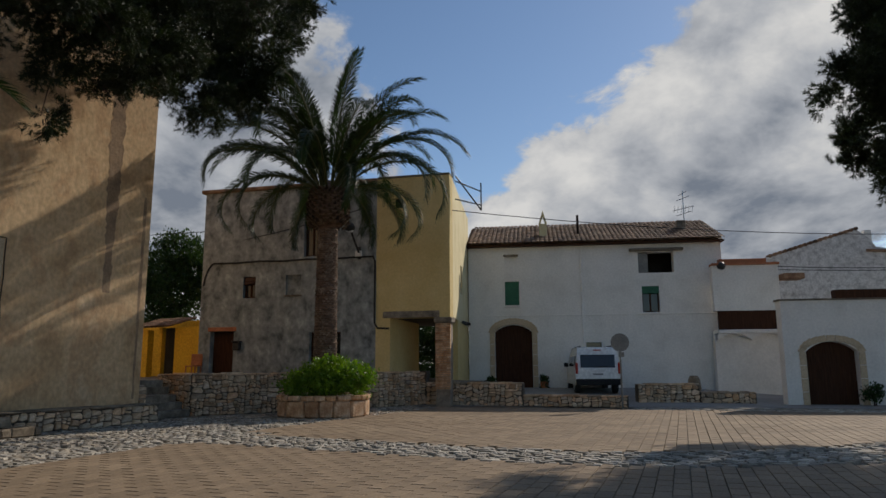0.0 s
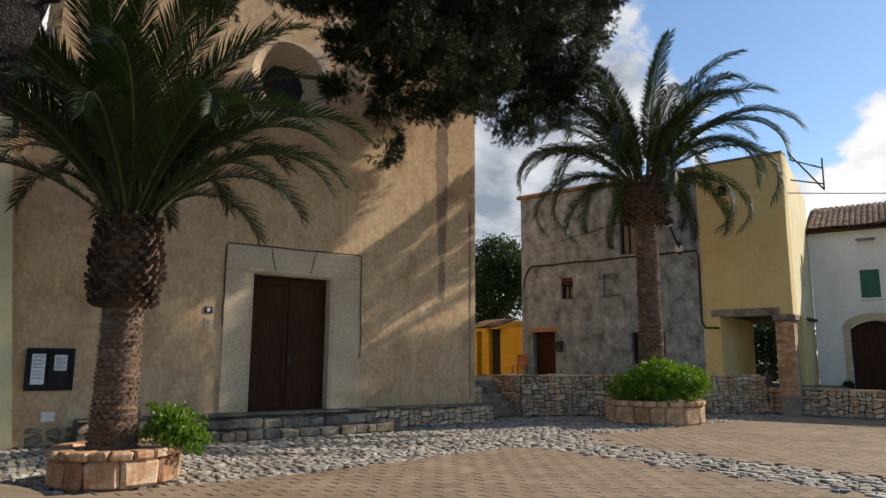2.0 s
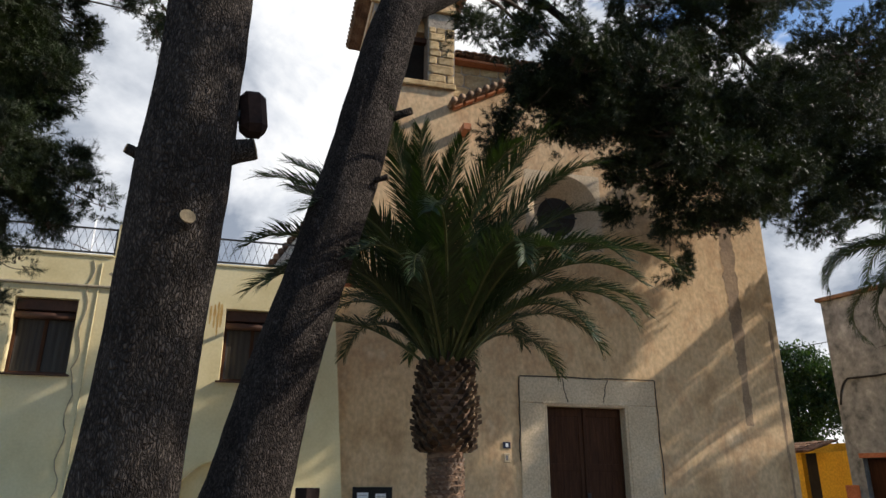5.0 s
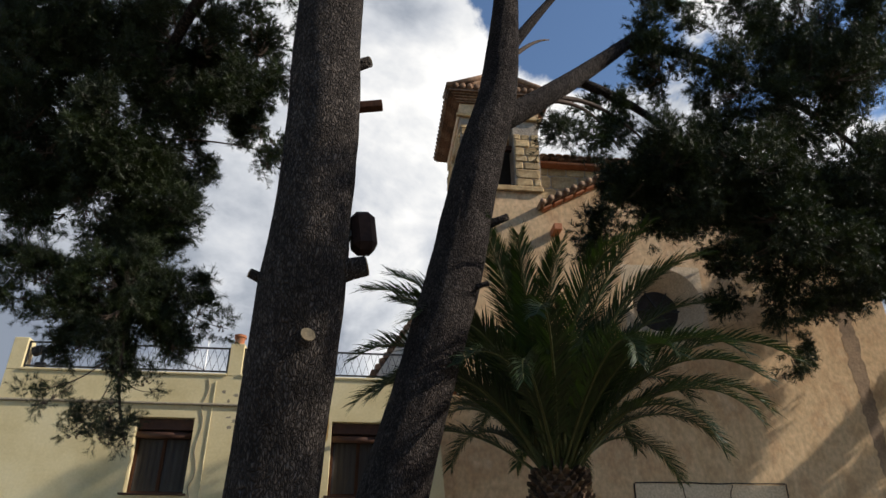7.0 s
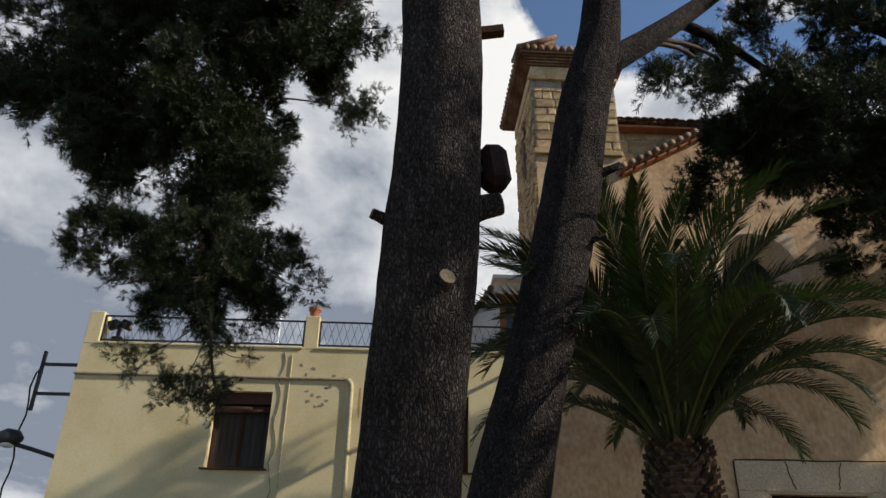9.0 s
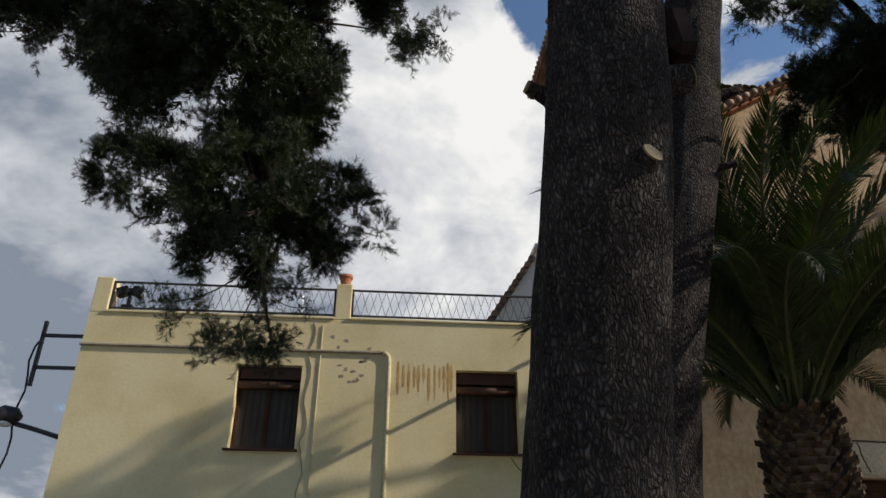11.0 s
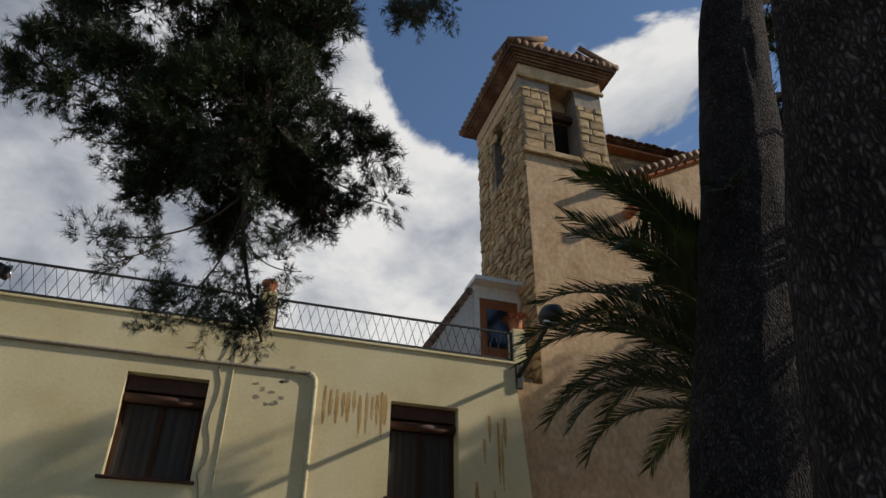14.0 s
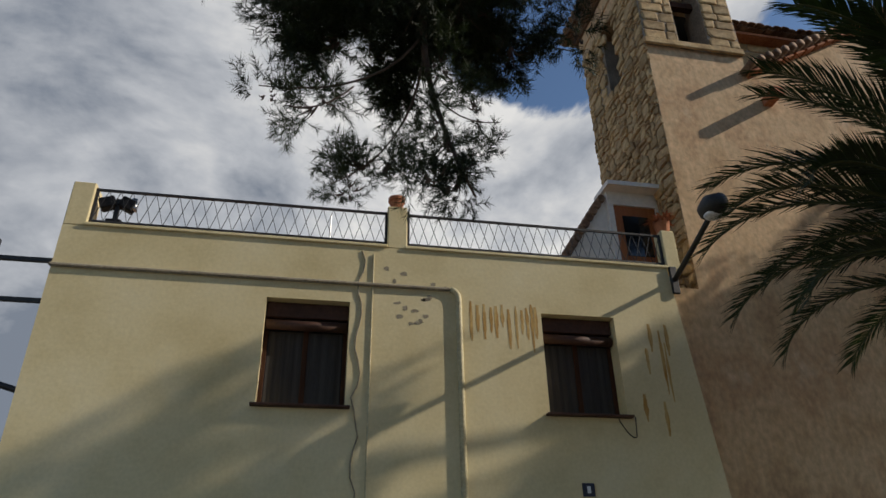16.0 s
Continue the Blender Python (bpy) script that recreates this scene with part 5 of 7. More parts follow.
wall_lamp("street_lamp", grey.matrix_basis @ Matrix.Translation((6.65, 0, 5.75)), 0.9, 0.55, "street lamp on a curved arm on grey wall")
chair = thing("garden_chair", "red-brown plastic garden chair beside a door", "chair", grey.matrix_basis @ Matrix.Translation((-0.1, -0.7, 1.02)))
part("seat", boxed((0, 0, 0.42), (0.48, 0.46, 0.46), bevel=0.015), M_CLAY, chair)
part("backrest", boxed((0, 0.42, 0.46), (0.48, 0.46, 0.9), bevel=0.015), M_CLAY, chair)
for x in (0.02, 0.42):
    for y in (0.02, 0.40):
        part("leg", boxed((x, y, 0), (x + 0.04, y + 0.04, 0.42)), M_CLAY, chair)

yel = thing("yellow_house", "tall ochre-yellow house with an open ground floor passage", "house", at(-20.8, 18.95, 0, 14.8))
part("front_wall", wall_cells([7.32, 10.14], [0.0, 8.47], [(7.88, 10.145, 0.0, 3.16), (8.0, 8.35, 7.3, 7.7)], 0.5), M_OCHRE, yel)
part("passage_lintel", boxed((7.6, -0.03, 3.16), (9.75, 0.12, 3.40), bevel=0.01), M_STEP, yel, "grey concrete lintel over the passage")
part("wall_pane", boxed((8.0, 0.2, 7.3), (8.35, 0.24, 7.7)), M_GLASS, yel)
sidey = part("side_wall", wall_cells([0, 7.5], [3.2, 5.2, 8.47], [(3.2, 3.9, 4.4, 5.6)], 0.4), M_CREAM, yel)
sidey.matrix_basis = Matrix.Translation((10.14, 0.5, 0)) @ Matrix.Rotation(radians(97), 4, 'Z')
part("lower_side_wall", boxed((2.0, 0.02, 0.0), (7.5, 0.4, 3.2)), M_OCHRE, yel).matrix_basis = sidey.matrix_basis
part("side_pane", boxed((3.2, 0.2, 4.4), (3.9, 0.24, 5.6)), M_GLASS, yel).matrix_basis = sidey.matrix_basis
part("roof", boxed((7.34, -0.05, 8.472), (10.16, 0.5, 8.54), bevel=0.01), M_STEP, yel)
part("roof", boxed((7.34, 0.5, 8.40), (9.2, 7, 8.47)), M_STEP, yel)
# ceiling coloured dark for the shade in the passage
part("passage_ceiling", boxed((7.4, 0.5, 3.2), (9.7, 6, 3.3)), M_DARK, yel)
part("passage_wall", boxed((7.34, 0.5, 0.0), (7.8, 4.2, 3.2)), M_OCHRE, yel)
brickp = thing("brick_pillar", "square red brick pillar with a stone capital", "pillar", yel.matrix_basis @ Matrix.Translation((9.60, -0.02, 0.0)))
part("core", boxed((0.02, 0.02, 0), (0.53, 0.5, 3.0)), M_MORTAR, brickp)
rng = random.Random(71)
for j in range(36):
    off = 0.14 if j % 2 else 0.0
    for i in range(3):
        x0, x1 = max(0.0, i * 0.28 - off), min(0.55, i * 0.28 - off + 0.27)
        if x1 - x0 > 0.05:
            part("brick", boxed((x0, -0.01 - rng.random() * 0.012, 0.6 + j * 0.065), (x1, 0.1, 0.6 + j * 0.065 + 0.054)), M_STONE_RED, brickp)
part("capital", boxed((-0.05, -0.08, 2.95), (0.62, 0.55, 3.15), bevel=0.03), M_STEP, brickp)
lean = thing("roof_frame", "rusty iron frame on the roof corner", "bracket", yel.matrix_basis @ Matrix.Translation((10.3, 0.4, 7.4)))
for a, b in (((0, 0, 0.9), (0.75, 1.2, 0.75)), ((0, 0, 0.2), (0.75, 1.2, 0.2)), ((0.75, 1.2, 0.0), (0.75, 1.2, 1.1)), ((0, 0, 1.1), (0.75, 1.2, 0.0))):
    bm = bmesh.new()
    tube(bm, [a, b], 0.028, 6)
    part("bar", bm, M_IRON, lean)

shed = thing("yellow_shed", "strong yellow lean-to with a tiled roof edge", "shed", at(-25.6, 20.0, 1.0, 0))
part("wall", boxed((2.2, 0, 0), (4.6, 0.25, 2.1), bevel=0.01), M_STRONG, shed)
part("wall", boxed((0, -0.3, 0), (0.9, 0.0, 2.0), bevel=0.01), M_STRONG, shed)
part("back_wall", boxed((-3.0, 1.6, 0), (6.0, 1.8, 2.5)), M_STRONG, shed)
# solid dark panel paints the shade within the doorway
part("doorway", boxed((0.9, 0.3, 0), (2.2, 0.4, 2.1)), M_DARK, shed)
part("post", boxed((1.45, -0.2, 0), (1.65, 0.0, 2.1)), M_STRONG, shed)
tile_rows(shed, 2.4, 1.2, 0.3, 73, Matrix.Translation((0, -0.5, 2.05)))

# ---- white house ----
white = thing("white_house", "long whitewashed village house with a tiled roof", "house", at(-13.63, 28.42, 0, 20.8))
WH = [(1.70, 2.36, 4.18, 5.29), (1.73, 2.28, 6.05, 6.46), (1.20, 2.90, 0.0, 3.30), (7.80, 9.37, 5.56, 6.52), (7.90, 8.66, 3.77, 4.95), (5.32, 6.02, 2.1, 2.45)]
part("front_wall", wall_cells([0, 3.8, 7.4, 11.46], [0, 3.68, 6.9], WH, 0.5), M_WHITE, white)
part("door_arch", arch_fill(1.20, 2.90, 2.95, 3.28, 0.0, 0.5, outer=3.30), M_WHITE, white)
part("side_wall", boxed((10.96, 0.5, 0), (11.46, 7, 6.9)), M_WHITE, white)
# near-black sheet stands for the unlit rooms behind the front
part("unlit_room_sheet", boxed((0.3, 1.8, 0), (10.96, 1.9, 6.9)), M_DARK, white)
part("string_course", boxed((0.8, -0.035, 3.66), (11.48, -0.001, 3.72), bevel=0.01), M_WHITE, white)
part("downpipe", boxed((5.18, -0.07, 0.5), (5.27, -0.002, 6.85), bevel=0.02), M_WHITE, white)
for k in range(13):                                  # voussoirs of the door arch
    a = math.pi * (k + 0.5) / 13
    x, z = 2.05 - math.cos(a) * 0.98, 2.92 + math.sin(a) * 0.52
    part("arch_stone", boxed((-0.13, -0.045, -0.14), (0.13, 0.02, 0.14), bevel=0.012), M_JAMB, white).matrix_basis = Matrix.Translation((x, 0, z)) @ Matrix.Rotation((a - math.pi / 2) * 0.75, 4, 'Y')
for x0 in (0.96, 2.91):
    for k in range(5):
        part("jamb_stone", boxed((x0, -0.04, 0.45 + k * 0.49), (x0 + 0.23, 0.02, 0.45 + k * 0.49 + 0.47), bevel=0.012), M_JAMB, white)
wd = part("door", boxed((1.20, 0.3, 0.4), (2.90, 0.36, 3.3)), M_DOOR, white, "dark brown arched double door")
for k in range(10):
    part("plank", boxed((1.21 + k * 0.168, 0.28, 0.45), (1.21 + k * 0.168 + 0.16, 0.299, 3.25)), M_DOOR, wd)
part("shutter", boxed((1.70, 0.06, 4.18), (2.36, 0.10, 5.29), bevel=0.01), M_GREEN, white, "closed dark green shutter")
part("window_sill", boxed((1.64, -0.08, 4.08), (2.42, 0.06, 4.175), bevel=0.012), M_WHITE, white)
part("vent_fill", boxed((1.73, 0.16, 6.05), (2.28, 0.3, 6.46)), M_WHITE, white)
part("vent_hood", boxed((1.66, -0.08, 6.47), (2.35, 0.05, 6.56), bevel=0.015), M_STEP, white)
window(white, 7.90, 8.66, 3.77, 4.95, y=0.2)
part("roller_blind", boxed((7.88, 0.02, 4.62), (8.68, 0.08, 4.96), bevel=0.01), M_GREEN, white, "half-raised green roller blind")
part("window_sill", boxed((7.84, -0.08, 3.67), (8.72, 0.06, 3.765), bevel=0.012), M_WHITE, white)
part("open_leaf", boxed((7.82, 0.12, 5.58), (8.25, 0.16, 6.5), bevel=0.01), M_SIGN, white, "pale open window leaf")
part("window_hood", boxed((7.4, -0.22, 6.55), (9.8, 0.0, 6.68), bevel=0.03), M_STEP, white, "dark stone hood over the loft window")
part("small_pane", boxed((5.32, 0.2, 2.1), (6.02, 0.24, 2.45)), M_GLASS, white)
part("eave_board", boxed((-0.1, -0.34, 6.9), (11.56, 0.5, 6.97)), M_DOOR, white)
tile_rows(white, 11.7, 3.7, 0.40, 75, Matrix.Translation((-0.1, -0.42, 6.97)))
bm = bmesh.new()
ends = [[bm.verts.new((x, y, z)) for y, z in ((-0.34, 6.972), (3.5, 8.49), (7.3, 6.972))] for x in (-0.1, 11.5)]
bm.faces.new(ends[0]); bm.faces.new(ends[1])
for i in range(3):
    j = (i + 1) % 3
    bm.faces.new((ends[0][i], ends[0][j], ends[1][j], ends[1][i]))
part("roof", bm, M_TILE, white)
chim = thing("chimney", "small cream chimney with a pointed cap", "chimney", white.matrix_basis @ Matrix.Translation((3.55, 0.9, 7.4)))
part("stack", boxed((-0.18, -0.18, 0), (0.18, 0.18, 0.75), bevel=0.01), M_CREAM, chim)
bm = bmesh.new()
for y in (-0.18, 0.18):
    bm.faces.new([bm.verts.new(p) for p in ((-0.2, y, 0.75), (-0.12, y, 0.75), (0, y, 1.15), (0.12, y, 0.75), (0.2, y, 0.75), (0.0, y, 1.4))])
bm.verts.ensure_lookup_table()
for i in range(6):
    bm.faces.new((bm.verts[i], bm.verts[(i + 1) % 6], bm.verts[(i + 1) % 6 + 6], bm.verts[i + 6]))
part("cap", bm, M_CREAM, chim)
flue = thing("flue_pipe", "thin dark flue pipe on the tiled roof", "flue", white.matrix_basis @ Matrix.Translation((5.2, 0.9, 7.4)))
bm = bmesh.new()
tube(bm, [(0, 0, 0), (0, 0, 1.15)], 0.06, 8)
part("pipe", bm, M_RUST, flue)
st = thing("chimney", "low dark chimney with a television antenna", "chimney", white.matrix_basis @ Matrix.Translation((10.1, 1.6, 7.65)))
part("stack", boxed((-0.2, -0.2, 0), (0.2, 0.2, 0.6), bevel=0.01), M_STEP, st)
ta = thing("roof_antenna", "television antenna and dish on the tiled roof", "antenna", white.matrix_basis @ Matrix.Translation((10.3, 1.6, 7.65)))
bm = bmesh.new()
tube(bm, [(0, 0, 0), (0, 0, 2.1)], 0.025, 6)
part("mast", bm, M_STEEL, ta)
for z, hw in ((1.95, 0.2), (1.7, 0.3), (1.2, 0.5), (0.95, 0.35)):
    bm = bmesh.new()
    tube(bm, [(-hw, 0, z - 0.1), (hw, 0.0, z + 0.12)], 0.016, 5)
    part("element", bm, M_STEEL, ta)
for s in range(6):
    bm = bmesh.new()
    tube(bm, [(-0.45 + s * 0.17, 0, 1.0), (-0.40 + s * 0.17, 0, 1.35)], 0.01, 5)
    part("rod", bm, M_STEEL, ta)
wall_lamp("street_lamp", white.matrix_basis @ Matrix.Translation((11.2, 0, 5.05)), 0.65, 0.5, "street lamp on a short arm on a white wall")

# ---- buildings right of the white house ----
annex = thing("white_annex", "narrow whitewashed annex with a balcony niche", "house", at(-0.66, 32.45, 0, 20.8))
part("upper_wall", boxed((-2.75, 0.0, 3.72), (0.0, 0.4, 5.70)), M_WHITE, annex)
part("roof_edge", boxed((-2.75, -0.08, 5.70), (0.05, 0.5, 5.80)), M_CLAY, annex)
part("roof_stub", boxed((-2.3, 0.5, 5.8), (-0.3, 1.6, 6.05)), M_CLAY, annex)
part("balcony_screen", boxed((-2.60, 0.12, 2.90), (0.35, 0.2, 3.72)), M_DOOR, annex, "dark cane screen on the balcony")
part("balcony_floor", boxed((-2.70, -0.1, 2.74), (0.35, 1.0, 2.90), bevel=0.02), M_WHITE, annex)
part("lower_wall", boxed((-2.75, 0.3, 0), (0.35, 0.7, 2.74)), M_WHITE, annex)
for x0, x1 in ((-2.7, -1.3), (-1.3, 0.1)):
    part("arch_soffit", arch_fill(x0, x1, 2.45, 2.73, -0.05, 0.3, outer=2.74), M_WHITE, annex)
part("eave", boxed((0.02, -0.5, 5.0), (0.9, 0.3, 5.25), bevel=0.03), M_TILE, annex)
gab = thing("gabled_house", "rough whitewashed gabled house with a tiled verge", "house", at(0.5, 36.5, 0, 20.8))
bm = bmesh.new()
pf = [(-2.0, 0), (6.5, 0), (6.5, 6.3), (3.1, 6.9), (2.85, 7.3), (2.3, 7.75), (-1.6, 6.55), (-2.0, 6.5)]
f0 = [bm.verts.new((x, 0, z)) for x, z in pf]
f1 = [bm.verts.new((x, 5, z)) for x, z in pf]
bm.faces.new(f0); bm.faces.new(f1)
for i in range(len(pf)):
    j = (i + 1) % len(pf)
    bm.faces.new((f0[i], f0[j], f1[j], f1[i]))
part("wall", bm, M_RUBBLE, gab)
bm = bmesh.new()
for k in range(18):
    t = k / 17
    p = Vector((-1.7 + 4.0 * t, -0.05, 6.58 + 1.22 * t))
    tube(bm, [p, p + Vector((0.0, 0.4, 0.0))], 0.09, 8)
tagged(part("verge_covering", bm, M_TILE, gab), kind="stuff")
part("roof_strip", boxed((2.3, -0.12, 6.6), (6.6, 0.2, 6.72), m=Matrix.Rotation(radians(3), 4, 'Y') @ Matrix.Translation((0, 0, 0.2))), M_TILE, gab)
part("vent_stack", boxed((2.75, 0.2, 7.2), (3.05, 0.5, 7.75)), M_WHITE, gab)
yard = thing("yard_wall", "long whitewashed yard wall with an arched gateway", "wall", at(-0.5, 27.06, 0, 20.8))
part("wall", wall_cells([0, 9], [-0.1, 3.66], [(0.72, 2.45, -0.1, 2.22)], 0.5), M_WHITE, yard)
part("gate_arch", arch_fill(0.72, 2.45, 1.85, 2.20, 0.0, 0.5, outer=2.22), M_WHITE, yard)
part("coping", boxed((-0.05, -0.05, 3.66), (9, 0.55, 3.72)), M_STEP, yard)
part("roof_board", boxed((2.4, 1.2, 3.72), (9, 1.6, 4.15)), M_DOOR, yard, "dark red-brown roof edge behind the wall")
gd = part("gate", boxed((0.72, 0.3, 0), (2.45, 0.36, 2.2)), M_DOOR, yard, "dark brown wooden gate")
for k in range(9):
    part("plank", boxed((0.73 + k * 0.191, 0.28, 0.02), (0.73 + k * 0.191 + 0.183, 0.299, 2.18)), M_DOOR, gd)
for k in range(11):
    a = math.pi * (k + 0.5) / 11
    part("arch_stone", boxed((-0.13, -0.04, -0.11), (0.13, 0.02, 0.11), bevel=0.012), M_JAMB, yard).matrix_basis = Matrix.Translation((1.585 - math.cos(a) * 0.98, 0, 1.86 + math.sin(a) * 0.45)) @ Matrix.Rotation((a - math.pi / 2) * 0.7, 4, 'Y')
for x0 in (0.5, 2.46):
    for k in range(4):
        part("jamb_stone", boxed((x0, -0.035, k * 0.46), (x0 + 0.22, 0.02, k * 0.46 + 0.44), bevel=0.012), M_JAMB, yard)

# ---- sign, van, post, cables ----
sign = thing("round_road_sign", "round road sign seen from its grey back", "road sign", at(-5.2, 22.6, 0.0, 20))
bm = bmesh.new()
tube(bm, [(0, 0, 0), (0, 0, 2.45)], 0.03, 8)
part("pole", bm, M_SIGN, sign)
bm = bmesh.new()
tube(bm, [(0, -0.035, 2.15), (0, -0.055, 2.15)], 0.30, 28)
part("disc", bm, M_SIGN, sign)
part("small_plate", boxed((-0.06, -0.05, 1.68), (0.12, -0.034, 1.83)), M_SIGN, sign)


def van():
    """A small white delivery van, 4.4 m long, its back towards local -y."""
    v = thing("delivery_van", "parked white small delivery van seen from behind", "van", at(-7.25, 27.1, 0.30, 24))
    side_pts = [(0.0, 0.35), (0.0, 0.95), (0.10, 1.55), (0.18, 1.78), (0.5, 1.85), (2.4, 1.84), (3.0, 1.45), (3.35, 1.08), (4.2, 0.95), (4.38, 0.7), (4.38, 0.35)]
    bm = bmesh.new()
    prev = None
    rows = []
    for s, k in ((-1, 0.97), (-1, 1.0), (1, 1.0), (1, 0.97)):
        row = []
        for y, z in side_pts:
            taper = 1 - 0.16 * max(0, z - 0.95) / 0.9
            row.append(bm.verts.new((s * 0.9 * taper * k, y, z if abs(k) == 1 else 0.35 + (z - 0.35) * 0.97)))
        rows.append(row)
    for a, b in zip(rows, rows[1:]):
        for i in range(len(side_pts) - 1):
            bm.faces.new((a[i], a[i + 1], b[i + 1], b[i]))
    bm.faces.new(rows[0]); bm.faces.new(rows[-1][::-1])
    bm.faces.new([r[0] for r in rows]); bm.faces.new([r[-1] for r in rows][::-1])
    part("body", bm, M_CARWHITE, v)
    for x in (-0.76, 0.76):
        for y in (0.75, 3.45):
            bm = bmesh.new()
            tube(bm, [(x - 0.11, y, 0.31), (x - 0.09, y, 0.31), (x + 0.09, y, 0.31), (x + 0.11, y, 0.31)], [0.27, 0.31, 0.31, 0.27], 20)
            tyre = part("wheel", bm, M_TYRE, v, smooth=False)
            bm = bmesh.new()
            sx = 0.115 if x > 0 else -0.115
            tube(bm, [(x + sx, y, 0.31), (x + sx * 1.08, y, 0.31)], 0.19, 16)
            part("rim", bm, M_STEEL, tyre)
    glass = boxed((-0.68, -0.028, 0.0), (0.68, 0.0, 0.52), bevel=0.012)
    part("rear_window", glass, M_TINT, v, "dark rear window").matrix_basis = Matrix.Translation((0, 0.006, 1.02)) @ Matrix.Rotation(radians(-9.5), 4, 'X')
    for s in (-1, 1):
        for y0, y1 in ((0.5, 1.45), (1.55, 2.5)):
            part("side_window", boxed((-0.012, y0, -0.21), (0.012, y1, 0.21), bevel=0.008, m=Matrix.Translation((s * 0.853, 0, 1.28)) @ Matrix.Rotation(radians(-s * 9), 4, 'Y')), M_TINT, v)
        part("tail_light", boxed((s * 0.84 - 0.05, -0.03, 0.78), (s * 0.84 + 0.05, 0.12, 1.22), bevel=0.015), M_REDLAMP, v, "tall red tail light")
        part("mirror", boxed((s * 1.0 - 0.09, 2.55, 1.05), (s * 1.0 + 0.09, 2.67, 1.24), bevel=0.03), M_PLASTIC, v)
        part("roof_rail", boxed((s * 0.62 - 0.02, 0.4, 1.86), (s * 0.62 + 0.02, 2.3, 1.90)), M_PLASTIC, v)
    part("bumper", boxed((-0.88, -0.08, 0.33), (0.88, 0.06, 0.58), bevel=0.03), M_PLASTIC, v, "dark grey rear bumper")
    plate = part("number_plate", boxed((-0.26, -0.035, 0.70), (0.26, -0.012, 0.82)), M_PAPER, v, "pale plate with bars")
    part("plate_bar", boxed((-0.2, -0.039, 0.73), (0.2, -0.0355, 0.79)), M_BARS, plate)
    part("tailgate_handle", boxed((-0.3, -0.05, 0.88), (0.3, -0.012, 0.93), bevel=0.01), M_CARWHITE, v)
    part("wiper", boxed((-0.05, -0.04, 1.05), (0.45, -0.024, 1.07)), M_PLASTIC, v)
    part("brake_light", boxed((-0.15, 0.10, 1.70), (0.15, 0.16, 1.74)), M_REDLAMP, v)
    return v


van()
post = thing("steel_post", "dark rusty square steel post at the path", "post", at(-10.3, -0.16, 0, 35))
part("shaft", boxed((-0.12, -0.12, 0), (0.12, 0.12, 1.86), bevel=0.01), M_RUST, post)
for z in (0.5, 0.95):
    bm = bmesh.new()
    tube(bm, [(0.122, -0.05, z), (0.13, -0.05, z)], 0.016, 8)
    part("bolt", bm, M_STEEL, post)
for a, b, sag in (((-38, 20, 8.2), (-11.2, 21.9, 7.2), 0.5), ((-11.2, 21.9, 7.2), (9, 37, 7.0), 0.9), ((-20.5, 19.1, 6.2), (-13.8, 20.6, 7.4), 0.2), ((-2.8, 32.6, 5.9), (6, 33, 5.2), 0.25), ((-2.8, 32.6, 5.7), (8, 36, 5.4), 0.25)):
    a, b = Vector(a), Vector(b)
    bm = bmesh.new()
    tube(bm, bez(a, (a + b) / 2 - Vector((0, 0, sag)), b, 16), 0.016, 5)
    cb = part("overhead_cable", bm, M_CABLE)
    tagged(cb, "black overhead cable strung between the houses", "cable")


# ---- plants ----
def mesh_arrays(name, verts, faces, mat, parent, label="", kind=""):
    """A mesh from numpy arrays of corners and triangles or quads."""
    me = bpy.data.meshes.new(name)
    n, k = faces.shape
    me.vertices.add(len(verts))
    me.vertices.foreach_set("co", verts.astype(np.float32).ravel())
    me.loops.add(n * k)
    me.loops.foreach_set("vertex_index", faces.astype(np.int32).ravel())
    me.polygons.add(n)
    me.polygons.foreach_set("loop_start", np.arange(0, n * k, k, dtype=np.int32))
    me.update(calc_edges=True)
    ob = part(name, me, mat, parent, label)
    return tagged(ob, kind=kind)


def turns(rs, n, axis):
    """n rotation matrices that carry +z to about the axes given, with a random spin."""
    z = axis / np.linalg.norm(axis, axis=1)[:, None]
    r = rs.normal(size=(n, 3))
    x = np.cross(z, r)
    x /= np.linalg.norm(x, axis=1)[:, None]
    y = np.cross(z, x)
    return np.stack([x, y, z], axis=2)


def needle_spray(rs, shoots=4, needles=32, length=0.34, needle=0.095, wide=0.0042):
    """A forked shoot along +z with brushes of needles: one triangle each."""
    out = []
    for s in range(shoots):
        if s == 0:
            base, d, ln = np.zeros(3), np.array([0, 0, 1.0]), length
        else:
            base = np.array([0, 0, length * rs.uniform(0.15, 0.6)])
            a = rs.uniform(0, 6.28)
            d = np.array([math.cos(a), math.sin(a), rs.uniform(0.6, 1.3)])
            d /= np.linalg.norm(d)
            ln = length * rs.uniform(0.45, 0.75)
        for k in range(needles):
            t = rs.uniform(0.25, 1.0) ** 0.7
            p = base + d * ln * t
            v = rs.normal(size=3)
            v -= d * v.dot(d)
            v /= np.linalg.norm(v)
            nd = v * rs.uniform(0.6, 1.0) + d * rs.uniform(0.45, 1.0)
            nd /= np.linalg.norm(nd)
            tip = p + nd * needle * rs.uniform(0.75, 1.15)
            side = np.cross(nd, rs.normal(size=3))
            side /= np.linalg.norm(side)
            out.append((p - side * wide / 2, p + side * wide / 2, tip))
    return np.array(out)


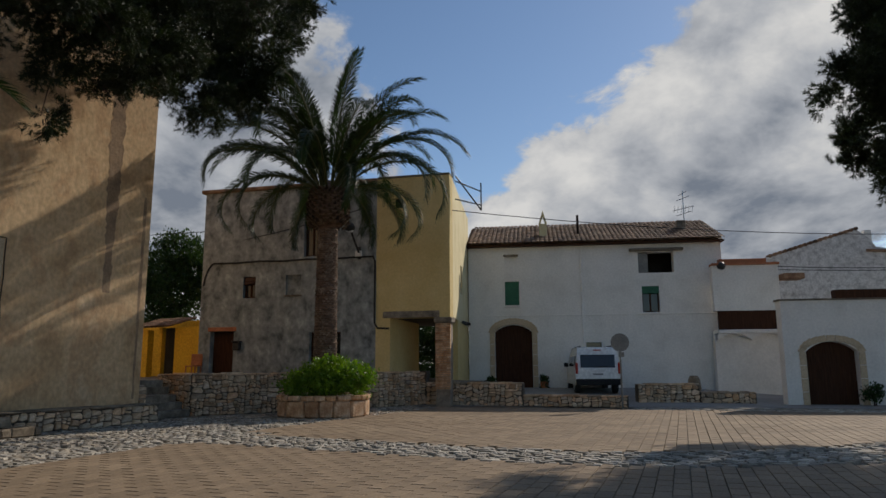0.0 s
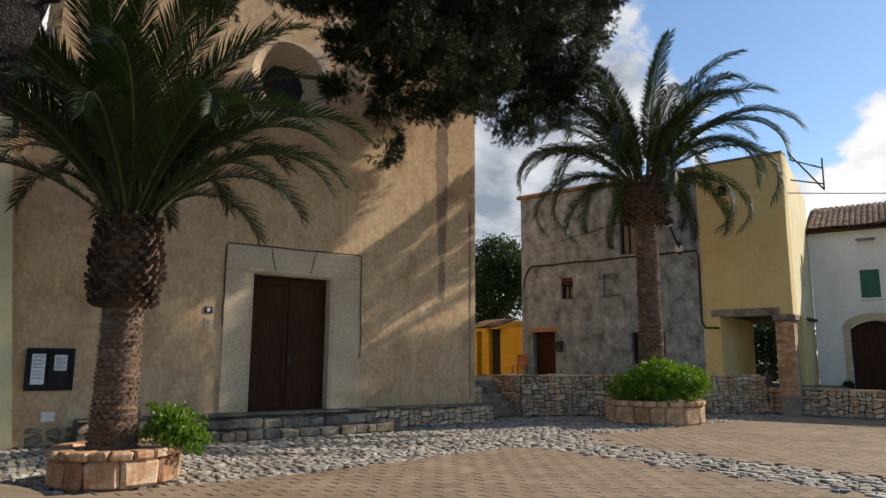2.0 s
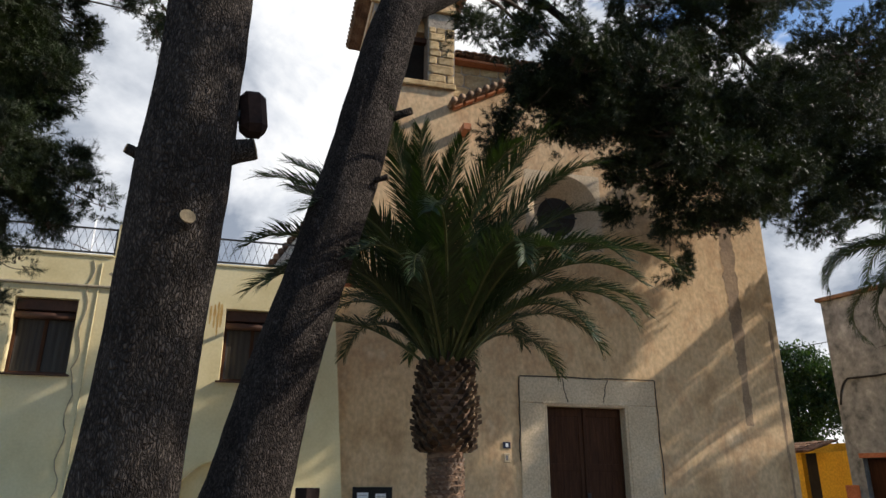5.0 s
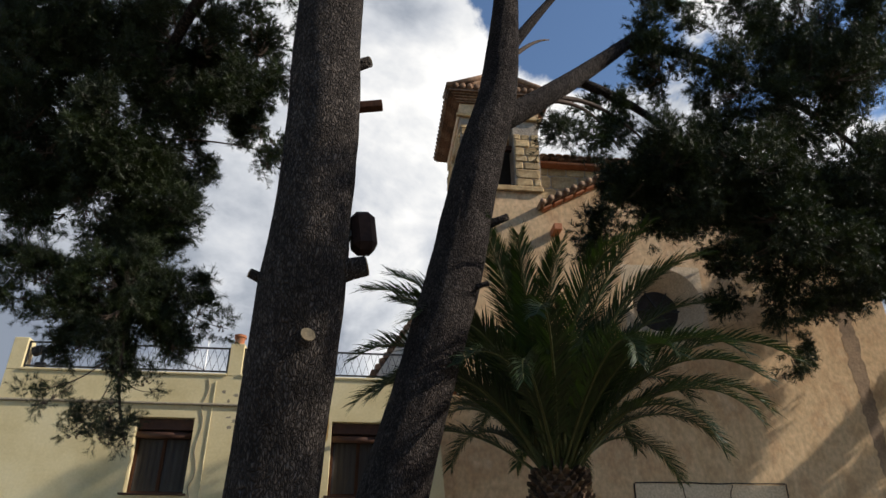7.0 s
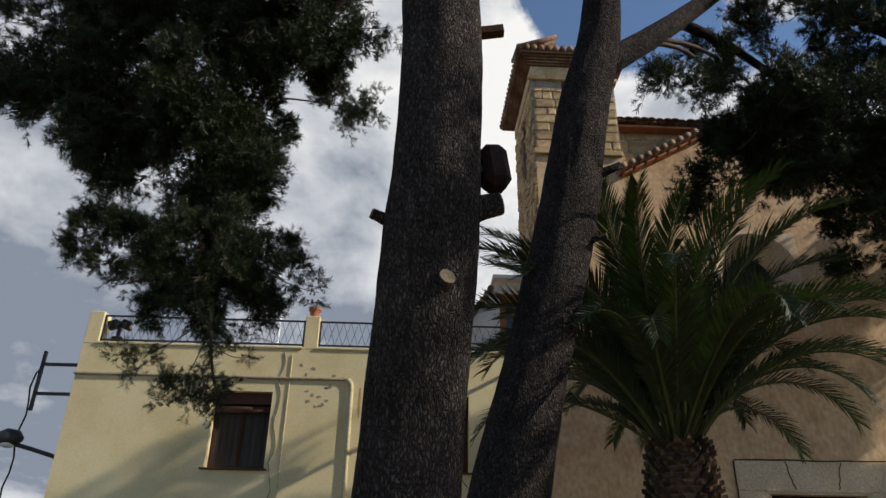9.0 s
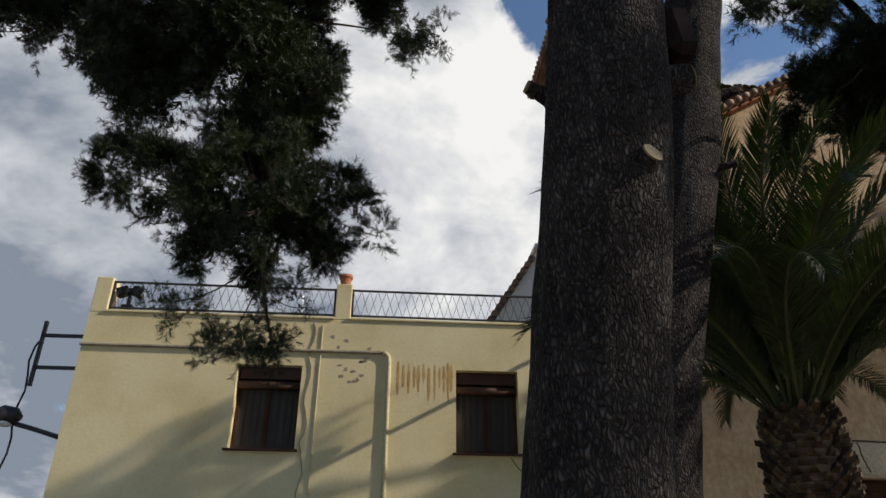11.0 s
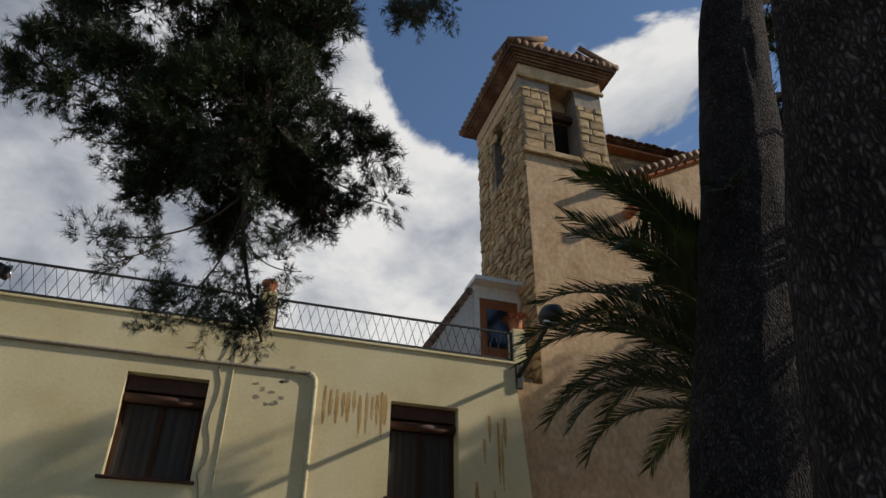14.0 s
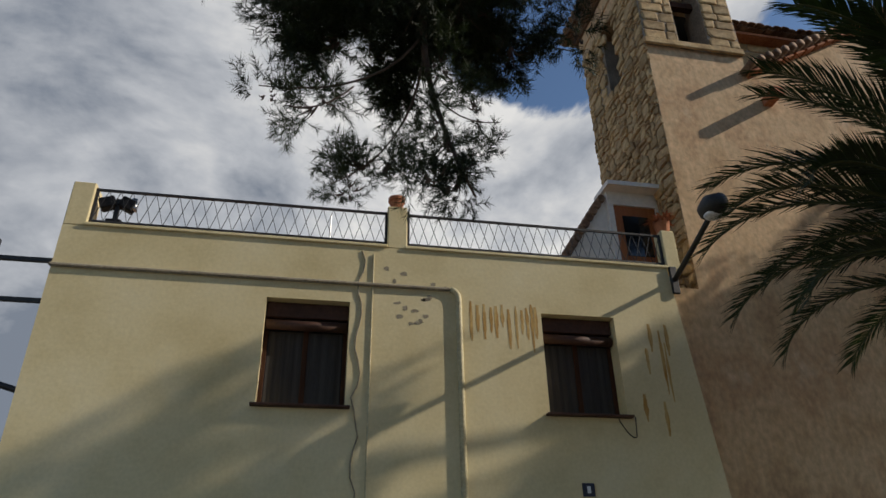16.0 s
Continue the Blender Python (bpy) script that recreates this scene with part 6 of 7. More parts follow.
def needle_mass(parent, name, blobs, seed, label="", wide=0.0065, needle=0.10, scale=1.0, dense=2.8):
    """Pine foliage: many sprays in loose tufted blobs (centre, radii, count); returns the spray feet for twigs."""
    rs = np.random.RandomState(seed)
    kinds = [needle_spray(rs, wide=wide, needle=needle) for _ in range(6)]
    tris, feet = [], []
    for (c, r, n) in blobs:
        c, r = np.array(c), np.array(r)
        lumps = rs.normal(size=(max(4, n // 14), 3))
        lumps /= np.linalg.norm(lumps, axis=1)[:, None]
        lumps *= rs.uniform(0.35, 1.0, size=(len(lumps), 1)) ** 0.6
        for i in range(int(n * dense)):
            l = lumps[rs.randint(len(lumps))]
            p = c + (l + rs.normal(size=3) * 0.16) * r
            ax = l * 0.9 + rs.normal(size=3) * 0.45 + np.array([0, 0, 0.35])
            m = turns(rs, 1, ax[None])[0]
            s = kinds[rs.randint(6)] * scale * rs.uniform(0.8, 1.25)
            tris.append(s @ m.T + p)
            feet.append((p, c + l * r * 0.5))
    t = np.concatenate(tris)
    v = t.reshape(-1, 3)
    f = np.arange(len(v)).reshape(-1, 3)
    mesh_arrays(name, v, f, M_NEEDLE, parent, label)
    return feet


def twigs(parent, feet, every, rad=0.007, sag=0.1, name="twig_spray"):
    bm = bmesh.new()
    for a, b in feet[::every]:
        a, b = Vector(a), Vector(b)
        tube(bm, bez(b, (a + b) / 2 - Vector((0, 0, sag)), a, 3), [rad * 1.8, rad * 1.4, rad, rad * 0.6], 4, cap=False)
    tagged(part(name, bm, M_TWIG, parent, "thin dark twigs"), kind="stuff")


def limb(parent, pts, r0, r1, mat, name="limb", seg=12):
    bm = bmesh.new()
    n = len(pts)
    tube(bm, pts, [r0 + (r1 - r0) * i / (n - 1) for i in range(n)], seg, wob=0.12)
    return part(name, bm, mat, parent, smooth=True)


def spline(points, n):
    """Smooth points (x, y, z, r) through the given ones."""
    out = []
    P = [Vector(p) for p in points]
    for i in range(len(P) - 1):
        p0, p1, p2, p3 = P[max(i - 1, 0)], P[i], P[i + 1], P[min(i + 2, len(P) - 1)]
        for k in range(n):
            t = k / n
            out.append(0.5 * ((2 * p1) + (p2 - p0) * t + (2 * p0 - 5 * p1 + 4 * p2 - p3) * t * t + (3 * p1 - p0 - 3 * p2 + p3) * t ** 3))
    out.append(P[-1])
    return out


def bark_trunk(parent, keys, mat, seg=56, n=14, seed=0, rough=0.035):
    """A trunk with uneven bark, from (x, y, z, radius) keys."""
    pts = spline([Vector((*k,)) for k in keys], n)
    bm = bmesh.new()
    rings = []
    for p in pts:
        ring = []
        for k in range(seg):
            a = 2 * math.pi * k / seg
            q = Vector((math.cos(a) * 3.4, math.sin(a) * 3.4, p[2] * 0.9 + seed))
            f = Vector((math.cos(a) * 9, math.sin(a) * 9, p[2] * 2.6 + seed))
            r = p[3] * (1 + rough * (noise.noise(q) * 1.6 + noise.noise(f) * 0.8)) 
            ring.append(bm.verts.new((p[0] + math.cos(a) * r, p[1] + math.sin(a) * r, p[2])))
        rings.append(ring)
    for a, b in zip(rings, rings[1:]):
        for k in range(seg):
            bm.faces.new((a[k], a[(k + 1) % seg], b[(k + 1) % seg], b[k]))
    bm.faces.new(rings[-1])
    return part("trunk", bm, mat, parent, smooth=True)


def sawn_stub(parent, a, b, r, mat):
    a, b = Vector(a), Vector(b)
    bm = bmesh.new()
    tube(bm, [a, a.lerp(b, 0.35), a.lerp(b, 0.7), b], [r * 2.0, r * 1.35, r * 1.08, r], 14, wob=0.15)
    st = part("sawn_stub", bm, mat, parent, "stub of a sawn-off branch", smooth=True)
    d = (b - a).normalized()
    bm = bmesh.new()
    tube(bm, [b - d * 0.004, b + d * 0.012], r * 0.93, 14)
    part("cut_face", bm, M_CUT, st, "pale sawn wood")


# the upright pine, pruned, with a lamp box strapped on
pine = thing("pine_tree", "tall pruned pine with thick grey plated bark", "pine tree", group="pines around the square")
bark_trunk(pine, [(-6.56, -1.92, -0.05, 0.56), (-6.52, -1.88, 0.8, 0.45), (-6.46, -1.84, 2.0, 0.405), (-6.36, -1.77, 3.0, 0.392), (-6.20, -1.72, 3.7, 0.385), (-6.06, -1.68, 4.4, 0.385), (-5.97, -1.64, 5.2, 0.36), (-5.93, -1.62, 6.2, 0.36), (-5.90, -1.66, 7.5, 0.345), (-5.88, -1.6, 9.5, 0.30), (-5.8, -1.4, 13.0, 0.15)], M_BARK, seed=3)
sawn_stub(pine, (-6.12, -1.72, 3.80), (-5.77, -1.56, 3.93), 0.07, M_BARK)
sawn_stub(pine, (-6.05, -1.55, 4.60), (-6.06, -1.12, 4.73), 0.10, M_BARK)
sawn_stub(pine, (-6.15, -1.95, 4.55), (-6.10, -2.16, 4.62), 0.045, M_BARK)
sawn_stub(pine, (-5.95, -1.5, 6.95), (-5.95, -1.20, 7.1), 0.06, M_BARK)
limb(pine, bez((-5.9, -1.6, 9.3), (-7.2, -3.2, 11.2), (-9.3, -4.6, 9.9), 10), 0.14, 0.08, M_BARK_DARK)
limb(pine, bez((-9.2, -4.6, 9.95), (-9.9, -5.1, 8.4), (-9.7, -4.38, 5.64), 10), 0.085, 0.04, M_BARK_DARK)
limb(pine, bez((-9.7, -4.40, 5.7), (-9.7, -4.5, 4.7), (-9.65, -4.09, 3.75), 8), 0.035, 0.008, M_TWIG)
for a, b, c, r in (((-9.75, -4.5, 6.2), (-10.1, -3.7, 5.6), (-10.0, -3.1, 5.5), 0.014), ((-9.75, -4.6, 6.3), (-9.7, -5.4, 5.7), (-9.75, -6.25, 6.15), 0.018), ((-9.7, -5.3, 5.95), (-9.5, -5.8, 5.9), (-9.4, -6.0, 6.5), 0.010),
                   ((-9.7, -4.40, 5.2), (-9.6, -4.7, 4.4), (-9.6, -5.5, 4.42), 0.012), ((-9.7, -4.42, 4.9), (-9.75, -4.5, 4.1), (-9.95, -5.0, 3.95), 0.010), ((-9.7, -4.42, 4.9), (-9.8, -4.3, 4.4), (-9.8, -3.85, 4.5), 0.008),
                   ((-9.6, -4.9, 4.5), (-9.55, -5.1, 4.2), (-9.5, -5.3, 4.2), 0.006), ((-9.8, -5.0, 8.4), (-9.6, -6.0, 8.0), (-9.7, -7.0, 8.2), 0.03), ((-9.8, -4.9, 8.6), (-10.0, -3.8, 8.9), (-10.0, -2.7, 8.6), 0.025)):
    limb(pine, bez(a, b, c, 8), r, 0.004, M_TWIG, name="branch", seg=8)
limb(pine, bez((-5.9, -1.6, 9.0), (-5.0, -3.5, 10.5), (-4.6, -5.2, 11.6), 8), 0.13, 0.05, M_BARK_DARK)
limb(pine, bez((-5.85, -1.5, 10.0), (-7.2, -1.8, 11.5), (-8.8, -2.2, 12.2), 8), 0.11, 0.05, M_BARK_DARK)


def clumps(rows, dense, deep=0.9):
    """Foliage clumps (centre, radii, count) from rows of x, y, z and radius."""
    return [((x, y, z), (r * deep, r, r), int(dense * r * r) + 5) for x, y, z, r in rows]


HANGING = [(-9.9, -4.70, 6.62, 0.58), (-9.5, -4.37, 5.69, 0.63), (-9.7, -4.96, 5.72, 0.51), (-10.0, -5.38, 5.63, 0.36), (-9.6, -5.66, 5.79, 0.38), (-9.8, -6.16, 6.05, 0.27), (-9.4, -5.95, 6.33, 0.24),
           (-9.7, -6.24, 6.14, 0.17), (-9.9, -3.88, 5.84, 0.38), (-9.6, -3.44, 5.50, 0.20), (-9.8, -3.13, 5.46, 0.10), (-10.0, -4.26, 5.43, 0.51), (-9.6, -3.76, 5.17, 0.24), (-9.9, -4.91, 5.26, 0.31)]
FRINGE = [(-9.6, -4.34, 4.75, 0.16), (-9.8, -4.03, 4.55, 0.14), (-9.5, -4.32, 4.16, 0.18), (-9.6, -4.16, 3.90, 0.20), (-9.9, -4.72, 4.06, 0.22), (-9.5, -5.09, 4.25, 0.16), (-9.7, -5.45, 4.42, 0.09),
          (-10.0, -4.87, 3.91, 0.13), (-9.6, -4.34, 3.80, 0.13), (-9.9, -2.91, 8.35, 0.22), (-9.9, -2.40, 8.60, 0.18), (-9.4, -5.32, 7.08, 0.28), (-9.9, -4.05, 7.6, 0.25)]
UPPER = [(-10.0, -4.87, 7.75, 0.75), (-9.6, -4.20, 7.21, 0.48), (-9.4, -5.32, 7.2, 0.41), (-9.7, -6.14, 7.44, 0.37), (-10.2, -7.92, 10.18, 0.93), (-9.6, -6.49, 9.93, 1.17), (-10.0, -5.5, 10.36, 1.08), (-9.3, -4.16, 9.85, 0.98),
         (-9.7, -3.25, 10.27, 0.81), (-10.1, -2.95, 9.16, 0.39), (-9.5, -3.62, 8.85, 0.51), (-9.9, -4.55, 8.66, 0.67), (-9.3, -5.16, 8.15, 0.73), (-9.6, -6.34, 8.39, 0.79), (-10.0, -7.37, 8.41, 0.73), (-9.2, -6.6, 7.3, 0.4), (-9.8, -5.6, 7.2, 0.4)]
feet = needle_mass(pine, "crown", clumps(UPPER, 300), 11, "drooping dark green pine foliage", dense=2.2, scale=0.95, wide=0.009)
twigs(pine, feet, 6)
feet = needle_mass(pine, "hanging_branch", clumps(HANGING, 560), 18, "drooping dark green pine foliage", dense=1.9, scale=0.74, wide=0.008)
twigs(pine, feet, 3, rad=0.005)
feet = needle_mass(pine, "branch_fringe", clumps(FRINGE, 420), 19, "sparse drooping pine sprays", dense=1.5, scale=0.64)
twigs(pine, feet, 1, rad=0.004, sag=0.03)
# third clump is added out of view, only to shade the trunk
needle_mass(pine, "high_crown", [((-5.2, -4.3, 12.0), (2.6, 2.2, 1.2), 260), ((-8.2, -2.6, 12.8), (2.4, 2.0, 1.2), 260), ((-3.6, 9.0, 10.6), (1.5, 1.8, 1.3), 300), ((-5.6, -0.6, 13.6), (2.4, 2.2, 1.3), 260)], 12, scale=1.5, wide=0.009, dense=1.0)
lampbox = thing("floodlight_box", "black floodlight housing strapped to the pine trunk", "floodlight", pose(-6.05, -1.15, 4.86, 8, 0, 10))
bm = boxed((-0.13, -0.10, 0), (0.13, 0.13, 0.40), bevel=0.06)
part("housing", bm, M_RUST, lampbox)
part("clamp", boxed((-0.05, -0.3, 0.15), (0.05, -0.09, 0.21)), M_IRON, lampbox)
plank = thing("wooden_peg", "short wooden plank end nailed to the pine", "plank", pose(-6.06, -1.30, 6.52, 0, -8, 86))
part("board", boxed((0, -0.05, 0), (0.27, 0.05, 0.09), bevel=0.008), M_DOOR, plank)

# the leaning pine whose crown hangs before the church
lean_pine = thing("pine_tree", "dark leaning pine with a wide hanging crown", "pine tree", group="pines around the square")
bark_trunk(lean_pine, [(-8.46, -1.42, -0.05, 0.66), (-8.47, -1.24, 0.5, 0.58), (-8.48, -1.10, 1.0, 0.53), (-8.51, -0.90, 2.0, 0.464), (-8.54, -0.70, 3.0, 0.415), (-8.56, -0.44, 4.0, 0.39), (-8.57, -0.18, 5.0, 0.38), (-8.60, 0.07, 6.0, 0.38), (-8.61, 0.27, 7.0, 0.365), (-8.60, 0.48, 8.0, 0.345), (-8.59, 0.74, 9.0, 0.31), (-8.55, 0.9, 10.4, 0.24), (-8.5, 1.1, 13.0, 0.12)], M_BARK_DARK, seed=9)
sawn_stub(lean_pine, (-8.55, 0.4, 6.6), (-8.45, 0.78, 6.75), 0.05, M_BARK_DARK)
sawn_stub(lean_pine, (-8.5, 0.1, 5.6), (-8.3, 0.46, 5.65), 0.035, M_BARK_DARK)
limb(lean_pine, bez((-8.6, 0.65, 8.45), (-8.95, 1.9, 9.5), (-9.9, 4.0, 12.0), 10), 0.21, 0.11, M_BARK_DARK)
limb(lean_pine, bez((-9.7, 3.6, 11.5), (-11.0, 7.5, 12.6), (-12.4, 11.0, 10.4), 8), 0.11, 0.04, M_BARK_DARK)
limb(lean_pine, bez((-9.2, 2.3, 10.0), (-10.6, 4.8, 10.6), (-12.2, 7.4, 8.8), 8), 0.09, 0.03, M_BARK_DARK)
limb(lean_pine, bez((-12.1, 7.3, 8.9), (-12.4, 7.4, 7.8), (-12.25, 7.05, 6.2), 8), 0.03, 0.006, M_TWIG)
limb(lean_pine, bez((-8.56, 0.88, 9.8), (-8.8, 1.6, 11.2), (-9.3, 2.6, 12.8), 8), 0.10, 0.04, M_BARK_DARK)
for a, b, c in (((-8.9, 1.6, 9.3), (-9.4, 2.9, 10.0), (-10.1, 4.1, 9.0)), ((-9.0, 1.9, 9.6), (-9.4, 2.7, 10.4), (-10.2, 3.7, 9.9)), ((-8.8, 1.3, 9.1), (-9.2, 2.5, 9.8), (-9.9, 3.2, 9.1)), ((-8.6, 0.9, 9.7), (-8.7, 1.4, 10.4), (-9.0, 1.8, 10.7))):
    limb(lean_pine, bez(a, b, c, 8), 0.05, 0.010, M_TWIG, name="bare_branch", seg=8)
LOW = [(-10.7, 3.44, 8.04, 0.60), (-10.5, 4.12, 8.6, 0.80), (-11.3, 5.87, 8.68, 1.0), (-11.2, 5.73, 7.35, 0.5), (-10.9, 6.75, 7.75, 0.98), (-13.6, 8.98, 7.75, 0.46), (-12.2, 7.05, 6.2, 0.24), (-13.35, 10.1, 9.69, 1.35), (-11.3, 8.37, 7.3, 0.5),
       (-13.1, 11.64, 10.66, 1.4), (-13.3, 11.6, 8.75, 0.9), (-11.7, 10.62, 7.2, 0.30), (-12.94, 13.2, 10.86, 1.3), (-13.06, 13.3, 9.5, 0.95), (-12.86, 14.5, 12.4, 1.0)]
HIGH = [(-10.1, 2.94, 9.68, 0.49), (-9.4, 3.63, 8.37, 0.75), (-9.8, 4.27, 10.64, 0.69), (-9.1, 4.75, 8.26, 0.85), (-9.5, 5.82, 7.52, 0.9), (-10.0, 7.59, 9.09, 1.22), (-9.2, 6.84, 10.14, 1.07), (-9.7, 5.48, 11.95, 0.75), (-9.4, 8.44, 11.7, 1.08), (-9.9, 4.09, 12.28, 0.56), (-9.1, 5.54, 9.92, 0.79), (-9.6, 7.46, 12.07, 1.07), (-10.1, 7.66, 7.7, 0.8), (-10.6, 6.6, 8.15, 0.95), (-11.0, 5.99, 9.62, 0.95), (-9.5, 3.93, 8.84, 0.55), (-9.5, 2.2, 8.9, 0.45), (-9.4, 9.5, 9.6, 1.0), (-10.6, 9.0, 12.6, 1.0)]
feet = needle_mass(lean_pine, "crown", clumps(LOW, 230, 1.0), 13, "hanging dark green pine foliage", dense=1.9, scale=1.05, wide=0.010)
twigs(lean_pine, feet, 8)
feet = needle_mass(lean_pine, "high_crown", clumps(HIGH, 220, 0.9), 14, scale=1.0, wide=0.010, dense=1.6)
twigs(lean_pine, feet, 9)

# pine at the far corner of the square
far_pine = thing("pine_tree", "broad pine at the edge of the square", "pine tree", group="pines around the square")
bark_trunk(far_pine, [(6.2, 24.6, 0, 0.34), (6.1, 24.5, 3, 0.30), (6.0, 24.2, 7, 0.24), (5.9, 24.0, 12, 0.1)], M_BARK, seed=21, seg=24, n=6)
for a, b, c in (((6.1, 24.4, 4.5), (4.5, 23.8, 5.6), (3.2, 23.2, 6.4)), ((6.05, 24.3, 6), (4.6, 24.6, 7.4), (3.0, 24.8, 8.6)), ((6.0, 24.2, 7.5), (5.0, 23.2, 9.2), (3.6, 22.6, 10.6))):
    limb(far_pine, bez(a, b, c, 6), 0.10, 0.03, M_BARK, seg=8)
feet = needle_mass(far_pine, "crown", [((3.7, 23.4, 6.7), (1.1, 1.3, 0.7), 110), ((3.0, 24.3, 8.5), (1.3, 1.5, 0.9), 170), ((3.1, 23.6, 10.3), (1.5, 1.6, 1.0), 200), ((3.3, 24.0, 12.0), (1.6, 1.7, 1.1), 200), ((5.4, 24.2, 8.0), (1.6, 1.8, 1.6), 220), ((5.6, 24.0, 11), (2.0, 2.0, 1.8), 260), ((4.7, 23.7, 13.3), (2.0, 2.0, 1.2), 200)], 15, scale=1.55, wide=0.014, needle=0.11, dense=2.2)


# palms
def frond_mesh(name, seed, length=3.2, arch=1.0, leaflets=62, leaf=0.46, droop=0.3, w=0.02):
    """A feather frond along +x that arches over: rachis and folded leaflets, rooted at the origin."""
    rg = random.Random(seed)
    spine = []
    ang = radians(rg.uniform(52, 60))
    p = Vector((0, 0, 0))
    n = 26
    for i in range(n + 1):
        spine.append(p.copy())
        t = i / n
        ang -= radians(arch * (1.6 + 5.2 * t * t + 0.8 * t))
        p = p + Vector((math.cos(ang), 0, math.sin(ang))) * length / n
    bm = bmesh.new()
    tube(bm, spine, [0.026 * (1 - 0.85 * i / n) + 0.003 for i in range(n + 1)], 5)
    nr = len(bm.faces)
    for i in range(leaflets):
        t = 0.12 + 0.88 * i / (leaflets - 1)
        f = t * n
        k = min(int(f), n - 1)
        b = spine[k].lerp(spine[k + 1], f - k)
        d = (spine[k + 1] - spine[k]).normalized()
        up = Vector((-d.z, 0, d.x))
        ln = leaf * (0.45 + 0.75 * math.sin(math.pi * min(1, 0.12 + t * 0.86)) ** 0.8) * rg.uniform(0.88, 1.1)
        if t < 0.22:
            ln *= 0.6
        for s in (-1, 1):
            out = (d * (0.85 + 0.6 * t) + Vector((0, s, 0)) * (0.95 - 0.3 * t) + up * rg.uniform(0.10, 0.55)).normalized()
            mid = b + out * ln * 0.55
            tip = b + out * ln + Vector((0, 0, -droop * ln * rg.uniform(0.5, 1.2)))
            q = [bm.verts.new(b - d * w * 0.6), bm.verts.new(b + d * w * 0.6), bm.verts.new(mid + d * w), bm.verts.new(tip), bm.verts.new(mid - d * w)]
            bm.faces.new((q[0], q[1], q[2], q[4]))
            bm.faces.new((q[4], q[2], q[3]))
    me = bpy.data.meshes.new(name)
    bm.to_mesh(me)
    me.materials.append(M_FROND)
    me.materials.append(M_RACHIS)
    idx = [1 if i < nr else 0 for i in range(len(me.polygons))]
    me.polygons.foreach_set("material_index", idx)
    bm.free()
    return me


def palm(x, y, z0, trunk_h, neck, r, boss_r, boss_h, spread, count, seed, label, variants, low=60):
    pm = thing("date_palm", label, "palm tree", pose(x, y, z0), group="date palms")
    rg = random.Random(seed)
    bm = bmesh.new()                                  # ringed trunk
    pts, rad = [], []
    rows = int(trunk_h / 0.05)
    for i in range(rows + 1):
        t = i / rows
        pts.append((0.0, 0.0, trunk_h * t))
        rad.append(r * (1.12 - 0.18 * t + 0.12 * (1 - t) ** 6) * (1.0 + (0.025 if i % 2 else -0.01)))
    tube(bm, pts, rad, 28, wob=0.10)
    part("trunk", bm, M_PALM_TRUNK, pm, "brown ringed fibrous trunk")
    bm = bmesh.new()                                  # old leaf scars, like scales
    for j in range(int((trunk_h - 0.05) / 0.062)):
        z = 0.03 + j * 0.062
        t = z / trunk_h
        rr = r * (1.12 - 0.18 * t + 0.12 * (1 - t) ** 6) * 0.99
        nn = 17
        for k in range(nn):
            a = 2 * math.pi * (k + (0.5 if j % 2 else 0)) / nn + rg.uniform(-0.08, 0.08)
            u, w = Vector((math.cos(a), math.sin(a), 0)), Vector((-math.sin(a), math.cos(a), 0))
            o = u * rr + Vector((0, 0, z + rg.uniform(-0.012, 0.012)))
            hw, ln = r * 0.2 * rg.uniform(0.8, 1.1), rg.uniform(0.012, 0.04)
            q = [bm.verts.new(o + w * hw), bm.verts.new(o - w * hw), bm.verts.new(o - Vector((0, 0, 0.055))), bm.verts.new(o + u * ln + w * hw * 0.6 + Vector((0, 0, 0.012))), bm.verts.new(o + u * ln - w * hw * 0.6 + Vector((0, 0, 0.012)))]
            for f in ((0, 1, 4, 3), (0, 3, 2), (3, 4, 2), (4, 1, 2)):
                bm.faces.new([q[i] for i in f])
    tagged(part("leaf_scar_cover", bm, M_SCAR, pm, "scaly pale brown leaf scars"), kind="stuff")
    bm = bmesh.new()                                  # swollen boss under the crown
    tube(bm, [(0, 0, trunk_h + boss_h * t) for t in (0, 0.12, 0.35, 0.6, 0.85, 1.05, 1.25)], [r * 0.95, boss_r * 0.82, boss_r, boss_r * 0.98, boss_r * 0.85, boss_r * 0.5, 0.05], 24)
    part("boss", bm, M_PALM_TRUNK, pm)
    bm = bmesh.new()
    for j in range(int(boss_h / 0.085)):
        t = (j + 0.5) / int(boss_h / 0.085)
        rr = boss_r * (0.80 + 0.2 * math.sin(math.pi * min(1, 0.15 + t * 0.85)))
        nn = 15
        for k in range(nn):
            a = 2 * math.pi * (k + (0.5 if j % 2 else 0)) / nn + rg.uniform(-0.04, 0.04)
            o = Vector((math.cos(a) * rr * 0.95, math.sin(a) * rr * 0.95, trunk_h + boss_h * t))
            u, w = Vector((math.cos(a), math.sin(a), 0)), Vector((-math.sin(a), math.cos(a), 0))
            ln, hw = rg.uniform(0.06, 0.13), 0.065
            q = [bm.verts.new(o + w * hw - Vector((0, 0, 0.045))), bm.verts.new(o - w * hw - Vector((0, 0, 0.045))), bm.verts.new(o + Vector((0, 0, 0.06)))]
            e = [bm.verts.new(o + u * ln + w * hw * 0.5 + Vector((0, 0, 0.02))), bm.verts.new(o + u * ln - w * hw * 0.5 + Vector((0, 0, 0.02))), bm.verts.new(o + u * ln + Vector((0, 0, 0.075)))]
            bm.faces.new(e)
            for i in range(3):
                bm.faces.new((q[i], q[(i + 1) % 3], e[(i + 1) % 3], e[i]))
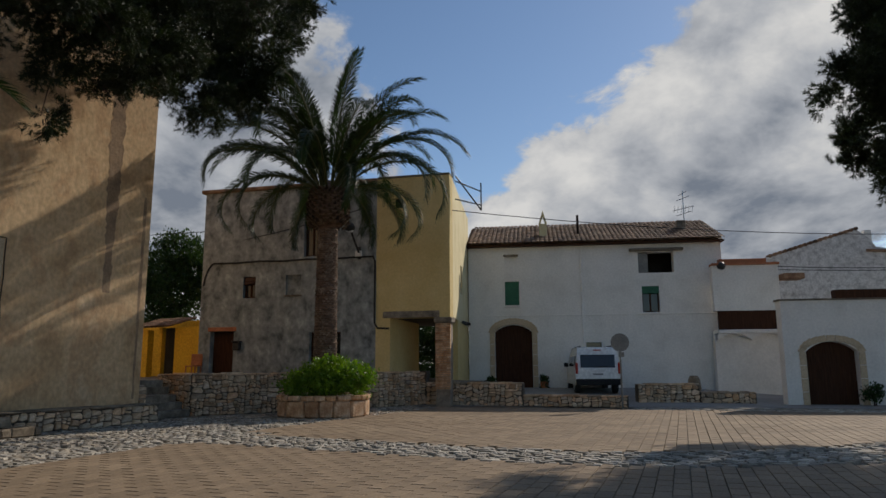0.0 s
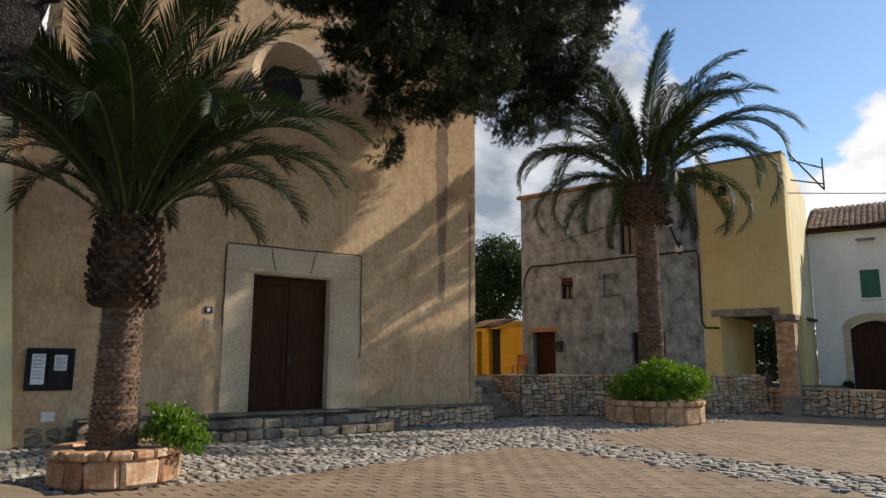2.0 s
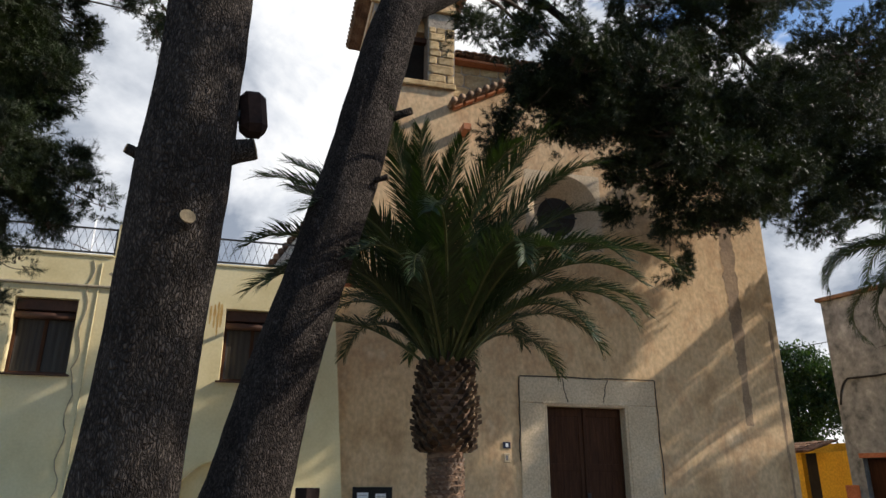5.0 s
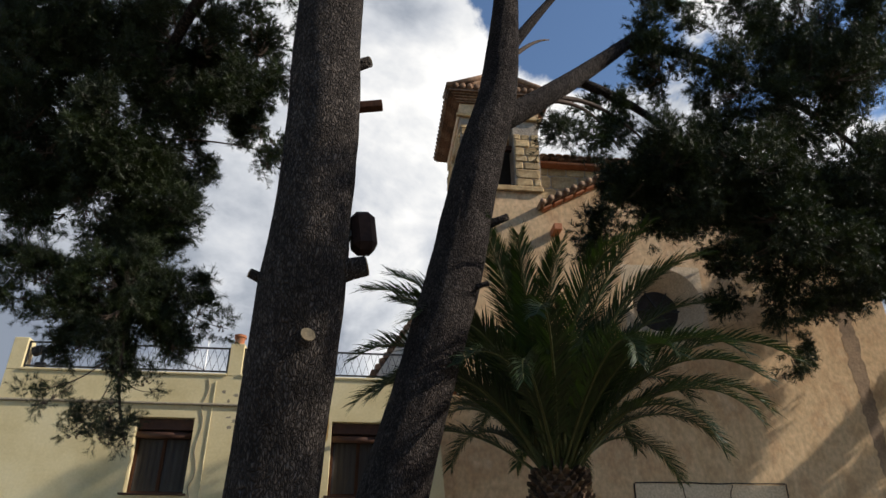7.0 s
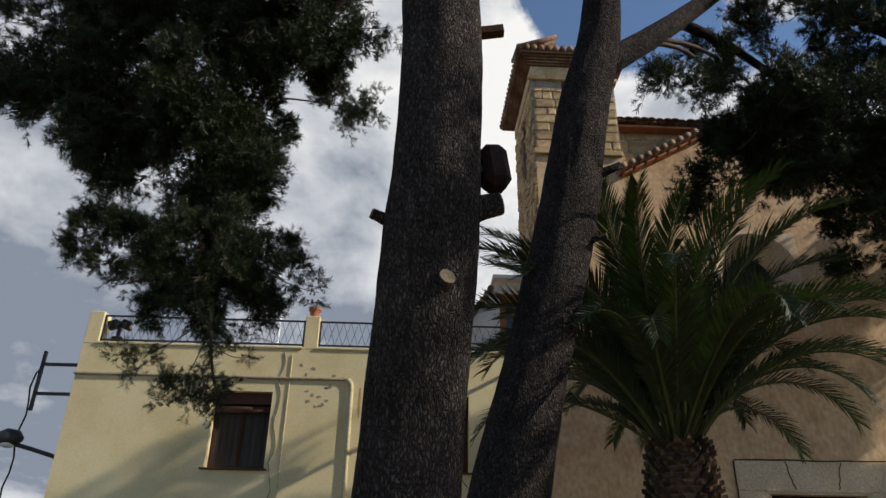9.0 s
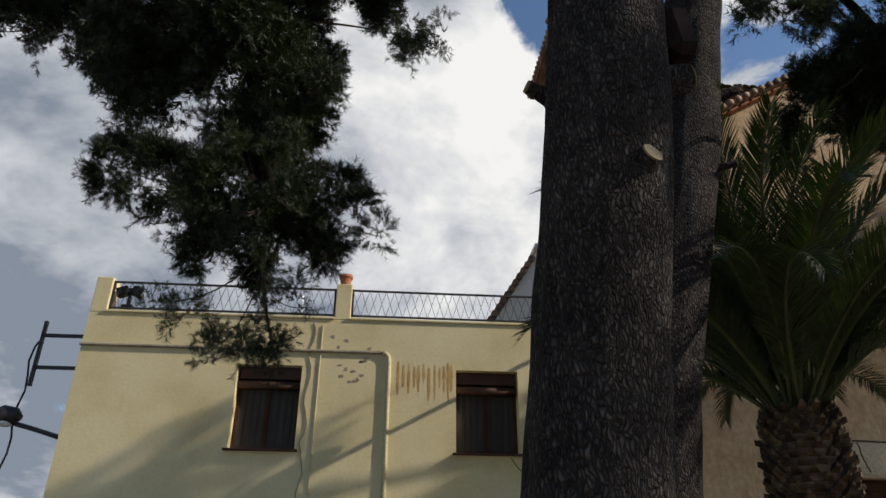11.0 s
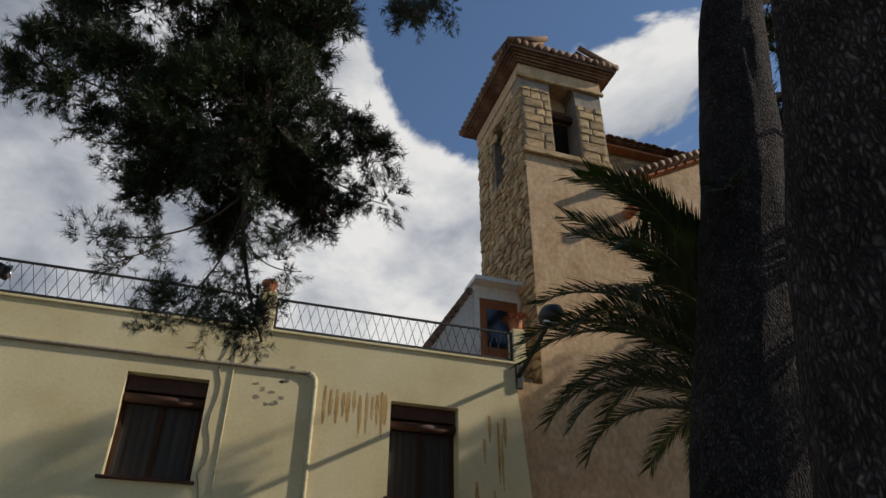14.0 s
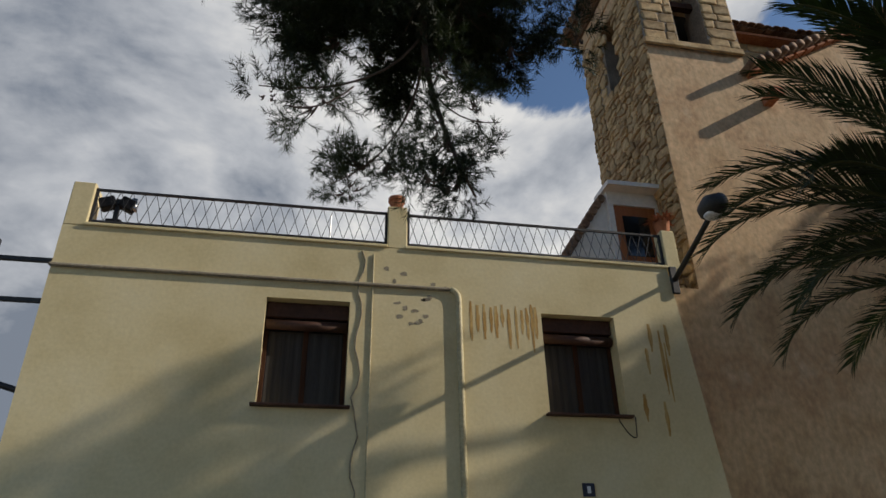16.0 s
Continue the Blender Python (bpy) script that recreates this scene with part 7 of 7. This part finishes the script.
    tagged(part("leaf_base_cover", bm, M_BOOT, pm, "cut brown leaf bases in spirals"), kind="stuff")
    zc = trunk_h + boss_h * 0.92
    for i in range(count):
        t = (i + 0.5) / count                         # 0: upright heart, 1: lowest hanging
        a = i * 2.39996 + rg.uniform(-0.12, 0.12)
        tilt = -24 + (24 + low) * t ** 1.15 + rg.uniform(-6, 6)
        s = spread * (0.80 + 0.28 * math.sin(math.pi * min(1, 0.25 + 0.75 * t))) * rg.uniform(0.92, 1.06)
        ob = new("frond", variants[min(3, int(t * 3.0 + rg.uniform(0, 1.3)))])
        ob.parent = pm
        ob.matrix_basis = Matrix.Translation((math.cos(a) * boss_r * 0.55, math.sin(a) * boss_r * 0.55, zc + 0.25 * (1 - t))) @ Matrix.Rotation(a, 4, 'Z') @ Matrix.Rotation(radians(tilt), 4, 'Y') @ Matrix.Rotation(radians(rg.uniform(-14, 14)), 4, 'X') @ Matrix.Diagonal((s, s, s, 1))
    return pm


near_fronds = [frond_mesh("frond", 100 + i, arch=(0.62, 0.85, 1.08, 1.25)[i], leaflets=128, leaf=0.47, droop=0.16, w=0.0155) for i in range(4)]
far_fronds = [frond_mesh("frond", 200 + i, arch=(0.78, 1.1, 1.5, 1.8)[i], leaflets=118, leaf=0.38, droop=0.34, w=0.015) for i in range(4)]
palm(-10.35, 1.78, 0.30, 2.05, 0.4, 0.27, 0.43, 1.30, 1.10, 52, 5, "date palm with a swollen boss and arching green fronds", near_fronds, 8)
palm(-12.33, 16.1, 0.45, 5.15, 0.4, 0.31, 0.62, 1.2, 1.36, 44, 6, "tall date palm with a full crown of arching fronds", far_fronds, 28)


def planter(name, x, y, r, h, seed, label, n):
    pl = thing(name, label, "planter", pose(x, y, 0), group="round stone planters")
    bm = bmesh.new()
    tube(bm, [(0, 0, 0), (0, 0, h - 0.02)], r - 0.06, 40)
    part("core", bm, M_MORTAR, pl)
    bm = bmesh.new()
    tube(bm, [(0, 0, h - 0.05), (0, 0, h - 0.012)], r - 0.18, 32)
    part("soil", bm, M_EARTH, pl, "dry soil")
    rg = random.Random(seed)
    rows = ((0.0, h * 0.80, n), (h * 0.80, h * 0.24, int(n * 1.5)))
    for z0, hh, k in rows:
        start = rg.random()
        a = start
        while a < start + 6.27:
            da = 6.283 / k * rg.uniform(0.75, 1.3)
            if start + 6.283 - a - da < 0.18:
                da = start + 6.283 - a
            wd = da * r * 0.94
            cap = z0 > 0
            bm = rock(rg, wd, 0.27 if cap else 0.18, hh * (1.0 if cap else 0.97), lumps=0.34 if cap else 0.2)
            ob = part("stone", bm, M_STONE_RED, pl)
            am = a + da / 2
            ob.matrix_basis = Matrix.Translation((math.cos(am) * (r - 0.07), math.sin(am) * (r - 0.07), z0 + 0.004)) @ Matrix.Rotation(am + math.pi / 2, 4, 'Z')
            a += da
    return pl


planter("stone_planter", -10.4, 1.85, 0.80, 0.45, 81, "round planter of orange stones around a palm", 14)
planter("stone_planter", -12.33, 16.1, 1.30, 0.58, 82, "large round planter of orange stones around a tall palm", 16)


def leaf_mass(parent, name, blobs, seed, mat, size=0.05, label=""):
    """Bush or tree foliage: folded leaf blades in tufts (centre, radii, count)."""
    rs = np.random.RandomState(seed)
    vs, fs = [], []
    o = 0
    for c, r, n in blobs:
        c, r = np.array(c), np.array(r)
        l = rs.normal(size=(max(5, n // 30), 3))
        l /= np.linalg.norm(l, axis=1)[:, None]
        l *= rs.uniform(0.45, 1.0, size=(len(l), 1))
        pick = l[rs.randint(len(l), size=n)]
        p = c + (pick + rs.normal(size=(n, 3)) * 0.17) * r
        m = turns(rs, n, pick * 0.5 + rs.normal(size=(n, 3)) * 0.6 + np.array([0, 0, 0.5]))
        s = size * rs.uniform(0.7, 1.35, size=(n, 1, 1))
        quad = np.array([[0, 0, 0], [0.32, 0.12, 0.5], [0, 0, 1.0], [-0.32, 0.12, 0.5]])
        q = np.einsum('nij,kj->nki', m, quad) * s + p[:, None, :]
        vs.append(q.reshape(-1, 3))
        fs.append(np.arange(o, o + 4 * n).reshape(-1, 4))
        o += 4 * n
    return mesh_arrays(name, np.concatenate(vs), np.concatenate(fs), mat, parent, label)


def shrub(x, y, z, blobs, seed, mat, label, size=0.05, name="shrub"):
    sh = thing(name, label, "shrub", pose(x, y, z), group="shrubs")
    leaf_mass(sh, "foliage", blobs, seed, mat, size)
    bm = bmesh.new()
    rg = random.Random(seed)
    for k in range(9):
        c, r, n = blobs[k % len(blobs)]
        tube(bm, bez((rg.uniform(-0.08, 0.08), rg.uniform(-0.08, 0.08), -0.03), (c[0] * 0.5, c[1] * 0.5, c[2] * 0.8), (c[0] + r[0] * rg.uniform(-0.6, 0.6), c[1] + r[1] * rg.uniform(-0.6, 0.6), c[2] + r[2] * 0.5), 4), [0.012, 0.01, 0.008, 0.006, 0.004], 5)
    tagged(part("stem_cluster", bm, M_TWIG, sh), kind="stuff")
    return sh


shrub(-9.98, 2.5, 0.42, [((0, 0, 0.28), (0.30, 0.36, 0.28), 1500), ((0.1, 0.25, 0.12), (0.24, 0.28, 0.2), 800), ((-0.15, -0.25, 0.4), (0.2, 0.2, 0.25), 500)], 83, M_BUSH, "small bright green bush in a palm planter", 0.055)
shrub(-11.95, 15.6, 0.55, [((0, 0, 0.5), (0.75, 0.7, 0.48), 5200), ((0.65, 0.55, 0.5), (0.6, 0.6, 0.5), 3200), ((-0.55, -0.45, 0.35), (0.5, 0.5, 0.4), 2200), ((0.3, -0.1, 0.85), (0.5, 0.5, 0.28), 1200)], 84, M_BUSH, "thick fresh green bush filling the large planter", 0.075)
bed = thing("tree_bed", "earth bed with a low edge around two pines", "flower bed", pose(-8.3, -1.6, 0))
bm = bmesh.new()
tube(bm, [(0, 0, 0), (0, 0, 0.22), (0, 0, 0.30)], [2.45, 2.4, 2.0], 40)
part("soil", bm, M_EARTH, bed)
rg = random.Random(85)
for k in range(12):
    a = rg.uniform(-0.6, 2.6)
    rr = rg.uniform(0.9, 1.7)
    shrub(-8.3 + math.cos(a) * rr * 1.25, -1.6 + math.sin(a) * rr * 0.95, 0.22, [((0, 0, 0.25), (0.32, 0.32, 0.24), 520), ((0.15, 0.1, 0.42), (0.2, 0.2, 0.2), 260)], 86 + k, M_HEDGE, "straggly grey-green shrub at the foot of the pines", 0.05)


def leafy_tree(x, y, z, h, blobs, seed, label, size=0.13, name="broadleaf_tree"):
    tr = thing(name, label, "tree", pose(x, y, z), group="broadleaf trees")
    bm = bmesh.new()
    tube(bm, bez((0, 0, 0), (0.1, 0, h * 0.3), (0.05, 0.1, h * 0.7), 8), [0.2 - 0.015 * i for i in range(9)], 10)
    for c, r, n in blobs:
        tube(bm, bez((0.05, 0, h * 0.35), (c[0] * 0.4, c[1] * 0.4, c[2] * 0.8), c, 5), [0.09, 0.075, 0.06, 0.045, 0.03, 0.015], 6)
    part("trunk", bm, M_TWIG, tr)
    leaf_mass(tr, "crown", [(c, r, int(n * 2.4)) for c, r, n in blobs], seed, M_TREE, size * 1.15)
    return tr


leafy_tree(-31.5, 26.5, 0.9, 6, [((0, 0, 4.6), (2.2, 2.0, 1.6), 3600), ((1.6, 0.6, 5.8), (1.5, 1.5, 1.2), 2200), ((-1.6, 0, 5.6), (1.7, 1.6, 1.4), 2400), ((0.4, 0, 7.0), (1.5, 1.5, 1.1), 1900), ((0.3, -0.5, 2.6), (1.6, 1.4, 1.1), 1800)], 91, "dark green broadleaf tree behind the church")
leafy_tree(-27.8, 27.5, 0.9, 6, [((0, 0, 4.2), (1.8, 1.8, 1.6), 2800), ((-0.6, 0.3, 5.8), (1.4, 1.4, 1.1), 1800), ((0.9, 0, 2.6), (1.5, 1.4, 1.2), 1800), ((1.0, 0, 5.2), (1.2, 1.2, 1.0), 1300)], 92, "broadleaf tree beside the grey house")
leafy_tree(-36, 24.0, 0.9, 6, [((0, 0, 4.6), (2.4, 2.2, 1.8), 3200), ((0.6, 0, 6.6), (1.8, 1.8, 1.3), 2000), ((0.9, 0, 2.4), (1.9, 1.6, 1.2), 1800)], 93, "broadleaf tree behind the church")
leafy_tree(-20.0, 36.5, 0.36, 5, [((0, 0, 3.4), (1.8, 1.8, 1.2), 2000), ((1.2, 0, 2.2), (1.4, 1.4, 1.0), 1300), ((-1.2, 0, 2.4), (1.4, 1.4, 1.0), 1300), ((0.3, -0.3, 0.9), (2.6, 1.6, 0.9), 2200)], 94, "green tree seen through the open passage")
for k, (x, y, z, s, lab) in enumerate(((-10.35, 29.35, 0.42, 0.8, "small leafy plant in a pot by the door"), (-12.6, 28.5, 0.42, 0.8, "low dark plant in a pot by the wall"), (2.1, 27.6, 0.0, 1.3, "spiky garden plant before the gate"), (3.4, 28.0, 0.0, 1.3, "round dark bush before the yard wall"), (0.0, 30.3, 0.1, 0.7, "small plant at the foot of the white wall"))):
    shrub(x, y, z, [((0, 0, 0.35 * s), (0.3 * s, 0.3 * s, 0.3 * s), 600)], 110 + k, M_TREE, lab, 0.09)
for x, y in ((-10.35, 29.35), (-12.6, 28.5)):
    pt = thing("plant_pot", "clay plant pot standing on the street", "plant pot", pose(x, y, rise(x, y) - 0.01))
    bm = bmesh.new()
    tube(bm, [(0, 0, 0), (0, 0, 0.26), (0, 0, 0.3)], [0.14, 0.19, 0.2], 14)
    part("pot", bm, M_CLAY, pt)
urn = thing("stone_urn", "grey stone urn on the low wall", "urn", pose(-3.75, 28.0, 0.0))
bm = bmesh.new()
tube(bm, [(0, 0, 0), (0, 0, 0.3), (0, 0, 0.5), (0, 0, 0.85), (0, 0, 1.0)], [0.22, 0.20, 0.26, 0.22, 0.15], 14)
part("body", bm, M_STEP, urn)

# pavers nearest the walk, each by itself
for q, (x, y) in near_pavers:
    me = bpy.data.meshes.new("paver")
    fc = []
    for k in range(4):
        m = (k + 1) % 4
        fc += [(3 * k, 3 * m, 3 * m + 1, 3 * k + 1), (3 * k + 1, 3 * m + 1, 3 * m + 2, 3 * k + 2)]
    fc.append((2, 5, 8, 11))
    me.from_pydata([(a - x, b - y, c) for a, b, c in q], [], fc)
    ob = part("paver", me, M_PAVER, pavers)
    ob.location = (x, y, 0)
